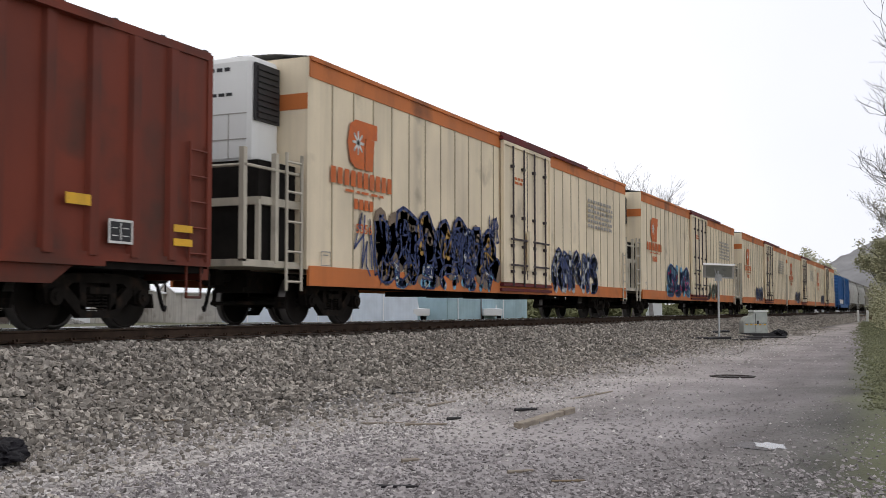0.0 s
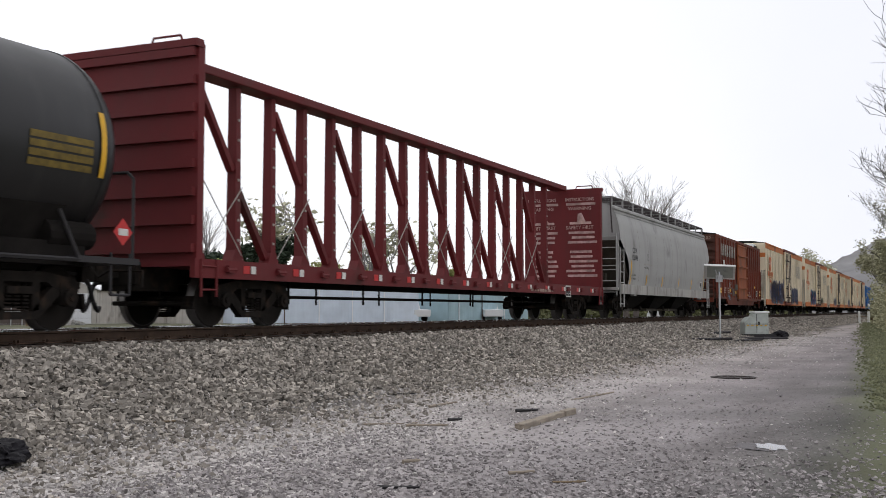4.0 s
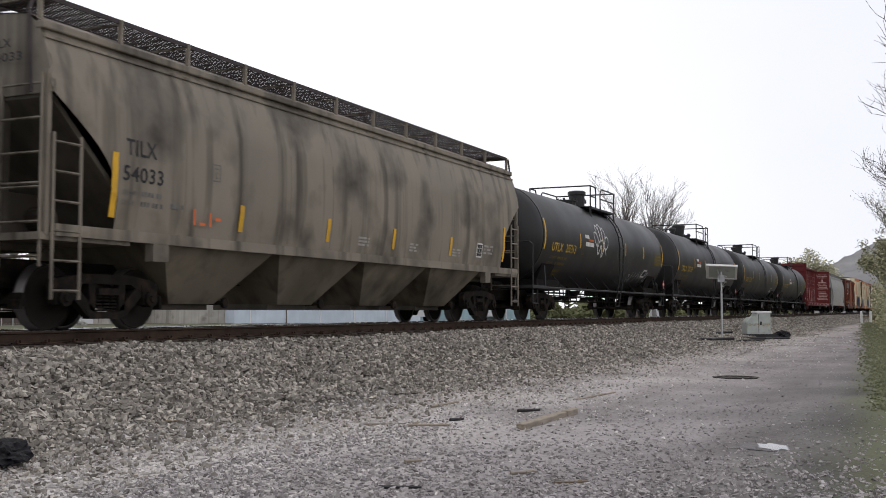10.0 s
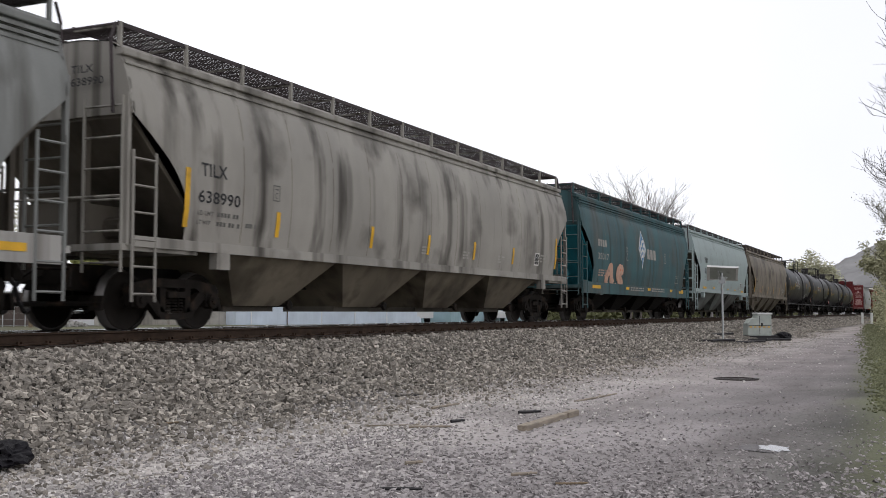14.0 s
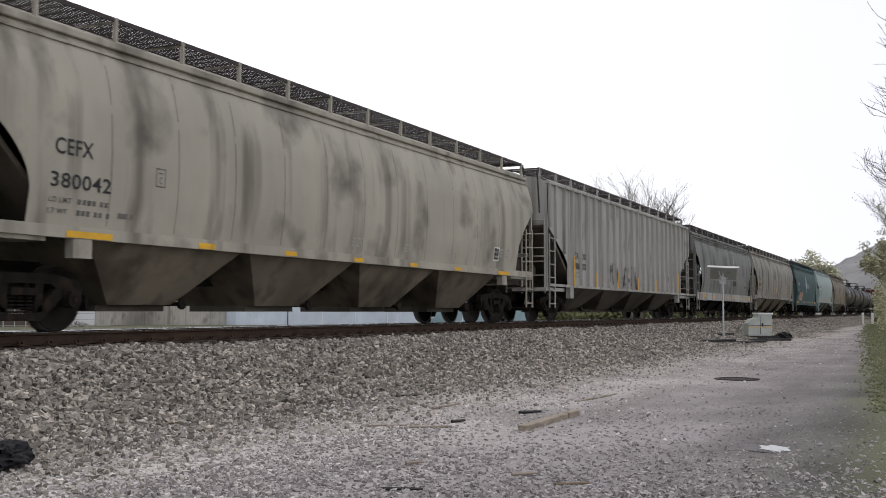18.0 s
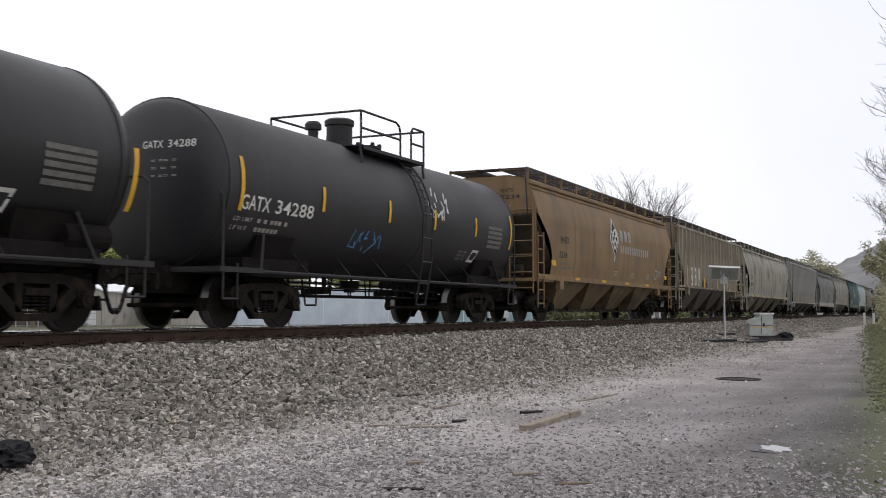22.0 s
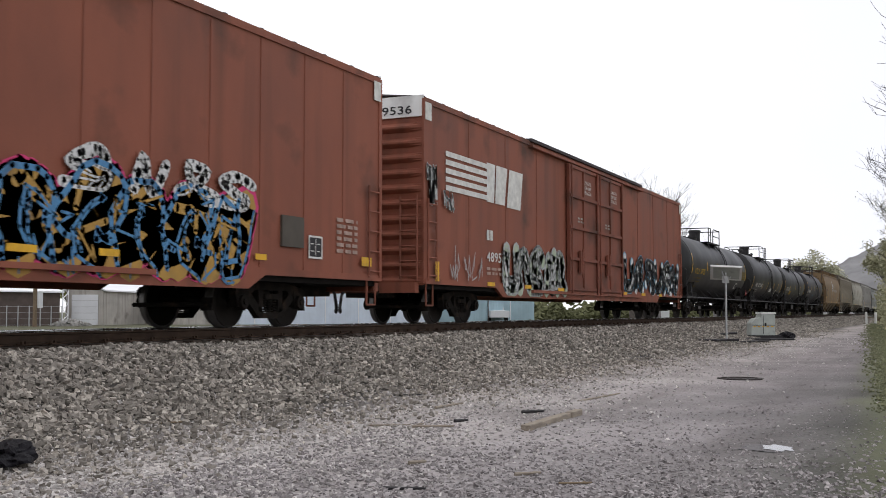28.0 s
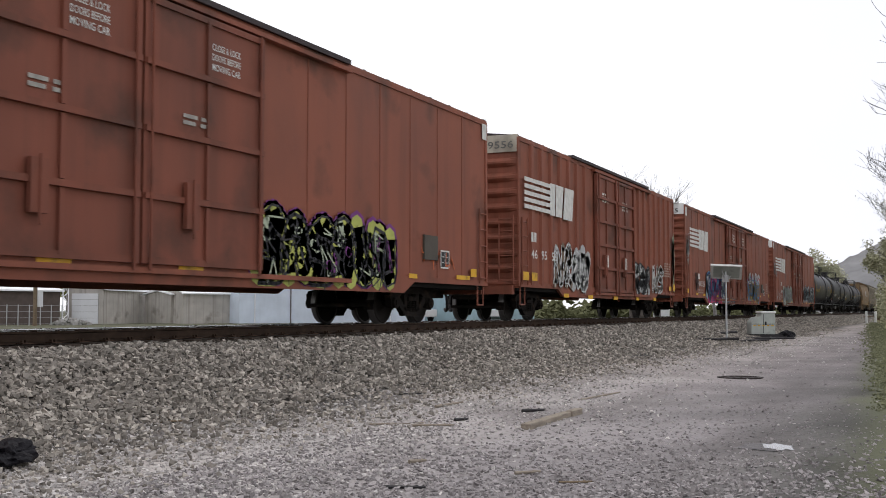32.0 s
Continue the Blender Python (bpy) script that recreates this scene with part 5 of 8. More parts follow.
# ---- boxcars ----
def boxcar(label, length, eave, color, style, floor=0.95, low=0.6, roof="roof_grey", truck_in=2.1, door=None, ends=9, end_top=None, seam_pitch=1.35, name="boxcar", category="boxcar", end_mat=None):
    """style: 'ribs' (outside posts) or 'smooth' (sheets with narrow seams). door: list of (x0, x1, material)."""
    car = thing(name, label, category, "cars of the freight train")
    h, hw = length / 2, 1.58
    side = flat_side(-hw)
    for s in (-1, 1):
        y = s * hw
        bm = bmesh.new()
        box(bm, -h, h, min(y, y - s * 0.06), max(y, y - s * 0.06), floor, eave)
        part("side_wall", bm, color, car)
        bm = bmesh.new()
        a, b = (y - 0.03, y + 0.05) if s > 0 else (y - 0.05, y + 0.03)
        d = h - truck_in - 1.35
        prism(bm, [(-h, floor + 0.10), (-h, floor - 0.02), (-d - 0.5, floor - 0.02), (-d, low), (d, low), (d + 0.5, floor - 0.02), (h, floor - 0.02), (h, floor + 0.10)], a, b)
        part("side_sill", bm, color, car)
        slab("top_chord", color, car, -h, h, y - 0.03, y + 0.03, eave - 0.10, eave + 0.03)
        for e in (-1, 1):
            slab("corner_post", color, car, e * h - 0.06, e * h + 0.06, y - 0.025, y + 0.025, floor, eave)
    # posts or seams on the near side, bare plate on the other
    spans = [(-h + 0.1, door[0][0] - 0.1), (door[-1][1] + 0.1, h - 0.1)]
    pitch = 0.86 if style == "ribs" else seam_pitch
    post = None
    for s in (-1, 1):
        for a, c in spans:
            n = max(1, round((c - a) / pitch))
            for k in range(1, n):
                x = a + (c - a) * k / n
                if post is None:
                    bm = bmesh.new()
                    if style == "ribs":
                        solid(bm, ((-0.085, -0.075, floor + 0.05), (0.085, -0.075, floor + 0.05), (0.12, 0, floor + 0.05), (-0.12, 0, floor + 0.05),
                                   (-0.085, -0.075, eave - 0.12), (0.085, -0.075, eave - 0.12), (0.12, 0, eave - 0.12), (-0.12, 0, eave - 0.12)))
                    else:
                        box(bm, -0.016, 0.016, -0.012, 0, floor + 0.05, eave - 0.12)
                    post = part("side_post" if style == "ribs" else "seam", bm, color, car)
                    post.matrix_basis = pose(x, s * hw, 0, 0, 0, 0 if s < 0 else 180)
                else:
                    again(post.name.split(".")[0], post, car, pose(x, s * hw, 0, 0, 0, 0 if s < 0 else 180))
    for e in (-1, 1):
        corrugated_end(car, end_mat or color, e * h, e, hw, floor - 0.05, eave + 0.02, ends, end_top, 0.42 if end_top else 0.0)
        slab("end_sill", color, car, min(e * h, e * (h + 0.2)), max(e * h, e * (h + 0.2)), -1.45, 1.45, floor - 0.22, floor + 0.02)
        for s in (-1, 1):
            ladder(car, color, e * (h - 0.32), s * hw, floor + 0.05, floor + 1.9, 0.44, 5)
            stirrup(car, color, e * (h - 0.32), s * (hw - 0.02), floor - 0.50, floor + 0.05)
        ladder(car, color, e * (h + 0.10), -1.25, floor + 0.05, floor + 1.95, 0.42, along="y")
    # roof: low gable with raised ribs across
    bm = bmesh.new()
    prof = [(-hw - 0.03, eave), (-hw + 0.05, eave + 0.05), (0, eave + 0.20), (hw - 0.05, eave + 0.05), (hw + 0.03, eave)]
    grid(bm, 1, 4, lambda i, j: ((h if i else -h), *prof[j]))
    part("roof", bm, roof, car)
    rib = None
    n = round(length / 1.05)
    for k in range(n + 1):
        x = -h + 0.06 + (length - 0.12) * k / n
        if rib is None:
            bm = bmesh.new()
            for s in (-1, 1):
                solid(bm, ((-0.05, 0, eave + 0.2), (0.05, 0, eave + 0.2), (0.05, s * hw, eave + 0.03), (-0.05, s * hw, eave + 0.03),
                           (-0.03, 0, eave + 0.245), (0.03, 0, eave + 0.245), (0.03, s * (hw - 0.02), eave + 0.07), (-0.03, s * (hw - 0.02), eave + 0.07)))
            rib = part("roof_rib", bm, "grating", car)
            rib.matrix_basis = pose(x, 0, 0)
        else:
            again("roof_rib", rib, car, pose(x, 0, 0))
    bm = bmesh.new()
    box(bm, -h + 0.02, h - 0.02, -hw + 0.06, hw - 0.06, floor - 0.12, floor)
    part("floor_plate", bm, "under_black", car)
    running_gear(car, h + 0.15, truck_in)
    return car, side


def sliding_door(car, x0, x1, y, z0, z1, mat, bars, posts, rods=True, label=""):
    """A door a hand's width proud of the side: panel, rim, horizontal bars, upright stiffeners, locking rods."""
    d = slab("door", mat, car, x0, x1, y - 0.075, y - 0.02, z0, z1, label=label)
    bm = bmesh.new()
    for a, c in ((x0, x0 + 0.09), (x1 - 0.09, x1)):
        box(bm, a, c, y - 0.115, y - 0.073, z0, z1)
    for z in (z0, z1 - 0.1):
        box(bm, x0 + 0.09, x1 - 0.09, y - 0.115, y - 0.073, z, z + 0.1)
    part("door_rim", bm, mat, d)
    for k in range(1, bars + 1):
        z = z0 + (z1 - z0) * k / (bars + 1)
        slab("door_bar", mat, d, x0 + 0.02, x1 - 0.02, y - 0.15, y - 0.075, z - 0.045, z + 0.045)
    for k in range(1, posts + 1):
        x = x0 + (x1 - x0) * k / (posts + 1)
        for j in range(bars + 1):
            za, zb = z0 + (z1 - z0) * j / (bars + 1) + 0.06, z0 + (z1 - z0) * (j + 1) / (bars + 1) - 0.06
            slab("door_stiffener", mat, d, x - 0.045, x + 0.045, y - 0.125, y - 0.075, za, zb)
    if rods:
        for x in (x0 + 0.14, x1 - 0.14):
            bm = bmesh.new()
            rod(bm, (x, y - 0.15, z0 - 0.1), (x, y - 0.15, z1), 0.025, 6)
            part("locking_rod", bm, mat, d)
        bm = bmesh.new()
        box(bm, x0 + (x1 - x0) * 0.30, x0 + (x1 - x0) * 0.40, y - 0.19, y - 0.11, z0 + 0.55, z0 + 1.25)
        rod(bm, (x0 + (x1 - x0) * 0.35, y - 0.2, z0 + 0.4), (x0 + (x1 - x0) * 0.35, y - 0.2, z0 + 1.3), 0.022, 6)
        part("door_handle", bm, mat, d)
    return d


def door_rails(car, x0, x1, y, z_low, z_high, mat):
    for z in (z_low, z_high):
        slab("door_rail", mat, car, x0, x1, y - 0.14, y, z - 0.05, z + 0.03)


def reflectors(car, side, xs, z, w=0.34, h=0.17):
    bm = bmesh.new()
    for x in xs:
        patch(bm, side, x, x + w, z, z + h, off=0.058)
    return part("reflector_strip", bm, "safety_yellow", car, "yellow reflective strips")


def data_panel(car, side, x, z, w=0.42, h=0.42, rim="stencil_white"):
    """A framed stencil: white on a black field, or a bare outline round a letter."""
    bm = bmesh.new()
    bare = rim != "stencil_white"
    t = 0.02 if bare else 0.035
    patch(bm, side, x, x + w, z, z + t), patch(bm, side, x, x + w, z + h - t, z + h)
    patch(bm, side, x, x + t, z + t, z + h - t), patch(bm, side, x + w - t, x + w, z + t, z + h - t)
    if bare:
        patch(bm, side, x + w * 0.25, x + w * 0.75, z + h * 0.70, z + h * 0.78)
    else:
        patch(bm, side, x + w * 0.48, x + w * 0.52, z + h * 0.15, z + h * 0.85)
        for u in (0.15, 0.6):
            for v in (0.30, 0.62):
                patch(bm, side, x + w * u, x + w * (u + 0.22), z + h * v, z + h * (v + 0.045))
        patch(bm, side, x + t, x + w - t, z + t, z + h - t, off=0.004, mi=1)
    o = part("data_panel", bm, [rim, "stencil_black"], car)
    if bare and w < 0.3:
        lettering("C", car, x + w * 0.34, z + h * 0.18, h * 0.38, rim, side, w * 0.32, "stencil")
    return o


def striped_logo(car, side, x, z, length, height, mat="stencil_white"):
    """Five stripes that run into two slanting block shapes."""
    bm = bmesh.new()
    n, st = 5, length * 0.5
    for k in range(n):
        z0 = z + height * (k + 0.18) / n
        patch(bm, side, x, x + st, z0, z0 + height * 0.62 / n, off=0.025)
    sx = x + st

    def quad(pts):
        bm.faces.new([bm.verts.new((sx + a * length * 0.5, side(0) - 0.026, z + c * height)) for a, c in pts])
    quad([(-0.02, 0), (0.17, 0), (0.20, 1), (-0.02, 1)])
    quad([(0.20, 0.0), (0.46, 0.0), (0.54, 1), (0.23, 1)])
    quad([(0.52, -0.03), (0.92, -0.03), (1.0, 1.0), (0.60, 1.0)])
    return part("logo", bm, mat, car, "white striped block logo")


# ---- refrigerator cars ----
def reefer(label, length, unit=True, decor=0):
    car = thing("refrigerator_car", label, "refrigerator car", "cars of the freight train")
    h, hw, z0, z1 = length / 2, 1.56, 0.72, 4.98
    side = flat_side(-hw)
    slab("body", ["cream"], car, -h, h, -hw, hw, z0 + 0.35, z1 - 0.35)
    for s in (-1, 1):
        y = s * hw
        slab("orange_sill", "orange", car, -h, h, y - 0.03, y + 0.03, z0, z0 + 0.37)
        slab("orange_band", "orange", car, -h, h, y - 0.02, y + 0.02, z1 - 0.37, z1 - 0.06)
        slab("roof_edge", "orange", car, -h, h, y - 0.05, y + 0.03, z1 - 0.06, z1 + 0.02)
        post = None
        for k in range(1, 27):
            x = -h + length * k / 27
            if -1.75 < x < 2.3:
                continue
            if post is None:
                bm = bmesh.new()
                box(bm, -0.014, 0.014, -0.02, 0.0, z0 + 0.37, z1 - 0.37)
                post = part("seam", bm, "cream_seam", car)
                post.matrix_basis = pose(x, y, 0, 0, 0, 0 if s < 0 else 180)
            else:
                again("seam", post, car, pose(x, y, 0, 0, 0, 0 if s < 0 else 180))
    d = sliding_door(car, -1.65, 2.2, -hw - 0.02, z0 + 0.30, z1 - 0.16, "cream", 0, 0, rods=False)
    slab("door_gap", "grating", d, 0.24, 0.30, -hw - 0.1, -hw - 0.09, z0 + 0.35, z1 - 0.2)
    for x in (-1.0, -0.15, 0.72, 1.65):
        bm = bmesh.new()
        rod(bm, (x, -hw - 0.16, z0 + 0.2), (x, -hw - 0.16, z1 - 0.25), 0.026, 6)
        for z in (z0 + 0.6, z0 + 1.3, z0 + 2.1, z1 - 0.8):
            box(bm, x - 0.06, x + 0.06, -hw - 0.18, -hw - 0.09, z - 0.04, z + 0.04)
        part("locking_rod", bm, "grating", d)
    for z in (z0 + 0.75, z0 + 1.45):
        slab("locking_bar", "grating", d, -1.2, 1.9, -hw - 0.2, -hw - 0.16, z, z + 0.05)
    bm = bmesh.new()
    box(bm, 0.05, 0.35, -hw - 0.24, -hw - 0.16, z0 + 0.65, z0 + 1.75)
    part("door_handle", bm, "cream", d)
    door_rails(car, -1.7, 2.3, -hw, z0 + 0.25, z1 - 0.10, "maroon")
    slab("door_track", "maroon", car, -1.7, 6.2, -hw - 0.09, -hw + 0.02, z1 - 0.05, z1 + 0.06)
    slab("door_track", "maroon", car, -1.7, 2.4, -hw - 0.10, -hw, z0 + 0.06, z0 + 0.14)
    bm = bmesh.new()
    prof = [(-hw - 0.04, z1 + 0.02), (-0.8, z1 + 0.13), (0, z1 + 0.17), (0.8, z1 + 0.13), (hw + 0.04, z1 + 0.02)]
    grid(bm, 1, 4, lambda i, j: ((h if i else -h), *prof[j]))
    part("roof", bm, "roof_grey", car)
    slab("roof_panel", "white_paint", car, -h, h, -hw, hw, z1 - 0.36, z1 + 0.01)
    slab("end_sheet", "cream", car, h, h + 0.05, -hw, hw, z0 + 0.3, z1)
    slab("end_sheet", "cream", car, -h - 0.05, -h, -hw, hw, z0 + 0.3, z1)
    slab("end_stripe", "orange", car, -h - 0.058, -h - 0.05, -hw, hw, z1 - 0.98, z1 - 0.68)
    # machine platform and cooling unit at the rear end
    xe = -h - 1.9
    slab("platform", "cream_grey", car, xe, -h, -1.45, 1.45, 1.02, 1.14)
    u = slab("cooling_unit", "white_paint", car, -h - 0.95, -h - 0.05, -0.95, 1.35, 2.9, 4.9, bevel=0.12)
    bm = bmesh.new()
    for k in range(9):
        box(bm, -h - 0.85, -h - 0.18, -1.02, -0.95, 3.75 + k * 0.11, 3.82 + k * 0.11)
    box(bm, -h - 0.9, -h - 0.12, -0.99, -0.94, 3.7, 4.75)
    part("fan_grille", bm, "iron_black", u)
    for z in (3.35, 3.82):
        slab("panel_joint", "stencil_grey", u, -h - 0.955, -h - 0.945, -0.83, 1.23, z, z + 0.02)
    for y in (-0.45, 0.3):
        slab("panel_joint", "stencil_grey", u, -h - 0.955, -h - 0.945, y, y + 0.02, 3.02, 3.82)
    bm = bmesh.new()
    for k in range(9):
        box(bm, -h - 0.956, -h - 0.945, 0.9 - 0.17 * k, 1.02 - 0.17 * k, 4.62, 4.69)
        box(bm, -h - 0.956, -h - 0.945, 0.85 - 0.17 * k, 0.98 - 0.17 * k, 4.16, 4.22)
    tagged(part("stencil", bm, "stencil_black", u), kind="stuff")
    slab("unit_badge", "stencil_black", u, -h - 0.957, -h - 0.945, 0.12, 0.36, 4.34, 4.52)
    bm = bmesh.new()
    lathe(bm, [(0.08, -h - 0.96), (0.08, -h - 0.94)], 12, "x", (0, 0.05, 3.22))
    part("vent_port", bm, "iron_black", u)
    slab("engine_box", "under_black", car, -h - 1.25, -h - 0.05, -1.30, 1.3, 1.14, 2.92)
    slab("shelf", "cream_grey", car, -h - 1.3, -h - 0.05, -1.4, 1.35, 2.12, 2.26)
    for x, y in ((xe + 0.05, -1.4), (xe + 0.05, 1.35), (-h - 0.9, -1.42)):
        slab("post", "cream_grey", car, x - 0.05, x + 0.05, y - 0.05, y + 0.05, 1.1, 3.05)
    bm = bmesh.new()
    for z in (2.75,):
        pipe(bm, [(-h, -1.45, z), (xe + 0.05, -1.45, z), (xe + 0.05, 1.4, z)], 0.03)
    part("guard_rail", bm, "cream_grey", car)
    ladder(car, "cream_grey", -h - 0.42, -1.46, 0.62, 3.1, 0.5, 5, r=0.024)
    slab("strut", "cream_grey", car, xe + 0.5, xe + 0.58, -1.42, -1.34, 1.1, 2.2)
    ladder(car, "cream_grey", h - 0.35, -hw, 0.6, 2.4, 0.45)
    bm = bmesh.new()
    for x in (-3.5, -1.0, 1.6, 4.0):
        box(bm, x, x + 0.9, -0.9, 0.9, 0.62, 0.74)
    part("underframe", bm, "under_black", car)
    # paint
    bm = bmesh.new()
    lx, lz = -h + 1.38, 3.1
    bm.faces.new([bm.verts.new((lx + a * 1.3, -hw - 0.042, lz + c * 0.98)) for a, c in ((0.08, 0.12), (0.25, 0), (0.53, 0), (0.53, 0.64), (0.95, 0.68), (0.95, 1), (0.25, 1), (0.07, 0.88), (0, 0.5))])
    bm.faces.new([bm.verts.new((lx + a * 1.3, -hw - 0.042, lz + c * 0.98)) for a, c in ((0.56, 0.0), (0.80, 0.0), (0.86, 0.66), (0.56, 0.66))])
    for k in range(4):
        a = math.pi * k / 4
        dx, dz = 0.22 * math.cos(a), 0.22 * math.sin(a)
        stroke(bm, side, [(lx + 0.42 - dx, lz + 0.52 - dz), (lx + 0.42 + dx, lz + 0.52 + dz)], 0.06, 0.046, 1)
    part("logo", bm, ["stencil_orange", "stencil_white"], car, "orange block logo with a white star")
    mark_bars(car, -h + 0.74, 2.72, 2.6, 0.32, 10, "stencil_orange", flat_side(-hw - 0.036), fill=0.72)
    mark_bars(car, -h + 1.65, 2.28, 0.85, 0.21, 4, "stencil_orange", flat_side(-hw - 0.036))
    small_print(car, -h + 1.3, 2.60, 1.6, 1, 0.05, "stencil_orange", flat_side(-hw - 0.036), 2)
    small_print(car, h - 4.9, 3.9, 3.0, 6, 0.10, "stencil_grey", flat_side(-hw - 0.036), 3)
    data_panel(car, flat_side(-hw - 0.03), -h + 0.4, 1.1, 0.35, 0.28, "stencil_grey")
    small_print(car, -0.75, 3.85, 0.8, 2, 0.07, "stencil_orange", flat_side(-hw - 0.1), 4)
    running_gear(car, h + 0.25, 2.0)
    return car, flat_side(-hw - 0.03)


# ---- covered hoppers ----
def outline(points):
    zs, ys = [p[1] for p in points], [p[0] for p in points]
    return lambda z: float(np.interp(z, zs, ys))


def hopper(label, length, eave, color, style="curved", bays=4, sill_z=1.42, sill_h=0.16, sill_mat=None, posts=0, cut=1.25, cut_z=3.15, bay_mat="hopper_dirt", low_z=0.31, cage=True, slope="slope_dirt", frame_mat=None, board_h=0.45, bay_y=0.8, post_shift=0.0):
    """style: 'curved' (bulging sheets) or 'posts' (flat sheets with upright posts)."""
    car = thing("covered_hopper", label, "hopper car", "cars of the freight train")
    h = length / 2
    fm = frame_mat or color
    if style == "curved":
        prof = [(-1.50, sill_z), (-1.575, sill_z + 0.5), (-1.60, sill_z + 1.1), (-1.575, sill_z + 1.7), (-1.50, eave - 0.55), (-1.40, eave - 0.2), (-1.30, eave)]
    else:
        prof = [(-1.50, sill_z), (-1.50, eave)]
    side = outline(prof)
    rows = 20 if style == "curved" else 18

    def inset(z):
        u = 1.0 - (z - sill_z) / (cut_z - sill_z)
        if u <= 0:
            return 0.0
        return cut * (math.sin(math.pi / 2 * min(1.0, u * 1.3)) if style == "curved" else min(1.0, u / 0.58))
    cols = 18
    for s in (-1, 1):
        def fn(i, j):
            z = sill_z + (eave - sill_z) * j / rows
            k = inset(z)
            return (-h + k + (length - 2 * k) * i / cols, -s * side(z), z)
        bm = bmesh.new()
        grid(bm, cols, rows, fn, flip=s > 0)
        part("side_sheet", bm, color, car, smooth=style == "curved")
        slab("side_sill", sill_mat or color, car, -h + 0.1, h - 0.1, s * 1.52 - 0.035, s * 1.52 + 0.035, sill_z - sill_h, sill_z)
        slab("top_rail", fm, car, -h, h, -s * side(eave) - 0.075, -s * side(eave) + 0.075, eave - 0.02, eave + 0.09, bevel=0.02)
        if style == "curved":
            yb = -s * side(eave - 0.13)
            slab("top_bead", fm, car, -h + 0.02, h - 0.02, yb - 0.035, yb + 0.035, eave - 0.15, eave - 0.11)
        if posts:
            post = None
            for k in range(posts + 1):
                x = -h + 0.12 + (length - 0.24) * k / posts + (post_shift if 0 < k < posts else 0.0)
                d = (h - abs(x)) / cut
                zb = sill_z + (cut_z - sill_z) * (1.0 - 0.58 * d) if d < 1 else sill_z
                if zb > sill_z + 0.05:
                    bm = bmesh.new()
                    box(bm, x - 0.05, x + 0.05, min(s * 1.5, s * 1.58), max(s * 1.5, s * 1.58), zb, eave)
                    part("side_post", bm, fm, car)
                elif post is None:
                    bm = bmesh.new()
                    solid(bm, ((-0.055, -0.09, sill_z), (0.055, -0.09, sill_z), (0.07, 0, sill_z), (-0.07, 0, sill_z), (-0.055, -0.09, eave), (0.055, -0.09, eave), (0.07, 0, eave), (-0.07, 0, eave)))
                    post = part("side_post", bm, fm, car)
                    post.matrix_basis = pose(x, s * 1.5, 0, 0, 0, 0 if s < 0 else 180)
                else:
                    again("side_post", post, car, pose(x, s * 1.5, 0, 0, 0, 0 if s < 0 else 180))
    if style == "curved":
        n = round((length - 2 * cut) / 1.45)
        for k in range(1, n):
            x = -h + cut + (length - 2 * cut) * k / n
            painted("seam", car, "hopper_dirt", side, [(x - 0.008, x + 0.008, sill_z + 0.04, eave - 0.1)], rows=10, off=0.004)
    ye = -side(eave)
    # roof
    bm = bmesh.new()
    rp = [(-ye - 0.03, eave + 0.085), (-ye * 0.84, eave + 0.21), (-ye * 0.4, eave + 0.27), (ye * 0.4, eave + 0.27), (ye * 0.84, eave + 0.21), (ye + 0.03, eave + 0.085)]
    grid(bm, 1, 5, lambda i, j: ((h if i else -h), *rp[j]))
    part("roof", bm, fm, car)
    n = int(length / 3.2)
    slab("hatch_trough", "roof_grey", car, -h + 0.8, h - 0.8, -0.28, 0.28, eave + 0.2, eave + 0.36)
    for k in range(n * 2):
        x = -h + 1.0 + (length - 2.4) * k / (n * 2 - 1)
        slab("hatch_cover", "roof_grey", car, x, x + 0.4, -0.34, 0.34, eave + 0.34, eave + 0.41)
    # running boards on brackets
    if cage:
        zb = eave + board_h
        for s in (-1, 1):
            bm = bmesh.new()
            y0, y1 = sorted((s * 0.36, s * 1.22))
            for k in range(15):
                y = y0 + (y1 - y0) * k / 14
                box(bm, -h + 0.05, h - 0.05, y - 0.013, y + 0.013, zb, zb + 0.012)
            for y in (y0, y1):
                box(bm, -h + 0.04, h - 0.04, y - 0.012, y + 0.012, zb - 0.02, zb + 0.045)
            for k in range(int(length / 0.24)):
                x = -h + 0.07 + k * 0.24
                box(bm, x, x + 0.03, y0, y1, zb + 0.002, zb + 0.016)
            tagged(part("running_board", bm, "grating", car), kind="stuff")
            br = None
            nb = round(length / 1.55)
            for k in range(nb + 1):
                x = -h + 0.08 + (length - 0.16) * k / nb
                if br is None:
                    bm = bmesh.new()
                    box(bm, -0.025, 0.025, -1.26, -1.2, eave + 0.02, zb + 0.04)
                    box(bm, -0.018, 0.018, -1.2, -0.36, zb - 0.03, zb - 0.002)
                    br = part("board_bracket", bm, fm, car)
                    br.matrix_basis = pose(x, 0, 0, 0, 0, 0 if s < 0 else 180)
                else:
                    again("board_bracket", br, car, pose(x, 0, 0, 0, 0, 0 if s < 0 else 180))
        for e in (-1, 1):
            bm = bmesh.new()
            for k in range(8):
                x = e * (h - 0.05 - 0.06 * k)
                box(bm, x - 0.01, x + 0.01, -1.2, 1.2, zb, zb + 0.03)
            pipe(bm, [(e * (h + 0.02), -1.24, zb), (e * (h + 0.12), -1.24, zb - 0.25), (e * (h + 0.12), -1.3, eave - 0.9)], 0.025)
            tagged(part("end_walkway", bm, "grating", car), kind="stuff")
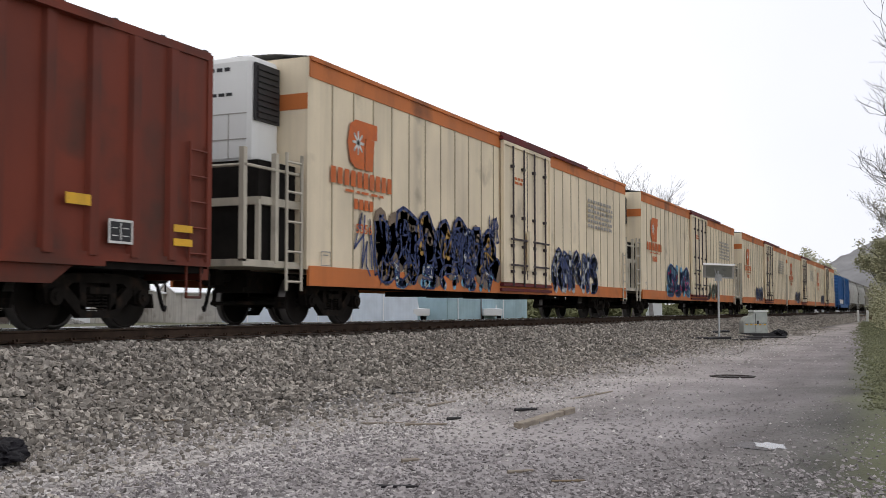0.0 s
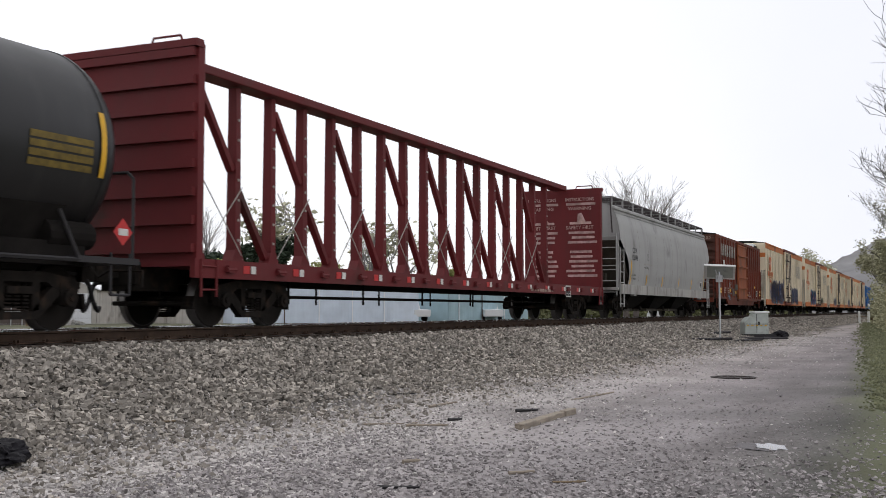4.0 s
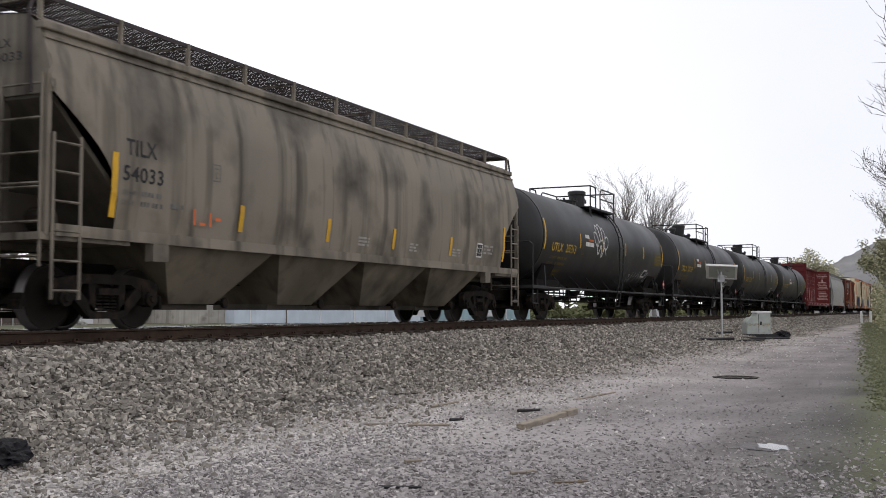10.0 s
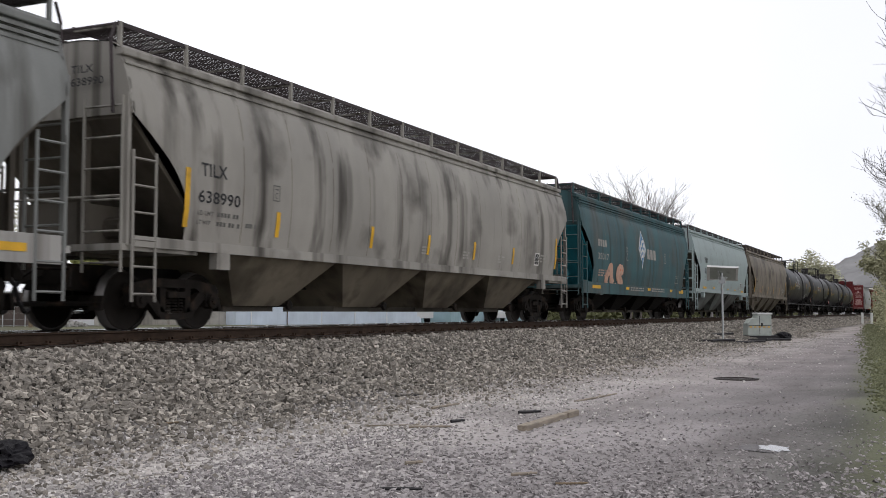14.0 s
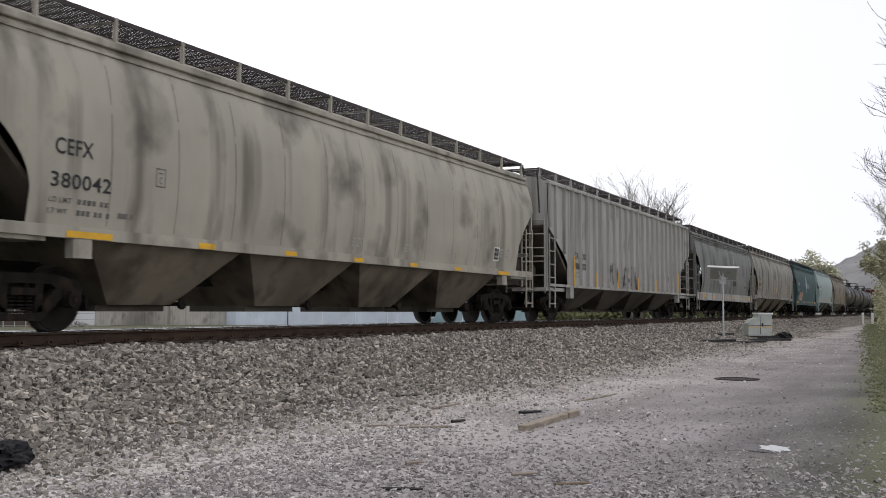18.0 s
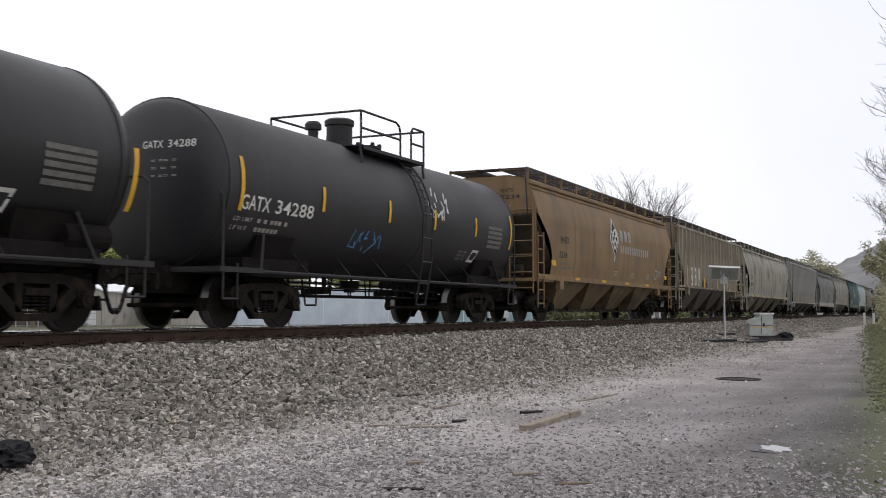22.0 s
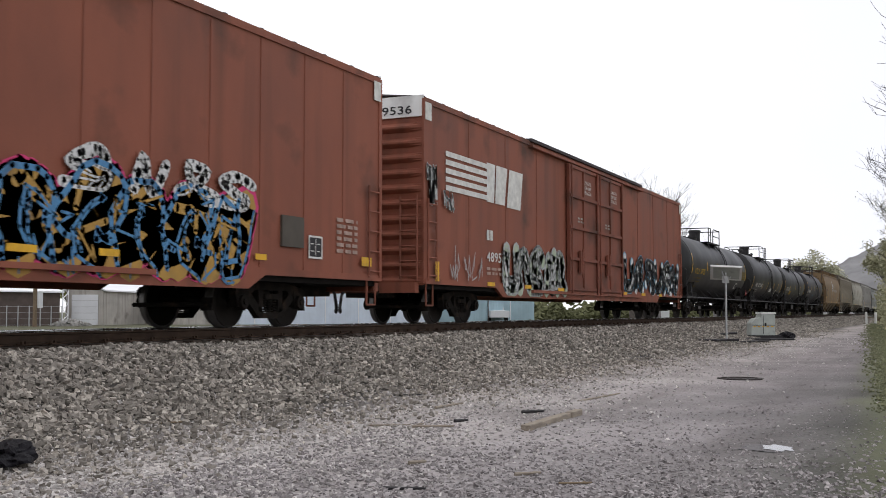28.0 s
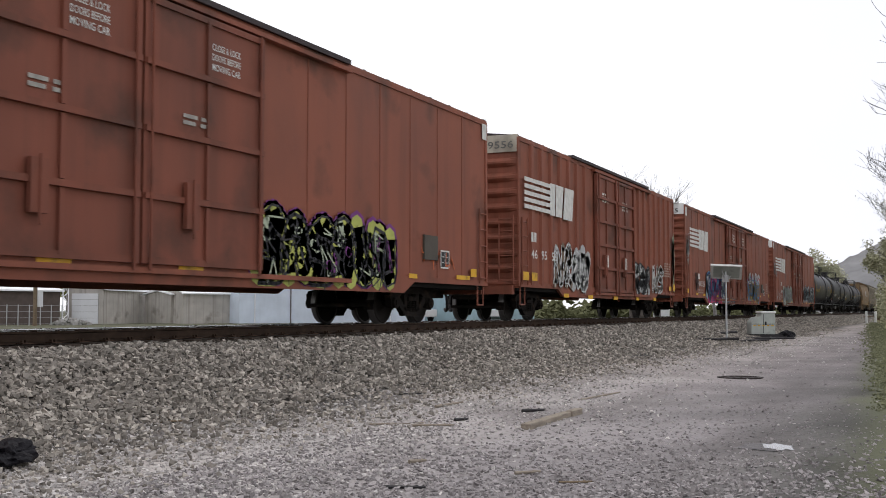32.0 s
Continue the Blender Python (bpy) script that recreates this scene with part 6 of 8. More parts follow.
    # ends: upper sheet, slope sheet, posts, platform, ladders
    for e in (-1, 1):
        xw = e * (h - 0.02)
        bm = bmesh.new()
        lev = [cut_z + (eave - cut_z) * k / 5 for k in range(6)]
        pts = [(side(z), z) for z in lev] + [(-ye * 0.84, eave + 0.2), (-ye * 0.4, eave + 0.26), (ye * 0.4, eave + 0.26), (ye * 0.84, eave + 0.2)] + [(-side(z), z) for z in lev[::-1]]
        a = [bm.verts.new((xw, y, z)) for y, z in pts]
        c = [bm.verts.new((xw - e * 0.05, y, z)) for y, z in pts]
        bm.faces.new(a if e < 0 else a[::-1])
        bm.faces.new(c[::-1] if e < 0 else c)
        for i in range(len(a)):
            bm.faces.new((a[i], a[(i + 1) % len(a)], c[(i + 1) % len(a)], c[i]))
        bmesh.ops.recalc_face_normals(bm, faces=bm.faces[:])
        part("end_sheet", bm, color, car)
        bm = bmesh.new()
        x1, x2 = e * (h - 0.05), e * (h - cut - 0.75)
        solid(bm, ((x2, -1.46, sill_z - 0.1), (x1, -1.46, cut_z - 0.05), (x1, 1.46, cut_z - 0.05), (x2, 1.46, sill_z - 0.1),
                   (x2, -1.46, sill_z), (x1, -1.46, cut_z + 0.06), (x1, 1.46, cut_z + 0.06), (x2, 1.46, sill_z)))
        bmesh.ops.recalc_face_normals(bm, faces=bm.faces[:])
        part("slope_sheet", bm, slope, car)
        bm = bmesh.new()
        for y in (-0.62, 0.62):
            solid(bm, ((x1 - e * 0.1, y - 0.04, 1.1), (x1, y - 0.04, 1.1), (x1, y + 0.04, 1.1), (x1 - e * 0.1, y + 0.04, 1.1),
                       (x1 - e * 0.1, y - 0.04, cut_z), (x1, y - 0.04, cut_z), (x1, y + 0.04, cut_z), (x1 - e * 0.1, y + 0.04, cut_z)))
        box(bm, min(x1, x1 - e * 0.9), max(x1, x1 - e * 0.9), -0.5, 0.5, 1.1, 1.9)
        part("end_frame", bm, slope, car)
        slab("end_platform", sill_mat or color, car, min(e * (h - 1.6), e * (h + 0.12)), max(e * (h - 1.6), e * (h + 0.12)), -1.5, 1.5, sill_z - 0.22, sill_z - 0.12)
        for s in (-1, 1):
            ladder(car, fm, e * (h - 0.30), s * 1.5, 0.42, 2.62, 0.5, 6, r=0.019, stand=0.05)
            slab("corner_post", fm, car, e * h - 0.035, e * h + 0.035, s * 1.48 - 0.035, s * 1.48 + 0.035, sill_z - 0.15, cut_z + 0.3)
        ladder(car, fm, e * (h + 0.06), -1.08, 0.85, cut_z + 0.25, 0.72, 6, along="y", r=0.019)
        bm = bmesh.new()
        pipe(bm, [(e * (h + 0.05), -1.4, 1.95), (e * (h + 0.05), 1.4, 1.95)], 0.022)
        part("hand_rail", bm, fm, car)
        # bracket casting over the truck
        slab("jacking_pad", sill_mat or color, car, min(e * (h - 2.05), e * (h - 2.4)), max(e * (h - 2.05), e * (h - 2.4)), -1.55, -1.40, sill_z - 0.42, sill_z - 0.02)
    bm = bmesh.new()
    rod(bm, (-h + 0.75, -0.8, 1.55), (-h + 0.75, 0.5, 1.55), 0.17, 12)
    part("air_tank", bm, slope, car)
    # hopper bays with outlet gates
    span = length - 2 * 2.35
    w = span / bays
    for k in range(bays):
        xa = -span / 2 + k * w
        bm = bmesh.new()
        zt, zl, g = sill_z - 0.05, low_z + 0.08, 0.19 * w
        xm = xa + w / 2
        solid(bm, ((xm - g, -bay_y, zl), (xm + g, -bay_y, zl), (xm + g, bay_y, zl), (xm - g, bay_y, zl),
                   (xa + 0.01, -1.48, zt), (xa + w - 0.01, -1.48, zt), (xa + w - 0.01, 1.48, zt), (xa + 0.01, 1.48, zt)))
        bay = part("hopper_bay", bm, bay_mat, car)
        slab("outlet_gate", "slope_dirt", bay, xm - g - 0.06, xm + g + 0.06, -0.62, 0.62, low_z - 0.02, zl + 0.01)
        bm = bmesh.new()
        rod(bm, (xm + g + 0.1, -0.95, low_z + 0.1), (xm + g + 0.1, 0.9, low_z + 0.1), 0.035, 6)
        lathe(bm, [(0.09, -0.98), (0.09, -0.92)], 8, "y", (xm + g + 0.1, 0, low_z + 0.1))
        part("gate_shaft", bm, "running_gear", bay)
    running_gear(car, h + 0.1, 1.75)
    return car, side


# ---- tank cars ----
def tank_side(r, zc):
    return lambda z: -math.sqrt(max(0.02, (r + 0.004) ** 2 - (z - zc) ** 2))


def tank_car(label, shell, pitch, stripe_xs, platform_x=0.0, r=1.53, zc=2.56, flat_heads=False, mark="stencil_yellow", digits="", stencil="stencil_dull_yellow", walk_bar=True, jacket_bands=(), mirror=1, stripe_z=2.32, shell_mat="tank_black"):
    car = thing("tank_car", label, "tank car", "cars of the freight train")
    h, half = shell / 2, pitch / 2 - 0.75
    head = 0.35 if flat_heads else 0.72
    side = tank_side(r, zc)
    bm = bmesh.new()
    rows = []
    for k in range(9):
        a = math.pi / 2 * k / 8
        rows.append((max(0.02, r * math.sin(a)), -h + head * (1 - math.cos(a))))
    rows += [(r, -h + head + (shell - 2 * head) * k / 6) for k in range(1, 6)]
    rows += [(a, -b) for a, b in rows[:9][::-1]]
    lathe(bm, rows, 48, "x", (0, 0, zc))
    part("tank_shell", bm, shell_mat, car, smooth=True)
    for x in list(jacket_bands) + [-h + head, h - head]:
        bm = bmesh.new()
        lathe(bm, [(r, x - 0.03), (r + 0.012, x - 0.025), (r + 0.012, x + 0.025), (r, x + 0.03)], 48, "x", (0, 0, zc))
        part("weld_band", bm, shell_mat, car)
    # saddles, stub sills, bottom fittings
    for e in (-1, 1):
        xs = e * (half - 1.9)
        bm = bmesh.new()
        solid(bm, ((xs - 0.45, -0.9, 0.82), (xs + 0.45, -0.9, 0.82), (xs + 0.45, 0.9, 0.82), (xs - 0.45, 0.9, 0.82),
                   (xs - 0.6, -1.28, zc - 0.85), (xs + 0.6, -1.28, zc - 0.85), (xs + 0.6, 1.28, zc - 0.85), (xs - 0.6, 1.28, zc - 0.85)))
        part("saddle", bm, "under_black", car)
        slab("bolster_plate", "under_black", car, min(e * (half - 3.0), e * (half - 0.9)), max(e * (half - 3.0), e * (half - 0.9)), -1.25, 1.25, 0.90, 1.22)
        slab("stub_sill", "under_black", car, min(e * (half - 3.4), e * half), max(e * (half - 3.4), e * half), -0.25, 0.25, 0.78, 1.15)
        slab("end_platform", "iron_black", car, min(e * (half - 1.25), e * half), max(e * (half - 1.25), e * half), -1.45, 1.45, 0.94, 1.03)
        bm = bmesh.new()
        x0 = e * (half - 0.12)
        pipe(bm, [(x0, -1.42, 1.0), (x0, -1.42, 2.2), (x0, -1.3, 2.3), (x0, 1.3, 2.3), (x0, 1.42, 2.2), (x0, 1.42, 1.0)], 0.024)
        pipe(bm, [(x0, -1.42, 1.0), (e * (half - 1.0), -1.42, 1.0)], 0.03)
        part("end_rail", bm, "iron_black", car)
        for s in (-1, 1):
            stirrup(car, "iron_black", e * (half - 0.35), s * 1.40, 0.5, 1.1, 0.4)
        for s in (-1, 1):
            bm = bmesh.new()
            rod(bm, (e * (half - 1.2), s * 1.42, 1.0), (e * (half - 1.45), s * 1.3, 1.65), 0.03, 5)
            part("brace", bm, "iron_black", car)
    bm = bmesh.new()
    for s in (-1, 1):
        y = s * 1.42
        rod(bm, (-half + 1.2, y, 0.97), (half - 1.2, y, 0.97), 0.035, 6)
        n = round(pitch / 2.2)
        for k in range(1, n):
            x = -half + 1.2 + (2 * half - 2.4) * k / n
            rod(bm, (x, y, 0.97), (x, s * 1.0, 1.42), 0.014, 5)
    part("side_rail", bm, "iron_black", car)
    bm = bmesh.new()
    if walk_bar:
        for s in (-1, 1):
            rod(bm, (-half + 3.2, s * 0.5, 0.62), (half - 3.2, s * 0.5, 0.62), 0.022, 5)
            rod(bm, (-half + 3.2, s * 0.5, 0.78), (half - 3.2, s * 0.5, 0.78), 0.02, 5)
            for k in range(9):
                x = -half + 3.4 + (2 * half - 6.8) * k / 8
                rod(bm, (x, s * 0.5, 0.62), (x, s * 0.55, 1.2), 0.02, 5)
    part("brake_rodding", bm, "under_black", car)
    for x in (-2.6, 2.4):
        bm = bmesh.new()
        rod(bm, (x - 0.28, -0.55, 1.0), (x - 0.2, -0.6, 0.42), 0.02, 5)
        rod(bm, (x + 0.28, -0.55, 1.0), (x + 0.2, -0.6, 0.42), 0.02, 5)
        rod(bm, (x - 0.2, -0.6, 0.42), (x + 0.2, -0.6, 0.42), 0.02, 5)
        part("hanger", bm, "under_black", car)
    bm = bmesh.new()
    lathe(bm, [(0.22, zc - r - 0.02), (0.22, zc - r - 0.18), (0.12, zc - r - 0.22), (0.12, 0.72)], 12, "z", (platform_x, 0, 0))
    part("bottom_outlet", bm, "under_black", car)
    for x in (-1.6, 1.6):
        bm = bmesh.new()
        rod(bm, (x, -0.3, 0.72), (x, -0.3, 1.3), 0.05, 6)
        box(bm, x - 0.1, x + 0.1, -0.36, 0.2, 0.66, 0.78)
        part("valve", bm, "under_black", car)
    bm = bmesh.new()
    rod(bm, (half - 1.6, -1.12, 1.32), (half - 0.75, -1.12, 1.32), 0.2, 14)
    part("air_tank", bm, "under_black", car, smooth=False)
    # top platform, manway, valves and rails
    top = zc + r
    px = platform_x
    bm = bmesh.new()
    box(bm, px - 1.5, px + 1.5, -1.15, -0.72, top - 0.24, top - 0.17)
    box(bm, px - 1.5, px + 1.5, 0.72, 1.15, top - 0.24, top - 0.17)
    for x in (px - 1.5, px + 1.45):
        box(bm, x, x + 0.06, -1.15, 1.15, top - 0.24, top - 0.15)
        for s in (-1, 1):
            rod(bm, (x, s * 1.1, top - 0.2), (x, s * 1.15, top - 0.55), 0.03, 5)
    part("top_platform", bm, "iron_black", car)
    hi, m = top + 0.56, mirror
    for s in (-1, 1):
        y = s * 1.12
        for pts in ([(px - 1.5 * m, y, top - 0.2), (px - 1.5 * m, y, hi), (px + 0.1 * m, y, hi), (px + 0.24 * m, y, hi - 0.06), (px + 0.3 * m, y, hi - 0.2), (px + 0.3 * m, y, top - 0.2)],
                    [(px + 0.85 * m, y, top - 0.2), (px + 0.85 * m, y, hi - 0.1), (px + 0.95 * m, y, hi), (px + 1.5 * m, y, hi), (px + 1.5 * m, y, top - 0.28)],
                    [(px - 1.5 * m, y, top + 0.2), (px + 0.3 * m, y, top + 0.2)], [(px + 0.85 * m, y, top + 0.2), (px + 1.5 * m, y, top + 0.2)]):
            bm = bmesh.new()
            pipe(bm, pts, 0.026)
            part("safety_rail", bm, "iron_black", car)
    for x in (px - 1.5, px + 1.5):
        bm = bmesh.new()
        pipe(bm, [(x, -1.12, hi), (x, 1.12, hi)], 0.026)
        part("safety_rail", bm, "iron_black", car)
    bm = bmesh.new()
    lathe(bm, [(0.29, top - 0.08), (0.29, top + 0.46), (0.33, top + 0.47), (0.33, top + 0.58), (0.26, top + 0.62)], 20, "z", (px - 0.48 * m, 0, 0))
    part("manway", bm, "iron_black", car)
    bm = bmesh.new()
    lathe(bm, [(0.11, top - 0.05), (0.11, top + 0.24), (0.18, top + 0.25), (0.18, top + 0.36), (0.13, top + 0.42)], 12, "z", (px - 1.42 * m, 0.1, 0))
    part("relief_valve", bm, "iron_black", car)
    bm = bmesh.new()
    hx = px + 0.7 * m
    lathe(bm, [(0.34, top - 0.04), (0.34, top + 0.10), (0.38, top + 0.11), (0.38, top + 0.16)], 14, "z", (hx, 0, 0))
    for k in range(6):
        a = math.pi / 3 * k
        box(bm, hx + 0.33 * math.cos(a) - 0.035, hx + 0.33 * math.cos(a) + 0.035, 0.33 * math.sin(a) - 0.035, 0.33 * math.sin(a) + 0.035, top + 0.13, top + 0.23)
    part("hatch", bm, "iron_black", car)
    # ladder bent round the shell
    bm = bmesh.new()
    path = [(-1.44, 0.45), (-1.60, 1.4), (-1.63, zc)] + [(-(r + 0.1) * math.cos(a), zc + (r + 0.1) * math.sin(a)) for a in (0.25, 0.5, 0.75, 0.95)]
    for u in (-0.24, 0.24):
        pipe(bm, [(px + 0.7 + u, y, z) for y, z in path], 0.022)
    lad, rung = part("ladder", bm, "iron_black", car), None
    for k in range(13):
        s = k / 12 * (len(path) - 1)
        i, f = min(int(s), len(path) - 2), s - min(int(s), len(path) - 2)
        y, z = (path[i][0] * (1 - f) + path[i + 1][0] * f, path[i][1] * (1 - f) + path[i + 1][1] * f)
        if rung is None:
            bm = bmesh.new()
            rod(bm, (-0.24, 0, 0), (0.24, 0, 0), 0.018, 5)
            rung = part("rung", bm, "iron_black", lad)
            rung.matrix_basis = pose(px + 0.7, y, z)
        else:
            again("rung", rung, lad, pose(px + 0.7, y, z))
    # reflective stripes and paint
    for k, x in enumerate(stripe_xs):
        tall = k in (0, len(stripe_xs) - 1)
        z0, z1 = (stripe_z - 0.2, stripe_z + 0.72) if tall else (stripe_z, stripe_z + 0.47)
        painted("reflective_stripe", car, "safety_yellow", side, [(x, x + 0.1, z0, z1)], "upright yellow reflective stripe", rows=10, off=0.012)
    running_gear(car, half, 1.9, sill=False)
    return car, side


# ---- centre-beam flat car ----
def centerbeam(label, length):
    car = thing("centerbeam_flatcar", label, "flat car", "cars of the freight train")
    h, top = length / 2, 4.70
    slab("deck", "maroon", car, -h, h, -1.35, 1.35, 0.98, 1.08)
    for s in (-1, 1):
        slab("side_sill", "maroon", car, -h, h, s * 1.38 - 0.05, s * 1.38 + 0.05, 0.80, 1.10)
    slab("top_chord", "maroon", car, -h + 0.4, h - 0.4, -0.24, 0.24, top - 0.17, top, bevel=0.02)
    slab("bottom_chord", "maroon", car, -h + 0.4, h - 0.4, -0.22, 0.22, 1.08, 1.2)
    xs = [1.0 + 1.19 * k for k in range(-10, 8)]
    hole = None
    for k, x in enumerate(xs):
        bm = bmesh.new()
        solid(bm, ((x - 0.085, -0.11, 1.1), (x + 0.085, -0.11, 1.1), (x + 0.085, 0.11, 1.1), (x - 0.085, 0.11, 1.1), (x - 0.075, -0.09, top - 0.2), (x + 0.075, -0.09, top - 0.2), (x + 0.075, 0.09, top - 0.2), (x - 0.075, 0.09, top - 0.2)))
        c = part("column", bm, "maroon", car)
        bm = bmesh.new()
        prism(bm, [(x - 0.085, 1.1), (x + 0.085, 1.1), (x + 0.24, 1.1), (x + 0.085, 1.42), (x - 0.085, 1.42), (x - 0.24, 1.1)], -0.12, 0.12)
        bmesh.ops.recalc_face_normals(bm, faces=bm.faces[:])
        part("gusset", bm, "maroon", c)
        for j in range(7):
            z = 1.6 + j * 0.38
            if hole is None:
                bm = bmesh.new()
                lathe(bm, [(0.028, -0.118), (0.028, -0.09)], 8, "y")
                hole = part("lading_hole", bm, "stencil_grey", c)
                hole.matrix_basis = pose(x, 0, z)
            else:
                again("lading_hole", hole, c, pose(x, 0, z))
    for a, m, b in list(zip(xs, xs[1:], xs[2:]))[1::2]:
        zm = 0.5 * (top - 0.35 + 1.25)
        for p, q in (((a + 0.13, top - 0.45), (m - 0.10, zm + 0.12)), ((m + 0.10, zm - 0.25), (b - 0.15, 1.3))):
            bm = bmesh.new()
            d = Vector((q[0] - p[0], q[1] - p[1])).normalized() * 0.055
            prism(bm, [(p[0] - d.y, p[1] + d.x), (q[0] - d.y, q[1] + d.x), (q[0] + d.y, q[1] - d.x), (p[0] + d.y, p[1] - d.x)], -0.07, 0.07)
            bmesh.ops.recalc_face_normals(bm, faces=bm.faces[:])
            part("diagonal", bm, "maroon", car)
    for a, b in list(zip(xs, xs[1:]))[1::2]:
        for za, zb in ((1.3, 2.6), (2.6, 1.3)):
            bm = bmesh.new()
            rod(bm, (a, -0.2, za), (b, -0.2, zb), 0.011, 4)
            part("cross_cable", bm, "stencil_grey", car)
    for e in (-1, 1):
        x = e * (h - 0.05)
        bh = slab("bulkhead", "maroon", car, min(x, x - e * 0.16), max(x, x - e * 0.16), -1.42, 1.42, 0.98, 4.56)
        bm = bmesh.new()
        for k in range(8):
            z = 1.2 + k * 0.45
            box(bm, min(x, x + e * 0.09), max(x, x + e * 0.09), -1.38, 1.38, z, z + 0.14)
        box(bm, x - 0.1, x + 0.1, -1.44, 1.44, 4.5, 4.62)
        part("bulkhead_rib", bm, "maroon", bh)
        bm = bmesh.new()
        pipe(bm, [(x, -1.1, 4.6), (x, -1.05, 4.72), (x, -0.5, 4.72), (x, -0.45, 4.6)], 0.02)
        part("grab_iron", bm, "maroon", bh)
        ladder(car, "maroon", e * (h - 0.35), -1.38, 0.5, 1.1, 0.4, 2)
        # warning text on the inner face, as bars
        inner = x - e * 0.168
        bm = bmesh.new()
        rnd = random.Random(5)
        for col in (-1, 1):
            for k in range(17):
                z = 4.2 - k * 0.17
                y0 = col * 0.72 + rnd.uniform(-0.05, 0.05)
                wv = rnd.uniform(0.38, 0.55)
                ys = (y0 - wv, y0 + wv)
                q = [(inner, ys[0], z), (inner, ys[1], z), (inner, ys[1], z + 0.085), (inner, ys[0], z + 0.085)]
                if k in (3, 10) or k in (0, 2, 6) and e > 0:
                    continue
                if k == 4:
                    q = [(inner, y0 - 0.2, 3.42), (inner, y0 + 0.12, 3.38), (inner, y0 + 0.1, 3.72), (inner, y0 - 0.04, 3.76)]
                bm.faces.new([bm.verts.new(p) for p in (q if e < 0 else q[::-1])])
        tagged(part("warning_panel", bm, "stencil_pink", bh), kind="stuff")
        if e > 0:
            for y0 in (1.3, -0.1):
                for z, word, wd in ((4.18, "INSTRUCTIONS", 1.05), (3.86, "WARNING", 0.85), (3.18, "SAFETY FIRST", 1.0)):
                    o = lettering(word, bh, 0, z, 0.12, "stencil_pink", flat_side(0), wd, "stencil")
                    o.matrix_basis = pose(inner, y0 - (1.1 - wd) / 2, 0, 0, 0, -90)
    side = flat_side(-1.435)
    bm = bmesh.new()
    box(bm, -0.09, 0.09, -1.50, -1.40, 0.90, 1.02)
    rod(bm, (-0.12, -1.46, 0.95), (0.12, -1.46, 0.95), 0.05, 8)
    winch = None
    for k in range(15):
        m = pose(-h + 0.9 + (length - 2.0) * k / 14, 0, 0)
        if winch is None:
            winch = part("winch", bm, "maroon", car)
            winch.matrix_basis = m
        else:
            again("winch", winch, car, m)
    painted("reflector_strip", car, "reflector_red", side, [(-h + 1.3 + k * 1.55, -h + 1.48 + k * 1.55, 0.9, 1.03) for k in range(14)])
    painted("reflector_strip", car, "stencil_white", side, [(-h + 1.52 + k * 1.55, -h + 1.66 + k * 1.55, 0.9, 1.03) for k in range(14)])
    small_print(car, h - 7.5, 0.85, 2.0, 1, 0.08, "stencil_faded", side, 8)
    data_panel(car, side, h - 4.3, 0.72, 0.5, 0.36)
    bm = bmesh.new()
    for s in (-1, 1):
        rod(bm, (-h + 4.0, s * 0.6, 0.55), (h - 4.0, s * 0.6, 0.55), 0.02, 5)
        for k in range(6):
            x = -h + 4.0 + (length - 8) * k / 5
            rod(bm, (x, s * 0.6, 0.4), (x, s * 0.6, 0.98), 0.025, 5)
    part("truss_rod", bm, "under_black", car)
    running_gear(car, h + 0.15, 2.3)
    return car, side


# ---- the train: cars from the front to the rear; x is each car's middle at the clip's start ----
TRAIN = []


def place(car, rear, front):
    TRAIN.append((car, (rear + front) / 2))
    return car


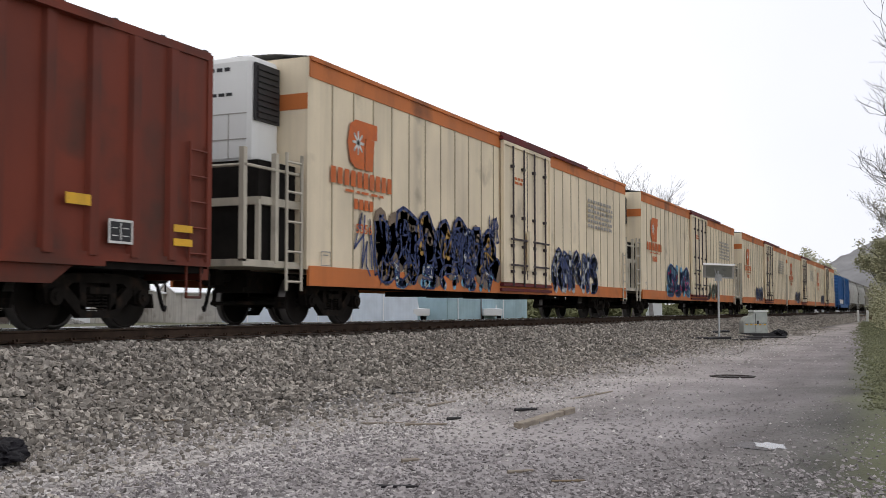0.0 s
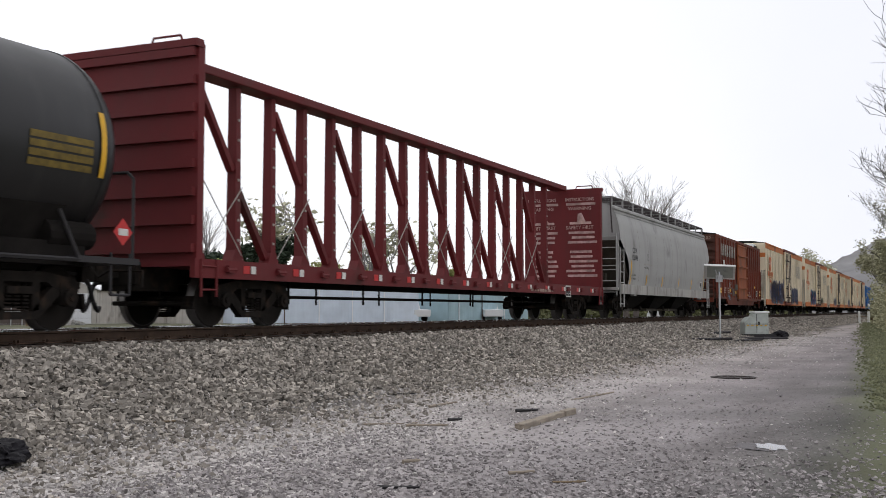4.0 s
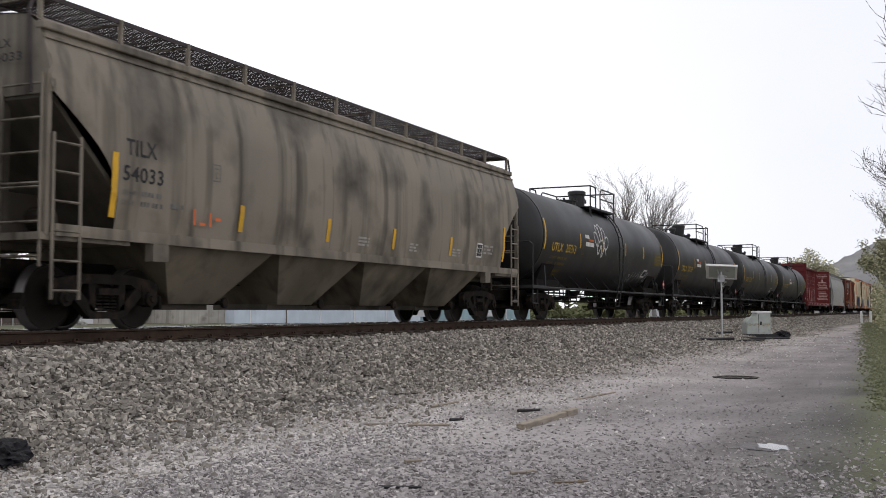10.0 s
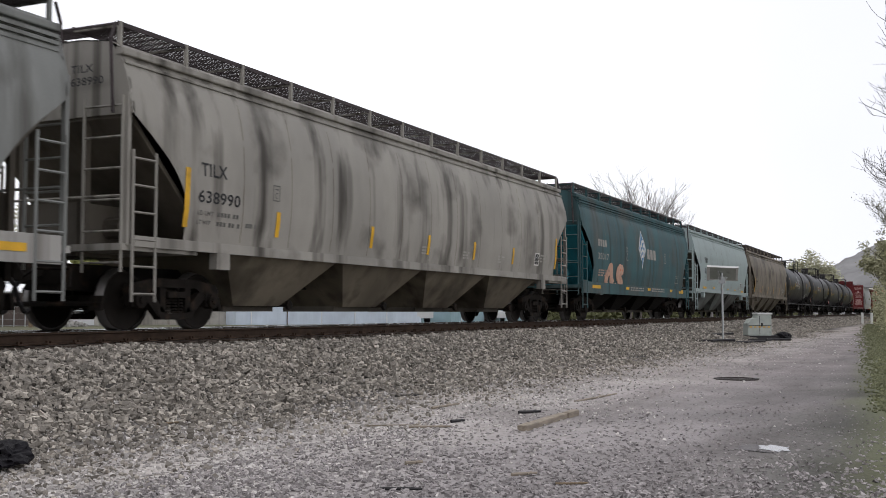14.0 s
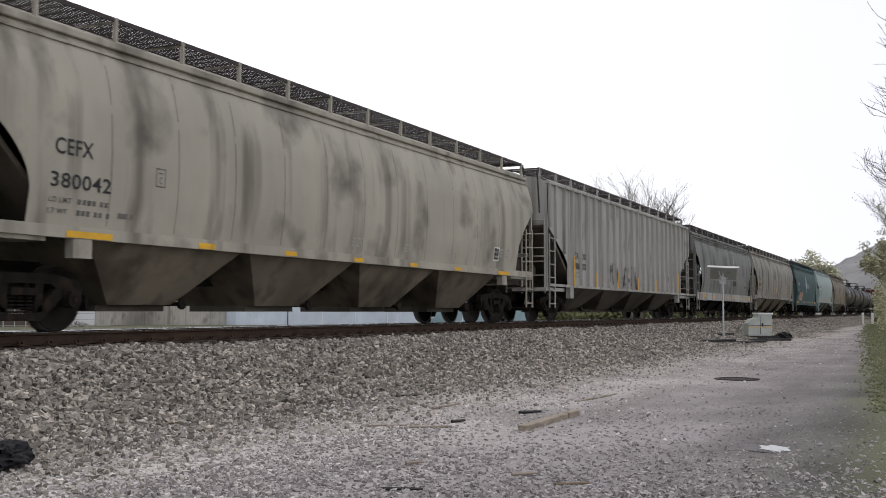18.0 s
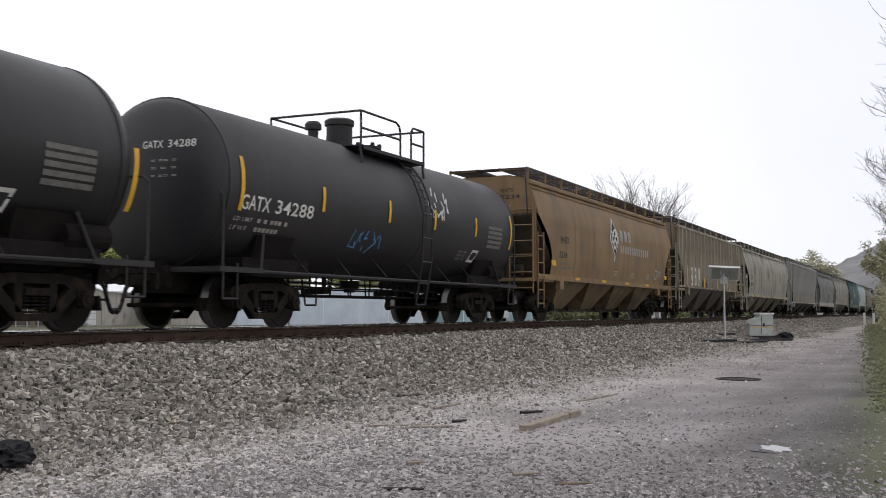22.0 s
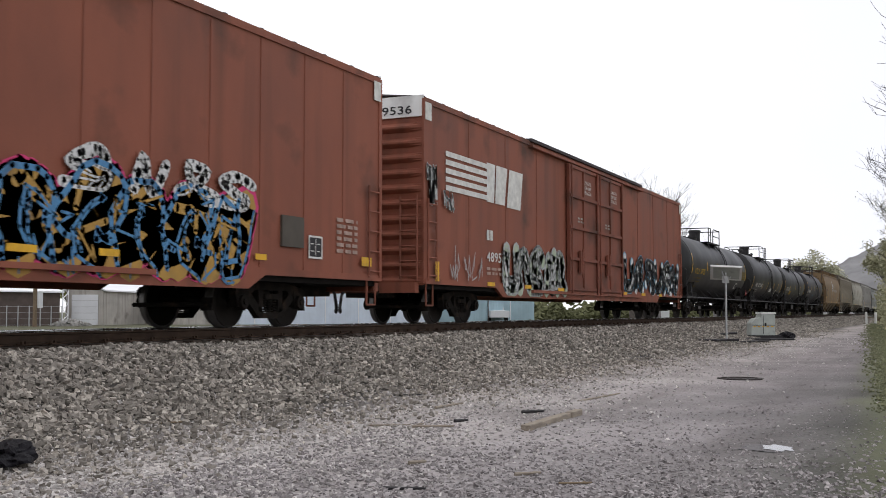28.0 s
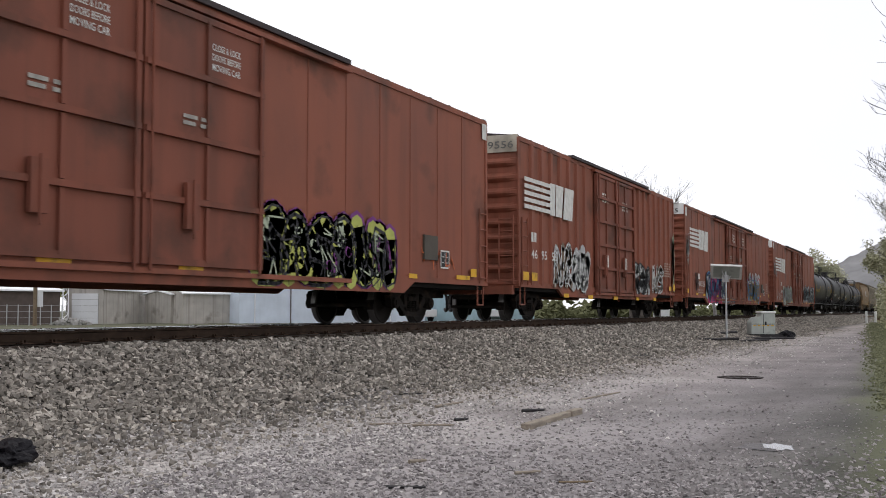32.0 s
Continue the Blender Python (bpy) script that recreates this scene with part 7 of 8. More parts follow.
def rust_boxcar():
    car, side = boxcar("weathered red-brown outside-post boxcar with an orange-brown door", 15.7, 4.34, "weathered_red", "ribs", 0.97, 0.62, door=[(-1.5, 1.8)], truck_in=2.0, ends=7, end_mat="sooty_red")
    end_lettering("550555", car, -7.99, -0.55, 4.12, 0.13, "stencil_faded", 0.8)
    for turn in (0, 180):
        sliding_door(car, -1.48, 1.76, -1.6, 0.98, 4.16, "door_orange", 4, 0, rods=False, label="orange-brown sliding door").matrix_basis = pose(0, 0, 0, 0, 0, turn)
    door_rails(car, -1.6, 5.4, -1.58, 0.92, 4.25, "weathered_red")
    s2 = flat_side(-1.665)
    mark_bars(car, -6.7, 3.28, 4.55, 0.64, 8, "stencil_grey", s2, fill=0.5)
    mark_bars(car, -6.26, 2.78, 0.62, 0.28, 3, "stencil_white", s2)
    lettering("550", car, -6.28, 2.31, 0.27, "stencil_white", s2, 0.76)
    lettering("555", car, -5.38, 2.31, 0.27, "stencil_white", s2, 0.76)
    data_panel(car, s2, -4.2, 2.45, 0.32, 0.36)
    for r in ((-7.23, -6.75, 1.40, 1.53), (-7.23, -6.75, 1.25, 1.37), (-4.31, -3.88, 1.36, 1.5), (-2.54, -2.04, 1.27, 1.4), (4.68, 5.15, 1.68, 1.83), (1.87, 2.29, 1.2, 1.33), (6.9, 7.35, 1.24, 1.35), (6.9, 7.35, 1.45, 1.56)):
        painted("reflector_strip", car, "safety_yellow", s2, [r], "yellow reflective strip")
    small_print(car, -6.1, 1.5, 0.7, 3, 0.07, "stencil_faded", s2, 1)
    small_print(car, -4.9, 1.5, 0.5, 3, 0.07, "stencil_faded", s2, 2)
    data_panel(car, s2, 5.5, 1.2, 0.5, 0.34)
    scrawl(car, s2, -4.8, -3.8, 0.85, 1.3, 4, "spray_sky", 5, 0.035)
    scrawl(car, s2, -4.4, -3.5, 1.4, 2.0, 3, "spray_silver", 6, 0.03)
    scrawl(car, s2, 2.2, 3.4, 1.1, 1.5, 4, "spray_silver", 7, 0.025)
    painted("dark_patch", car, "slope_dirt", s2, [(-2.6, -1.6, 1.5, 1.8), (-3.35, -2.75, 1.12, 1.55)], "dull grey repaint patches")
    return car


def grey_hopper():
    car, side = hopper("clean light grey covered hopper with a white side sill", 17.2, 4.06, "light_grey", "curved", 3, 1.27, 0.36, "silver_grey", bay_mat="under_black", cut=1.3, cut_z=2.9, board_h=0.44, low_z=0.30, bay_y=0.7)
    lettering("CSYX", car, -6.9, 2.5, 0.21, "stencil_black", side, 0.68)
    lettering("12698", car, -6.96, 2.22, 0.21, "stencil_black", side, 0.78)
    for x in (-7.15, -4.65, -1.88, 1.32, 4.1, 7.05):
        painted("reflective_stripe", car, "safety_yellow", side, [(x, x + 0.12, 1.3, 2.2 if abs(x) > 6 else 1.73)], "upright ochre reflective stripe", rows=6, off=0.01)
    data_panel(car, side, -4.6, 2.3, 0.22, 0.26, "stencil_dim")
    load_lines(car, -7.0, 1.62, 0.7, 0.065, "stencil_dim", side, 3)
    end_lettering("CSYX", car, -8.635, -0.1, 3.55, 0.10, "stencil_dim", 0.5)
    end_lettering("12698", car, -8.635, -0.1, 3.38, 0.10, "stencil_dim", 0.55)
    scrawl(car, side, -5.2, -4.3, 1.95, 2.05, 5, "stencil_dim", 61, 0.03, "dark scuff marks")
    small_print(car, -5.2, 2.1, 1.6, 1, 0.05, "stencil_grey", side, 4)
    data_panel(car, side, 6.2, 1.4, 0.4, 0.3)
    small_print(car, 5.6, 1.75, 0.6, 3, 0.05, "stencil_grey", side, 14)
    return car


def yellow_marked_tank(number, label, shape=False, tags=0, mirror=1):
    car, side = tank_car(label, 16.6, 18.25, (-7.52, -4.05, -1.45, 1.55, 4.25, 7.45), mirror=mirror)
    lettering("UTLX", car, -6.75, 2.11, 0.26, "stencil_yellow", side, 1.03)
    lettering(number, car, -5.42, 2.12, 0.26, "stencil_yellow", side, 0.99)
    load_lines(car, -6.75, 1.88, 1.7, 0.08, "stencil_dull_yellow", side, 9)
    small_print(car, -6.75, 1.5, 1.7, 2, 0.07, "stencil_dull_yellow", side, 9)
    head_lettering("UTLX", car, 8.3, 0.72, 1.53, 2.56, 0.55, 3.2, 0.15, "stencil_dull_yellow", 0.5)
    head_lettering(number, car, 8.3, 0.72, 1.53, 2.56, -0.05, 3.2, 0.15, "stencil_dull_yellow", 0.6)
    data_panel(car, side, -3.8, 2.12, 0.24, 0.3, "stencil_dull_yellow")
    for k in range(4):
        painted("placard_panel", car, "stencil_dull_yellow", side, [(6.15, 7.3, 2.16 + 0.12 * k, 2.25 + 0.12 * k)])
    bm = bmesh.new()
    patch(bm, side, 4.85, 5.4, 1.62, 1.92, shear=0.25)
    patch(bm, side, 4.93, 5.32, 1.68, 1.86, off=0.012, mi=1, shear=0.25)
    part("data_panel", bm, ["stencil_white", "stencil_black"], car)
    pl = bmesh.new()
    pl.faces.new([pl.verts.new((8.0 + a, -1.46, 1.4 + c)) for a, c in ((0, -0.2), (0.2, 0), (0, 0.2), (-0.2, 0))])
    pl.faces.new([pl.verts.new((8.0 + a, -1.466, 1.4 + c)) for a, c in ((-0.1, -0.05), (0.1, -0.05), (0.1, 0.05), (-0.1, 0.05))]).material_index = 1
    part("hazard_placard", pl, ["reflector_red", "stencil_white"], car, "red diamond hazard placard")
    if shape:
        painted("emblem", car, "stencil_white", side, [(-3.45, -3.0, 2.68, 2.8), (-3.4, -2.5, 2.42, 2.56)], "white and orange company emblem")
        painted("emblem", car, "stencil_orange", side, [(-3.1, -2.5, 2.6, 2.67)])
    if tags:
        scrawl(car, side, 0.2, 2.8, 1.5, 2.5, 9, "stencil_dim", tags + 3, 0.03)
        scrawl(car, side, 3.0, 6.0, 1.4, 1.85, 11, "spray_silver", tags + 4, 0.02)
    return car


def lobed_doodle(car, side, x, z, r):
    """White outlines of rounded lobes that fan out over two looped strokes."""
    bm = bmesh.new()
    for k, (dx, dz, w, h, lean) in enumerate(((-0.80, 0.05, 0.30, 0.34, 0.4), (-0.42, 0.34, 0.26, 0.40, 0.2), (0.02, 0.42, 0.26, 0.40, 0.0), (0.44, 0.30, 0.26, 0.38, -0.2), (0.82, -0.05, 0.30, 0.32, -0.4))):
        pts = []
        for i in range(25):
            a = 2 * math.pi * i / 24
            u, v = w * math.cos(a), h * math.sin(a)
            pts.append((x + r * (dx + u - lean * v), z + r * (dz + v)))
        stroke(bm, side, pts, 0.045, 0.012 + 0.0006 * k, 0)
    stroke(bm, side, curve_through([(x - 0.8 * r, z - 0.1 * r), (x - 0.5 * r, z - 0.65 * r), (x - 0.1 * r, z - 0.2 * r), (x + 0.1 * r, z - 0.75 * r), (x + 0.5 * r, z - 0.3 * r), (x + 0.85 * r, z - 0.6 * r)]), 0.06, 0.0155, 0)
    tagged(part("graffiti", bm, "spray_white", car, "white outline doodle of rounded lobes"), kind="stuff")


def curved_hopper(label, length, eave, color, code, number, x, zm, zd, wm, wd, lh=0.22, stripes=(), sill_strips=(), bays=4, sill=None, box_x=2.0, panel_x=2.6, **kw):
    """x, zm, zd: left end and feet of the reporting mark and the number; wm, wd: their widths."""
    car, side = hopper(label, length, eave, color, "curved", bays, sill_mat=sill, **kw)
    h = length / 2
    lettering(code, car, x, zm, lh, "stencil_black", side, wm)
    lettering(number, car, x - 0.05, zd, lh * 0.92, "stencil_black", side, wd)
    load_lines(car, x - 0.05, zd - 0.2, wd, 0.07, "stencil_dim", side, 5)
    data_panel(car, side, x + box_x, zd + 0.2, 0.22, 0.28, "stencil_dim")
    small_print(car, x + wd + 0.15, zd - 0.32, 0.3, 1, 0.07, "stencil_dim", side, 7)
    for k in range(3):
        small_print(car, -0.4 + 2.3 * k, 1.72, 0.45, 3, 0.04, "stencil_grey", side, 70 + k)
    for k, sx in enumerate(stripes):
        tall = k in (0, len(stripes) - 1)
        painted("reflective_stripe", car, "safety_yellow", side, [(sx, sx + 0.12, 1.58, 2.5 if tall else 2.02)], "upright yellow reflective stripe", rows=8, off=0.012)
    for a, b, z0, z1 in sill_strips:
        painted("reflector_strip", car, "safety_yellow", flat_side(-1.562), [(a, b, z0, z1)], "yellow reflective strip")
    data_panel(car, side, h - panel_x - 0.4, 1.62, 0.36, 0.36)
    small_print(car, h - panel_x + 0.05, 1.9, 0.6, 3, 0.05, "stencil_grey", side, 6)
    # marks on the rear end
    end_lettering(code, car, -h - 0.03, -0.42, eave - 0.24, 0.12, "stencil_black", 0.42)
    end_lettering(number, car, -h - 0.03, -0.42, eave - 0.43, 0.12, "stencil_black", 0.62)
    return car, side


def diamond(car, side, x, z, w, h, rim, field, knot, y_off=0.01):
    """Tall kite-shaped emblem with a looped knot in the middle."""
    def kite(bm, k, off, mi):
        pts = [(0, -1.25), (0.22, -0.75), (1, 0), (0.75, 0.32), (0, 1.15), (-0.75, 0.32), (-1, 0), (-0.22, -0.75)]
        bm.faces.new([bm.verts.new((x + a * w / 2 * k, side(z + c * h / 2 * k) - off, z + c * h / 2 * k)) for a, c in pts]).material_index = mi
    bm = bmesh.new()
    kite(bm, 1.0, y_off, 0), kite(bm, 0.86, y_off + 0.004, 1)
    for a, c in ((0, 0.26), (0.34, 0), (0, -0.26), (-0.34, 0)):
        cx, cz = x + a * w / 2, z + c * h / 2
        bm.faces.new([bm.verts.new((cx + 0.17 * w * math.cos(t), side(cz) - y_off - 0.008, cz + 0.17 * w * math.sin(t))) for t in (-math.pi * k / 5 for k in range(10))]).material_index = 2
    for a, c in ((0, 0.26), (0.34, 0), (0, -0.26), (-0.34, 0), (0, 0)):
        cx, cz = x + a * w / 2, z + c * h / 2
        bm.faces.new([bm.verts.new((cx + 0.075 * w * math.cos(t), side(cz) - y_off - 0.012, cz + 0.075 * w * math.sin(t))) for t in (-math.pi * k / 4 for k in range(8))]).material_index = 1
    part("emblem", bm, [rim, field, knot], car, "kite-shaped company emblem with a looped knot")


def teal_hopper():
    car, side = hopper("grimy teal covered hopper with soot-streaked sides", 16.5, 4.08, "teal", "curved", 4, 1.30, 0.38, "teal", bay_mat="under_black", slope="teal_bright", frame_mat="teal", board_h=0.42, low_z=0.30, bay_y=0.7)
    for s in (-1, 1):
        for k in range(4):
            slab("roof_bead", "teal", car, -8.2, 8.2, s * 1.40 - 0.04, s * 1.40 + 0.04, 3.72 + 0.09 * k, 3.77 + 0.09 * k)
    diamond(car, side, -0.5, 2.75, 1.15, 1.3, "stencil_white", "spray_blue", "stencil_white")
    mark_bars(car, 0.25, 2.39, 1.55, 0.40, 3, "stencil_grey", side)
    mark_bars(car, -6.54, 2.54, 1.1, 0.24, 4, "stencil_grey", side)
    lettering("35017", car, -6.57, 2.10, 0.22, "stencil_grey", side, 1.32)
    sd = flat_side(-1.562)
    for r in ((-7.15, -6.2, 1.09, 1.2), (-2.86, -2.42, 1.12, 1.22), (0.41, 0.89, 1.14, 1.25), (4.33, 4.78, 1.15, 1.26), (6.1, 6.5, 1.12, 1.22), (6.55, 6.95, 1.12, 1.27)):
        painted("reflector_strip", car, "safety_yellow", sd, [r], "yellow reflective strip")
    small_print(car, -6.4, 1.7, 1.4, 3, 0.05, "stencil_faded", side, 4)
    small_print(car, -2.2, 1.18, 2.0, 2, 0.05, "stencil_grey", sd, 5)
    small_print(car, 1.1, 1.2, 2.2, 2, 0.05, "stencil_grey", sd, 15)
    data_panel(car, side, 5.35, 1.54, 0.6, 0.32, "stencil_grey")
    data_panel(car, side, 3.2, 2.33, 0.28, 0.42, "stencil_grey")
    data_panel(car, side, -2.92, 2.2, 0.26, 0.48, "stencil_grey")
    graffiti(car, side, -5.5, -3.2, 0.98, 2.05, 2, "spray_peach", "spray_peach", None, 14, "spray_orange", 1.0)
    return car


def leaf_hopper():
    car, side = hopper("soot-stained grey covered hopper with a leaf emblem", 16.8, 4.06, "stained_grey", "curved", 4, 1.28, 0.38, "silver_grey", bay_mat="under_black", board_h=0.42, low_z=0.30, bay_y=0.7)
    for s in (-1, 1):
        for k in range(3):
            slab("roof_bead", "stained_grey", car, -8.3, 8.3, s * 1.41 - 0.04, s * 1.41 + 0.04, 3.74 + 0.09 * k, 3.79 + 0.09 * k)
    bm = bmesh.new()
    x, z = 2.0, 2.82

    def poly(pts, off, mi):
        bm.faces.new([bm.verts.new((x + a, side(z + c) - off, z + c)) for a, c in pts]).material_index = mi
    poly([(0, 0.75), (-0.62, 0.1), (-0.1, -0.72), (0.62, 0.05)], 0.01, 0)
    poly([(-0.35, -0.5), (-0.48, 0.05), (-0.12, 0.45), (0.05, 0.52), (0.12, 0.05), (-0.05, -0.4)], 0.014, 1)
    part("emblem", bm, ["stencil_black", "stencil_grey"], car, "dark diamond emblem with a pale leaf")
    mark_bars(car, 1.4, 1.76, 1.25, 0.34, 3, "stencil_black", side)
    sd = flat_side(-1.56)
    for a, b in ((-7.0, -6.2), (-4.3, -3.9), (-2.1, -1.7), (-0.2, 0.18), (2.05, 2.45), (4.39, 4.8), (7.0, 7.7)):
        painted("reflector_strip", car, "safety_yellow", sd, [(a, b, 1.04, 1.15)], "yellow reflective strip")
    data_panel(car, side, 5.4, 1.62, 0.58, 0.32, "stencil_white")
    data_panel(car, side, 3.15, 2.25, 0.2, 0.4, "stencil_grey")
    scrawl(car, side, 2.0, 3.6, 1.9, 2.6, 3, "spray_silver", 4)
    return car


def post_hopper(label, length, eave, color, code, number, x, zm, zd, wm, wd, stripes, panel=None, **kw):
    car, side = hopper(label, length, eave, color, "posts", **kw)
    h = length / 2
    sd = flat_side(-1.512)
    out = flat_side(-1.6)
    if panel:
        painted("number_board", car, "stencil_white", flat_side(-1.506), [panel], "whitened number board")
    step = (length - 0.24) / kw["posts"]
    cut_at = (3, 5) if len(number) == 5 else (2, 4, 6)
    for k in range(2):
        lettering(code[2 * k:2 * k + 2], car, x + k * step, zm, 0.2, "stencil_black", flat_side(-1.515), 0.46)
    for k, (i, j) in enumerate(zip((0, *cut_at), cut_at)):
        lettering(number[i:j], car, x + k * step, zd, 0.2, "stencil_black", flat_side(-1.515), 0.25 * (j - i) - 0.06)
    load_lines(car, x, zd - 0.15, wd * 0.8, 0.06, "stencil_dim", sd, 21)
    end_lettering(code, car, -h - 0.03, -0.1, eave - 0.28, 0.15, "stencil_black", 0.6)
    end_lettering(number, car, -h - 0.03, -0.1, eave - 0.5, 0.13, "stencil_dim", 0.7)
    for sx, z0, z1 in stripes:
        painted("reflective_stripe", car, "safety_yellow", out, [(sx - 0.06, sx + 0.06, z0, z1)], "upright ochre reflective stripe")
    data_panel(car, sd, h - 4.2, 1.5, 0.3, 0.36)
    return car, side


def plain_tank(label, shell, pitch, stripes, code, number, x, z, wm, wd, flat=True, dot=(), seed=1, panel_x=-2.2, **kw):
    car, side = tank_car(label, shell, pitch, stripes, flat_heads=flat, jacket_bands=dot, **kw)
    h = shell / 2
    lettering(code, car, x, z, 0.25, "stencil_white", side, wm)
    lettering(number, car, x + wm + 0.18, z, 0.24, "stencil_white", side, wd)
    if code == "SHPX":
        data_panel(car, side, x + wm + wd + 0.25, z - 0.06, 0.24, 0.3, "stencil_white")
    load_lines(car, x - 0.1, z - 0.2, (wm + wd) * 0.72, 0.07, "stencil_grey", side, seed)
    small_print(car, 3.1, 1.75, 0.5, 3, 0.05, "stencil_dim", side, seed + 9)
    for k in range(5):
        painted("placard_panel", car, "stencil_dim", side, [(h + panel_x, h + panel_x + 0.95, 1.95 + 0.12 * k, 2.03 + 0.12 * k)])
    bm = bmesh.new()
    patch(bm, side, h - 3.0, h - 2.6, 1.55, 1.85, shear=0.2)
    patch(bm, side, h - 2.94, h - 2.66, 1.61, 1.79, off=0.012, mi=1, shear=0.2)
    part("data_panel", bm, ["stencil_white", "stencil_black"], car)
    # marks on the rear head
    r, zc, head = kw.get("r", 1.53), kw.get("zc", 2.56), 0.35 if flat else 0.72
    head_lettering(code, car, h, head, r, zc, 0.1, zc + 0.55, 0.13, "stencil_white", 0.42)
    head_lettering(number, car, h, head, r, zc, -0.42, zc + 0.55, 0.13, "stencil_white", 0.52)
    for k in range(3):
        head_lettering("= = =" if k % 2 else "= == =", car, h, head, r, zc, -0.1, zc + 0.3 - 0.13 * k, 0.07, "stencil_grey", 0.5, "stencil")
    return car, side


def high_cube(label, number, seed, logo=None, mark=None, strips=(), seams=1.35):
    """logo: left, foot, length, height; mark: left, feet of mark and number, number's width."""
    length, eave = 26.1, 5.07
    car, side = boxcar(label, length, eave, "brown_red", "smooth", 0.92, 0.66, door=[(-3.15, 3.1)], truck_in=3.3, ends=11, end_top="white_paint", seam_pitch=seams)
    for turn in (0, 180):
        for a, b in ((-3.05, -0.06), (0.0, 3.0)):
            d = sliding_door(car, a, b, -1.6, 0.95, 4.86, "brown_red_door", 3, 1)
            d.matrix_basis = pose(0, 0, 0, 0, 0, turn)
            if not turn:
                small_print(d, a + 0.9, 3.2, 0.7, 2, 0.06, "stencil_grey", flat_side(-1.69), seed + 5)
    door_rails(car, -6.3, 6.0, -1.58, 0.86, 4.95, "brown_red")
    slab("roof_track", "grating", car, -6.3, 6.0, -1.68, -1.5, 5.07, 5.16)
    s2 = flat_side(-1.598)
    if logo:
        striped_logo(car, flat_side(-1.575), *logo)
    if mark:
        x, zm, zd, wd = mark
        mark_bars(car, x, zm, 0.46, 0.26, 2, "stencil_white", s2)
        lettering(number, car, x, zd, 0.25, "stencil_white", s2, wd)
        small_print(car, x, zd - 0.22, 1.3, 2, 0.07, "stencil_faded", s2, seed)
    for k, word in enumerate(("CLOSE & LOCK", "DOORS BEFORE", "MOVING CAR")):
        for x in (-1.45, 1.6):
            lettering(word, car, x, 4.38 - 0.16 * k, 0.11, "stencil_white", flat_side(-1.682), 0.75, "stencil")
    for r in strips:
        painted("reflector_strip", car, "safety_yellow", flat_side(-1.64), [r], "yellow reflective strip")
    for a, b in ((-13.05, -12.72), (12.75, 13.04)):
        painted("corner_patch", car, "stencil_white", flat_side(-1.608), [(a, b, 4.6, 5.0)])
    if logo:
        end_lettering(number, car, -13.105, -0.15, 4.74, 0.19, "stencil_black", 1.15)
        for k in range(2):
            slab("letter_bar", "stencil_black", car, -13.112, -13.1, 0.22 - 0.2 * k, 0.36 - 0.2 * k, 4.74, 4.93)
    data_panel(car, s2, 10.3, 1.25, 0.48, 0.42)
    slab("card_board", "slope_dirt", car, 9.4, 10.1, -1.63, -1.575, 1.42, 1.97, label="dark routing card board")
    if logo:
        small_print(car, 11.3, 2.0, 0.8, 6, 0.07, "stencil_faded", s2, seed + 3)
    else:
        scrawl(car, s2, 9.3, 11.2, 1.2, 1.7, 5, "spray_orange", seed + 4, 0.03)
    return car, flat_side(-1.634)


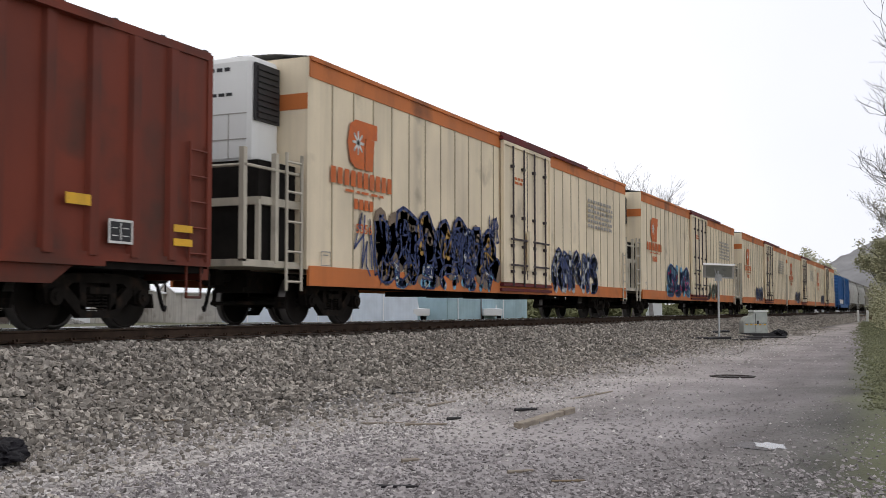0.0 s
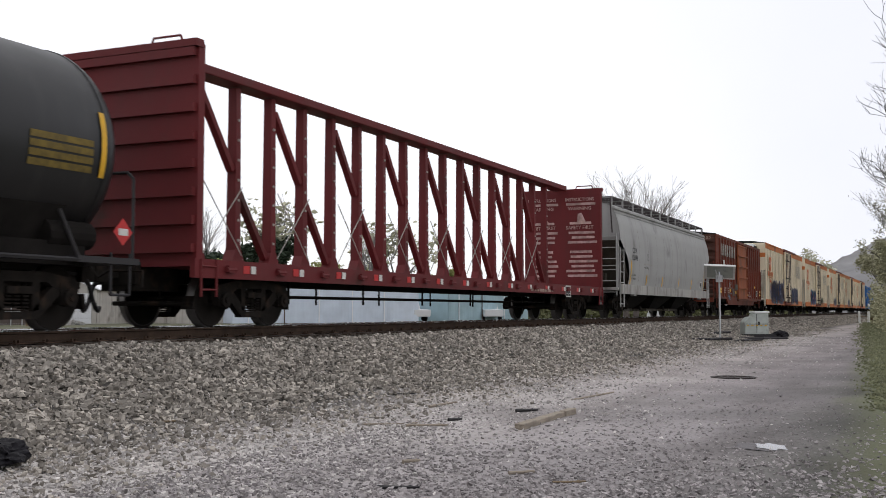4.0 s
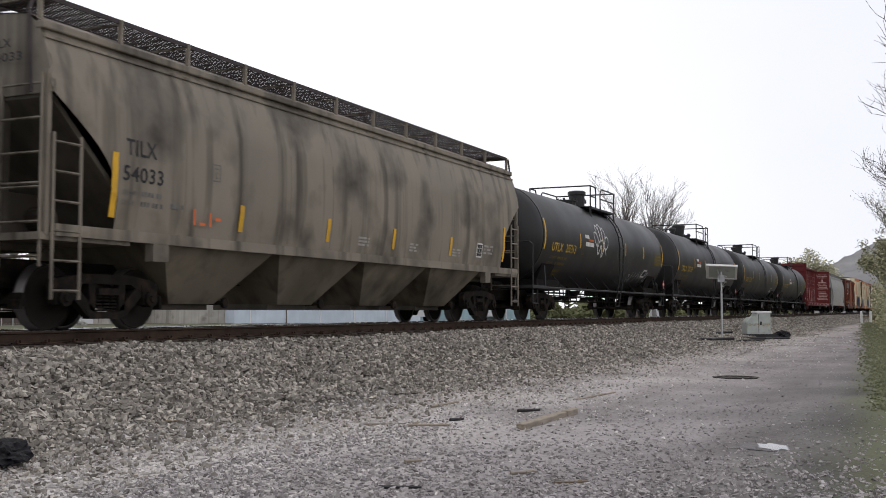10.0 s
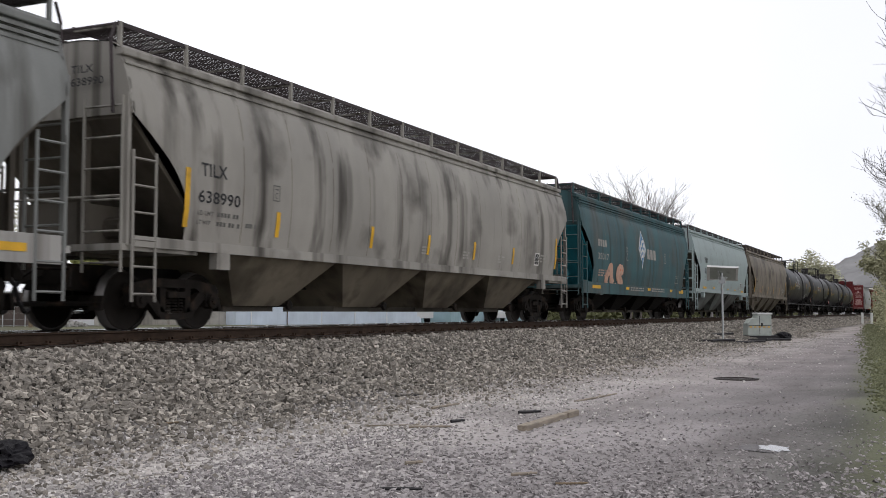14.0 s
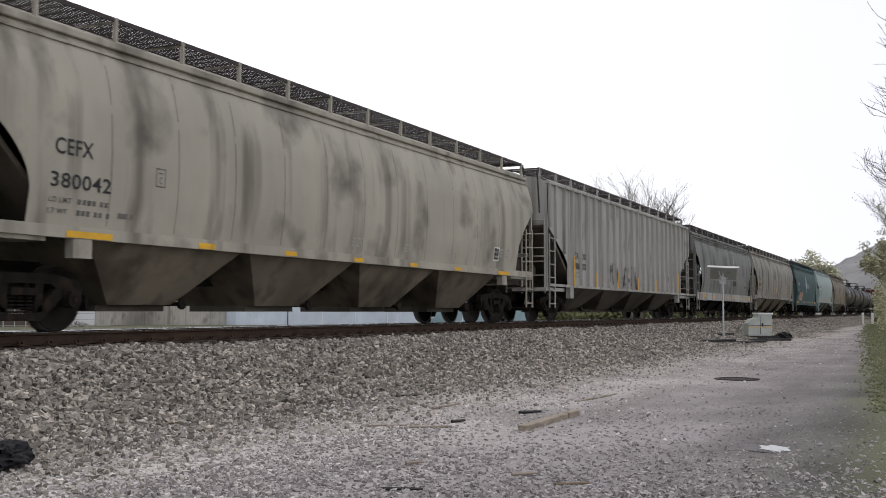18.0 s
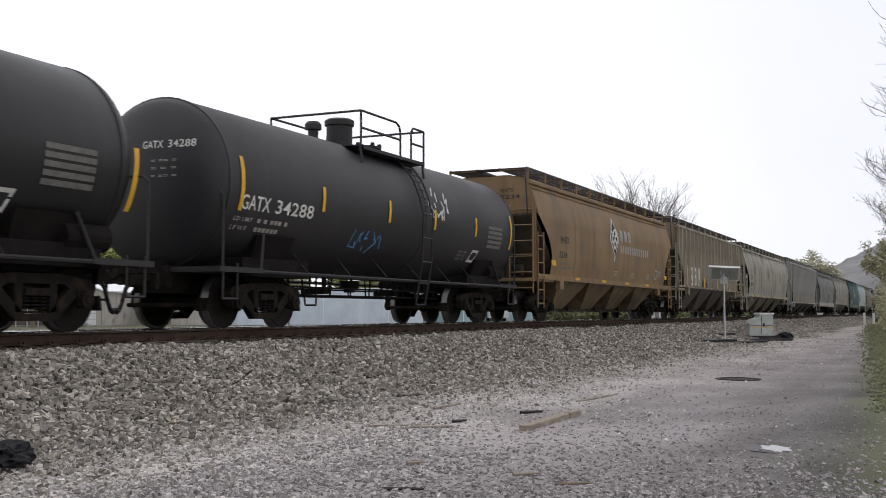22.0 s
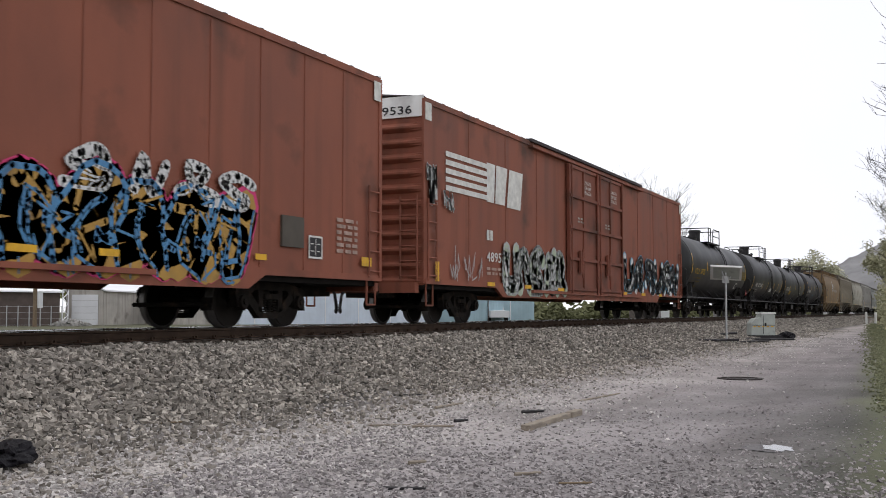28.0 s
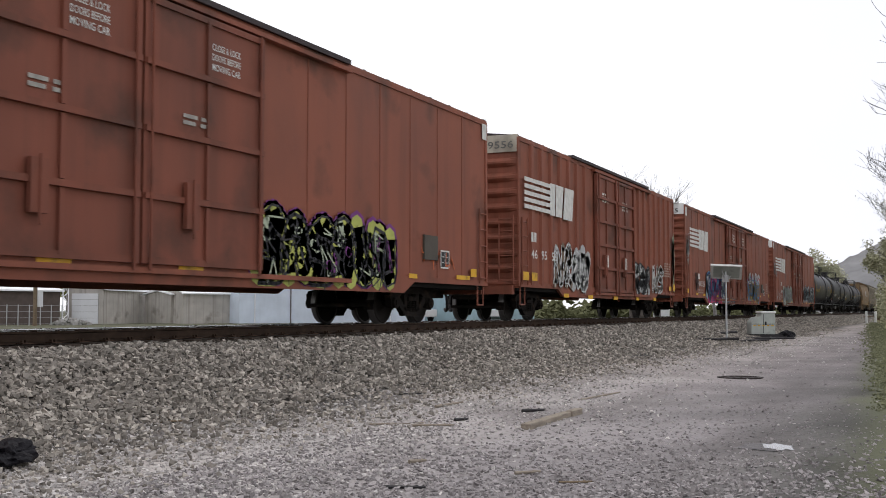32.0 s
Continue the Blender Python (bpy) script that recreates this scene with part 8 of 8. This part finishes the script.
def build_train():
    # far cars ahead, then the refrigerator cars
    x = 139.5
    rnd = random.Random(4)
    for k in range(8):
        if k == 0:
            car, _ = boxcar("blue boxcar with a white lower stripe", 18.6, 4.5, "blue_car", "ribs", door=[(-1.5, 1.5)])
            sliding_door(car, -1.5, 1.5, -1.6, 1.0, 4.2, "blue_car", 3, 0, rods=False)
            painted("stripe", car, "stencil_white", flat_side(-1.665), [(-8, -2, 1.1, 1.6)])
        elif k in (1, 2, 5):
            car, _ = hopper("pale grey covered hopper far ahead in the train", 18.0, 4.1, "silver_grey", "curved", 3)
        else:
            car, _ = hopper("pale ribbed covered hopper far ahead in the train", 18.0, 4.1, "ivory_grey", "posts", 3, posts=14)
        place(car, x, x + 18.6)
        x += 20.2
    for k, (a, b) in enumerate(((112.2, 134.4), (89.5, 111.5), (66.9, 88.5), (42.0, 63.9), (16.95, 39.5))):
        car, side = reefer("cream refrigerator car with orange bands, a cooling unit and sprayed lettering" if k > 2 else "cream refrigerator car with orange bands and a cooling unit", b - a)
        place(car, a, b)
        h = (b - a) / 2
        if k == 4:
            lettering("5356", car, -h + 1.72, 1.81, 0.19, "stencil_orange", flat_side(-1.6), 0.67)
            graffiti(car, side, -h + 2.6, -h + 9.4, 0.8, 2.45, 7, "spray_brown", "spray_navy", None, 3, "spray_gold", 1.15)
            graffiti(car, side, -h + 3.4, -h + 9.2, 0.74, 1.35, 5, "spray_sky", "spray_navy", None, 4, "spray_white", 1.1)
            graffiti(car, side, -h + 6.6, -h + 7.9, 1.3, 2.3, 2, "spray_white", "spray_navy", None, 9, None, 0.8)
            scrawl(car, side, -h + 1.7, -h + 3.0, 0.8, 2.3, 4, "spray_navy", 5, 0.05)
            scrawl(car, side, -h + 8.7, -h + 9.5, 2.0, 2.7, 5, "spray_navy", 15, 0.06)
            graffiti(car, side, h - 8.6, h - 3.8, 0.8, 2.15, 5, "spray_silver", "spray_navy", None, 6, None, 0.8)
        elif k == 3:
            graffiti(car, side, -h + 4.5, -h + 9.0, 0.85, 2.2, 3, "spray_sky", "spray_navy", "spray_blue", 7, "spray_pink")
            graffiti(car, side, h - 8.5, h - 5.0, 0.8, 1.7, 3, "spray_pale_green", "spray_black", None, 8)
        else:
            graffiti(car, side, -h + 5.0, -h + 8.5, 0.85, 1.8, 3, "spray_silver", "spray_navy", None, 9 + k)
    place(rust_boxcar(), -1.8, 13.9)
    place(grey_hopper(), -20.95, -3.75)
    car, _ = centerbeam("maroon centre-beam flat car, unloaded, with bulkheads at both ends", 23.05)
    place(car, -45.8, -22.75)
    for k, (n, r, sh, tg) in enumerate((("207323", -47.2, True, 0), ("207337", -65.6, False, 0), ("207329", -83.9, True, 0), ("207313", -102.2, True, 1.5))):
        car = yellow_marked_tank(n, "black tank car with yellow stripes and lettering", sh, tg, -1 if k == 3 else 1)
        if k == 3:
            lobed_doodle(car, tank_side(1.53, 2.56), -1.6, 2.68, 0.72)
        place(car, r - 16.6, r)
    car, _ = curved_hopper("grey covered hopper with dark vertical grime streaks", 17.3, 4.04, "warm_grey", "TILX", "54033", -7.27, 2.5, 2.13, 0.66, 0.87, 0.24,
                           (-7.55, -4.48, -1.66, 1.05, 4.0, 7.4))
    painted("chalk_mark", car, "spray_orange", flat_side(-1.61), [(-5.75, -5.7, 1.6, 1.85), (-5.6, -5.45, 1.6, 1.65), (-5.35, -5.3, 1.6, 1.82), (-5.2, -5.05, 1.7, 1.75)], "faint red chalk marks")
    place(car, -137.6, -120.3)
    car, _ = curved_hopper("clean pale mint-grey covered hopper", 15.8, 4.14, "mint", "FURX", "855313", -5.66, 2.75, 2.22, 0.78, 1.2, 0.28, (),
                           [(-6.0, -5.15, 1.46, 1.56), (-3.46, -3.03, 1.5, 1.58), (-1.28, -0.85, 1.5, 1.58), (0.7, 1.1, 1.5, 1.58), (2.93, 3.4, 1.5, 1.58), (5.2, 5.98, 1.45, 1.55)], bays=3, bay_mat="mint_dirty", sill_z=1.44, box_x=1.85, board_h=0.33)
    place(car, -154.9, -139.1)
    place(teal_hopper(), -172.95, -156.4)
    car, _ = curved_hopper("dirty white covered hopper with broad dark streaks", 20.0, 4.04, "grimy_white", "TILX", "638990", -8.44, 2.42, 2.0, 0.67, 1.1, 0.21,
                           (-8.83, -6.3, -2.85, -0.15, 2.5, 5.2, 8.75), sill_z=1.38)
    place(car, -194.5, -174.5)
    place(leaf_hopper(), -212.5, -195.75)
    car, side = post_hopper("silver-grey covered hopper with upright side posts", 19.8, 4.14, "silver_grey", "CRDX", "10032", -7.36, 2.0, 1.67, 1.03, 1.05,
                            [(-7.57, 1.12, 2.06), (-5.15, 1.12, 1.6), (-2.44, 1.12, 1.7), (0.4, 1.12, 1.6), (3.3, 1.12, 1.6), (7.5, 1.12, 2.0)], bays=4, posts=24, sill_z=1.14, sill_h=0.08, bay_mat="slope_dirt", cut=1.9, cut_z=2.9, post_shift=-0.235)
    scrawl(car, flat_side(-1.52), -2.3, 0.8, 1.15, 2.0, 9, "spray_black", 3, 0.05)
    scrawl(car, flat_side(-1.52), -3.4, -2.6, 1.25, 2.05, 4, "spray_black", 8, 0.04)
    place(car, -234.1, -214.3)
    car, _ = curved_hopper("ivory-grey covered hopper with grime patches", 20.0, 4.06, "ivory_grey", "CEFX", "380042", -8.36, 2.36, 1.92, 0.7, 1.12, 0.22, (),
                           [(-8.1, -7.22, 1.27, 1.36), (-5.29, -4.87, 1.27, 1.36), (-2.85, -2.46, 1.28, 1.36), (-0.38, 0.02, 1.28, 1.36), (2.1, 2.5, 1.28, 1.36), (4.5, 4.9, 1.28, 1.36), (7.3, 8.1, 1.27, 1.36)], sill="ivory_grey", sill_z=1.42)
    place(car, -255.5, -235.5)
    car, side = post_hopper("rust-streaked tan covered hopper with upright posts", 17.0, 4.1, "rusty_tan", "KBSR", "769055", -5.88, 2.05, 1.66, 1.0, 1.95,
                            [(-6.87, 1.55, 2.45), (-3.0, 1.5, 2.0), (0.4, 1.5, 2.0), (3.4, 1.5, 2.0), (7.2, 1.6, 2.5)], panel=(-5.96, -3.55, 1.55, 2.40), bays=4, posts=20, sill_z=1.5, sill_h=0.08, bay_mat="slope_dirt", cut=1.3, cut_z=3.1, frame_mat="post_grey", post_shift=-0.166)
    graffiti(car, flat_side(-1.52), -3.9, -1.6, 1.5, 1.85, 5, "spray_white", "spray_silver", None, 3, None, 0.6)
    place(car, -273.9, -256.9)
    car, side = curved_hopper("tan covered hopper with a diamond emblem and rust stains", 17.0, 4.02, "tan", "WHTX", "5234", -6.55, 2.4, 1.95, 0.86, 0.74, 0.21, (),
                              [(-7.3, -6.87, 1.68, 1.85), (-5.0, -4.5, 1.3, 1.38), (-2.0, -1.5, 1.3, 1.38), (1.0, 1.5, 1.3, 1.38), (4.0, 4.5, 1.3, 1.38), (7.2, 7.6, 1.65, 1.8)], sill="tan", sill_z=1.40, bay_mat="tan_dirt")
    diamond(car, side, -0.5, 2.88, 1.2, 1.35, "stencil_white", "stencil_black", "stencil_white")
    mark_bars(car, 0.3, 2.86, 1.7, 0.40, 3, "stencil_grey", side, fill=0.6)
    mark_bars(car, 0.25, 2.42, 4.2, 0.28, 13, "stencil_grey", side, fill=0.58)
    place(car, -292.4, -275.4)
    car, side = plain_tank("black tank car with white lettering and yellow stripes", 13.7, 15.0, (-6.22, -3.6, -0.9, 1.36, 3.77, 6.2), "GATX", "34288", -6.15, 2.02, 0.85, 1.25, True, (0.95,), 2, stripe_z=2.18, r=1.47, zc=2.47, shell_mat="tank_grey")
    scrawl(car, side, 1.1, 2.2, 2.4, 3.2, 5, "spray_white", 7, 0.05)
    scrawl(car, side, -2.2, -0.9, 1.5, 1.95, 5, "spray_blue", 8, 0.03)
    place(car, -307.4, -293.7)
    car, side = plain_tank("black tank car with white lettering and a yellow panel", 13.4, 14.9, (-6.2, -3.15, -0.05, 3.2, 6.2), "PLCX", "220506", -5.05, 1.94, 0.64, 0.92, False, (), 3, stripe_z=1.94, mirror=-1, r=1.46, zc=2.47)
    for x, z in ((-6.02, 1.50), (0.35, 1.32)):
        tagged(lettering("G", car, x, z, 0.42, "spray_silver", side, 0.42, "graffiti"), "sprayed white letter", kind="stuff")
    painted("yellow_panel", car, "stencil_yellow", side, [(-3.05, -2.25, 1.66, 1.92)], "faded yellow panel")
    place(car, -322.3, -308.9)
    car, side = plain_tank("black flat-headed tank car with white lettering", 14.2, 16.0, (-6.5, -2.3, -0.3, 2.65, 4.65, 6.5), "SHPX", "205319", -5.32, 1.89, 0.92, 1.45, True, (0.5,), 4, stripe_z=1.8)
    tagged(lettering("G", car, -6.4, 1.6, 0.36, "stencil_dull_yellow", side, 0.36, "graffiti"), "sprayed dull yellow letter", kind="stuff")
    tagged(lettering("G", car, 6.75, 1.45, 0.36, "spray_silver", side, 0.32, "graffiti"), "sprayed white letter", kind="stuff")
    painted("pale_panel", car, "stencil_white", side, [(1.3, 2.25, 1.66, 1.9)], "pale notice panel")
    place(car, -337.9, -323.7)
    place(yellow_marked_tank("207023", "black tank car with yellow stripes and lettering", mirror=-1), -356.35, -339.75)
    car, s2 = high_cube("tall red-brown boxcar with a white striped logo and sprayed paint", "489536", 11, (-11.92, 3.08, 5.1, 1.0), (-9.44, 2.1, 1.56, 1.5),
                        [(-12.57, -12.38, 0.97, 1.42), (-9.49, -9.0, 0.93, 1.03), (-6.79, -6.3, 0.92, 1.02), (-3.99, -3.4, 0.9, 1.0), (3.2, 3.8, 0.9, 1.0), (5.9, 6.5, 0.9, 1.0), (8.7, 9.2, 0.9, 1.0)], 2.68)
    graffiti(car, s2, -8.3, -3.2, 0.70, 2.05, 5, "spray_pale_green", "spray_silver", "spray_silver", 21, "spray_white", 0.95)
    graffiti(car, s2, 3.4, 12.4, 0.94, 2.35, 6, "spray_white", "spray_black", "spray_sky", 22, "spray_black", 0.9)
    scrawl(car, s2, -11.8, -9.8, 0.95, 1.9, 6, "spray_silver", 23, 0.03)
    scrawl(car, s2, -13.0, -12.5, 2.6, 3.6, 6, "spray_silver", 24, 0.08)
    scrawl(car, s2, -12.1, -11.5, 2.6, 3.1, 4, "spray_silver", 25, 0.06)
    place(car, -384.45, -358.35)
    car, s2 = high_cube("tall red-brown boxcar with gold and pink sprayed lettering", "488125", 31, (-12.08, 3.22, 4.3, 0.95), (-10.3, 1.79, 1.46, 1.47),
                        [(-13.05, -12.64, 1.1, 1.28), (-11.0, -10.55, 1.02, 1.12), (-9.36, -8.9, 1.0, 1.1), (-5.89, -5.5, 0.98, 1.08), (-2.2, -1.7, 0.82, 0.92), (1.76, 2.2, 0.82, 0.92), (3.3, 3.8, 1.02, 1.12), (4.9, 5.3, 1.04, 1.14), (8.57, 8.9, 1.15, 1.25), (12.2, 12.6, 1.18, 1.36)])
    graffiti(car, s2, 4.2, 8.6, 1.9, 2.55, 4, "spray_white", "spray_white", None, 36, None, 0.8)
    graffiti(car, s2, 3.2, 8.4, 0.7, 2.25, 5, "spray_gold", "spray_blue", "spray_pink", 32, "spray_gold", 1.1)
    graffiti(car, s2, -8.0, -4.5, 0.65, 2.05, 4, "spray_pink", "spray_navy", "spray_blue", 33, "spray_pink", 1.35)
    graffiti(car, s2, -8.35, -7.5, 0.72, 2.2, 1, "spray_silver", "spray_navy", "spray_sky", 38, "spray_white", 1.2)
    graffiti(car, s2, -4.6, -0.7, 0.7, 2.0, 5, "spray_silver", "spray_navy", "spray_sky", 34, "spray_white", 1.1)
    scrawl(car, s2, -11.2, -10.4, 1.2, 2.1, 8, "spray_black", 35, 0.07)
    scrawl(car, s2, -13.0, -12.4, 2.4, 3.8, 8, "spray_silver", 37, 0.06)
    place(car, -412.65, -386.55)
    car, side = boxcar("red-brown outside-post boxcar with a white striped logo", 18.75, 5.05, "brown_red", "ribs", 0.95, 0.70, door=[(-2.5, 2.45)], truck_in=2.3, ends=9, end_top="cream_grey")
    for turn in (0, 180):
        for a, b in ((-2.4, -0.05), (0.0, 2.35)):
            sliding_door(car, a, b, -1.6, 0.92, 4.86, "brown_red_door", 4, 1).matrix_basis = pose(0, 0, 0, 0, 0, turn)
    door_rails(car, -2.6, 5.0, -1.58, 0.86, 4.95, "brown_red")
    slab("roof_track", "grating", car, -4.8, 4.8, -1.68, -1.5, 5.06, 5.15)
    s2 = flat_side(-1.665)
    striped_logo(car, flat_side(-1.645), -9.15, 3.08, 4.4, 0.95)
    mark_bars(car, -8.62, 2.21, 0.47, 0.27, 2, "stencil_white", s2)
    for dx, pair, wd in ((0, "46", 0.5), (0.85, "95", 0.46), (1.74, "56", 0.44)):
        lettering(pair, car, -8.62 + dx, 1.75, 0.25, "stencil_white", s2, wd)
    graffiti(car, s2, -6.7, -4.9, 0.95, 2.25, 2, "spray_brown", "spray_white", None, 40, None, 0.75)
    graffiti(car, s2, -4.9, -3.2, 0.85, 2.3, 2, "spray_silver", "spray_white", None, 41, "spray_white", 1.3)
    graffiti(car, s2, 2.5, 4.8, 0.88, 2.05, 3, "spray_silver", "spray_black", None, 42, "spray_white", 1.1)
    graffiti(car, s2, 5.2, 7.1, 0.95, 2.1, 2, "spray_brown", "spray_white", None, 44, None, 0.8)
    scrawl(car, s2, 8.75, 9.15, 1.0, 3.6, 9, "spray_pale_green", 43, 0.07)
    for r in ((-9.28, -8.82, 1.12, 1.35), (-8.6, -8.15, 1.12, 1.35), (-5.82, -5.3, 0.68, 0.8), (-3.32, -2.8, 0.66, 0.78), (-0.35, 0.15, 0.66, 0.78), (2.72, 3.1, 0.67, 0.78), (5.39, 5.8, 0.68, 0.8), (8.1, 8.5, 1.12, 1.3), (8.85, 9.2, 1.12, 1.4)):
        painted("reflector_strip", car, "safety_yellow", flat_side(-1.67), [r], "yellow reflective strip")
    small_print(car, -1.7, 4.2, 0.7, 3, 0.07, "stencil_white", flat_side(-1.69), 44)
    small_print(car, 0.8, 4.1, 0.7, 3, 0.07, "stencil_white", flat_side(-1.69), 45)
    small_print(car, 7.3, 2.2, 1.0, 6, 0.06, "stencil_faded", s2, 46)
    for x in (-1.6, 0.75):
        painted("sign_plate", car, "stencil_white", flat_side(-1.80), [(x, x + 0.22, 1.75, 2.15)])
    end_lettering("469556", car, -9.43, -0.3, 4.76, 0.20, "stencil_dim", 1.15)
    for k in range(2):
        slab("letter_bar", "stencil_dim", car, -9.437, -9.426, 0.08 - 0.2 * k, 0.22 - 0.2 * k, 4.76, 4.96)
    end_print(car, -9.375, (4.07, 3.2, 2.3), 47)
    place(car, -433.75, -415.0)
    car, s2 = high_cube("tall plain red-brown boxcar with lime-green sprayed lettering", "", 51, None, None, [(-1.9, -1.3, 0.82, 0.95), (0.9, 1.5, 0.82, 0.95), (11.1, 11.9, 1.02, 1.12), (11.95, 12.3, 1.1, 1.3), (8.6, 9.0, 0.98, 1.08)])
    graffiti(car, s2, 3.0, 7.9, 0.70, 2.05, 6, "spray_green", "spray_black", "spray_purple", 52, "spray_pale_green", 1.2)
    place(car, -462.2, -436.1)


build_train()

# ---- sleepers under the rails ----
def build_ties():
    bed = thing("track_bed", "row of dark creosoted wooden sleepers", "sleepers", kind="structure")
    bm = bmesh.new()
    box(bm, -0.115, 0.115, -1.32, 1.32, -0.36, -0.172)
    bmesh.ops.bevel(bm, geom=bm.edges[:], offset=0.01, segments=1, affect="EDGES")
    first = part("tie", bm, "tie_wood", bed)
    rnd = random.Random(2)
    first.matrix_basis = pose(5, 0, 0)
    for k in range(1, 170):
        again("tie", first, bed, pose(5 + k * 0.52, rnd.uniform(-0.05, 0.05), rnd.uniform(-0.012, 0.0), 0, 0, rnd.uniform(-0.8, 0.8)))
    bm = bmesh.new()
    box(bm, -0.10, 0.10, -0.19, 0.17, -0.172, -0.155)
    for y in (-0.11, 0.11):
        box(bm, -0.05, -0.02, y - 0.02, y + 0.02, -0.155, -0.12)
        box(bm, 0.02, 0.05, y - 0.02, y + 0.02, -0.155, -0.12)
    plate = None
    for k in range(170):
        m = pose(5 + k * 0.52, -0.7525, 0)
        if plate is None:
            plate = part("tie_plate", bm, "rusty_iron", bed)
            plate.matrix_basis = m
        else:
            again("tie_plate", plate, bed, m)
    bm = bmesh.new()
    for k in range(-60, 760):
        if not -1 < k < 170:
            box(bm, 5 + k * 0.52 - 0.115, 5 + k * 0.52 + 0.115, -1.32, 1.32, -0.36, -0.172)
    tagged(part("far_ties", bm, "tie_wood", bed), kind="stuff")


build_ties()


# ---- motion: the whole train rolls away along +x, slowing a little ----
def rolled(t):
    u = (t - 16) / 16
    return 231.36 * (u + 1) - 4.9455 * (u * u - 1) - 0.7679 * (u ** 3 + 1)


def motions():
    times = [0, 1 / 30, 2 / 30, 0.5] + list(range(1, 32)) + [31.5, 32 - 2 / 30, 32 - 1 / 30, 32]
    for car, x in TRAIN:
        walk(car, [(t, pose(x + rolled(t), 0, 0)) for t in times])
    ticks = [k / 30 for k in range(961)]
    for e, sets in WHEELSETS.items():
        lead = sets[0]
        walk(lead, [(t, pose(e * AXLE, 0, WHEEL_R, 0, math.degrees(rolled(t) / WHEEL_R) % 360, 0)) for t in ticks])
        for w in sets[1:]:
            w.rotation_mode = "QUATERNION"
            w.animation_data_create()
            w.animation_data.action = lead.animation_data.action
            w.animation_data.action_slot = lead.animation_data.action_slot


motions()
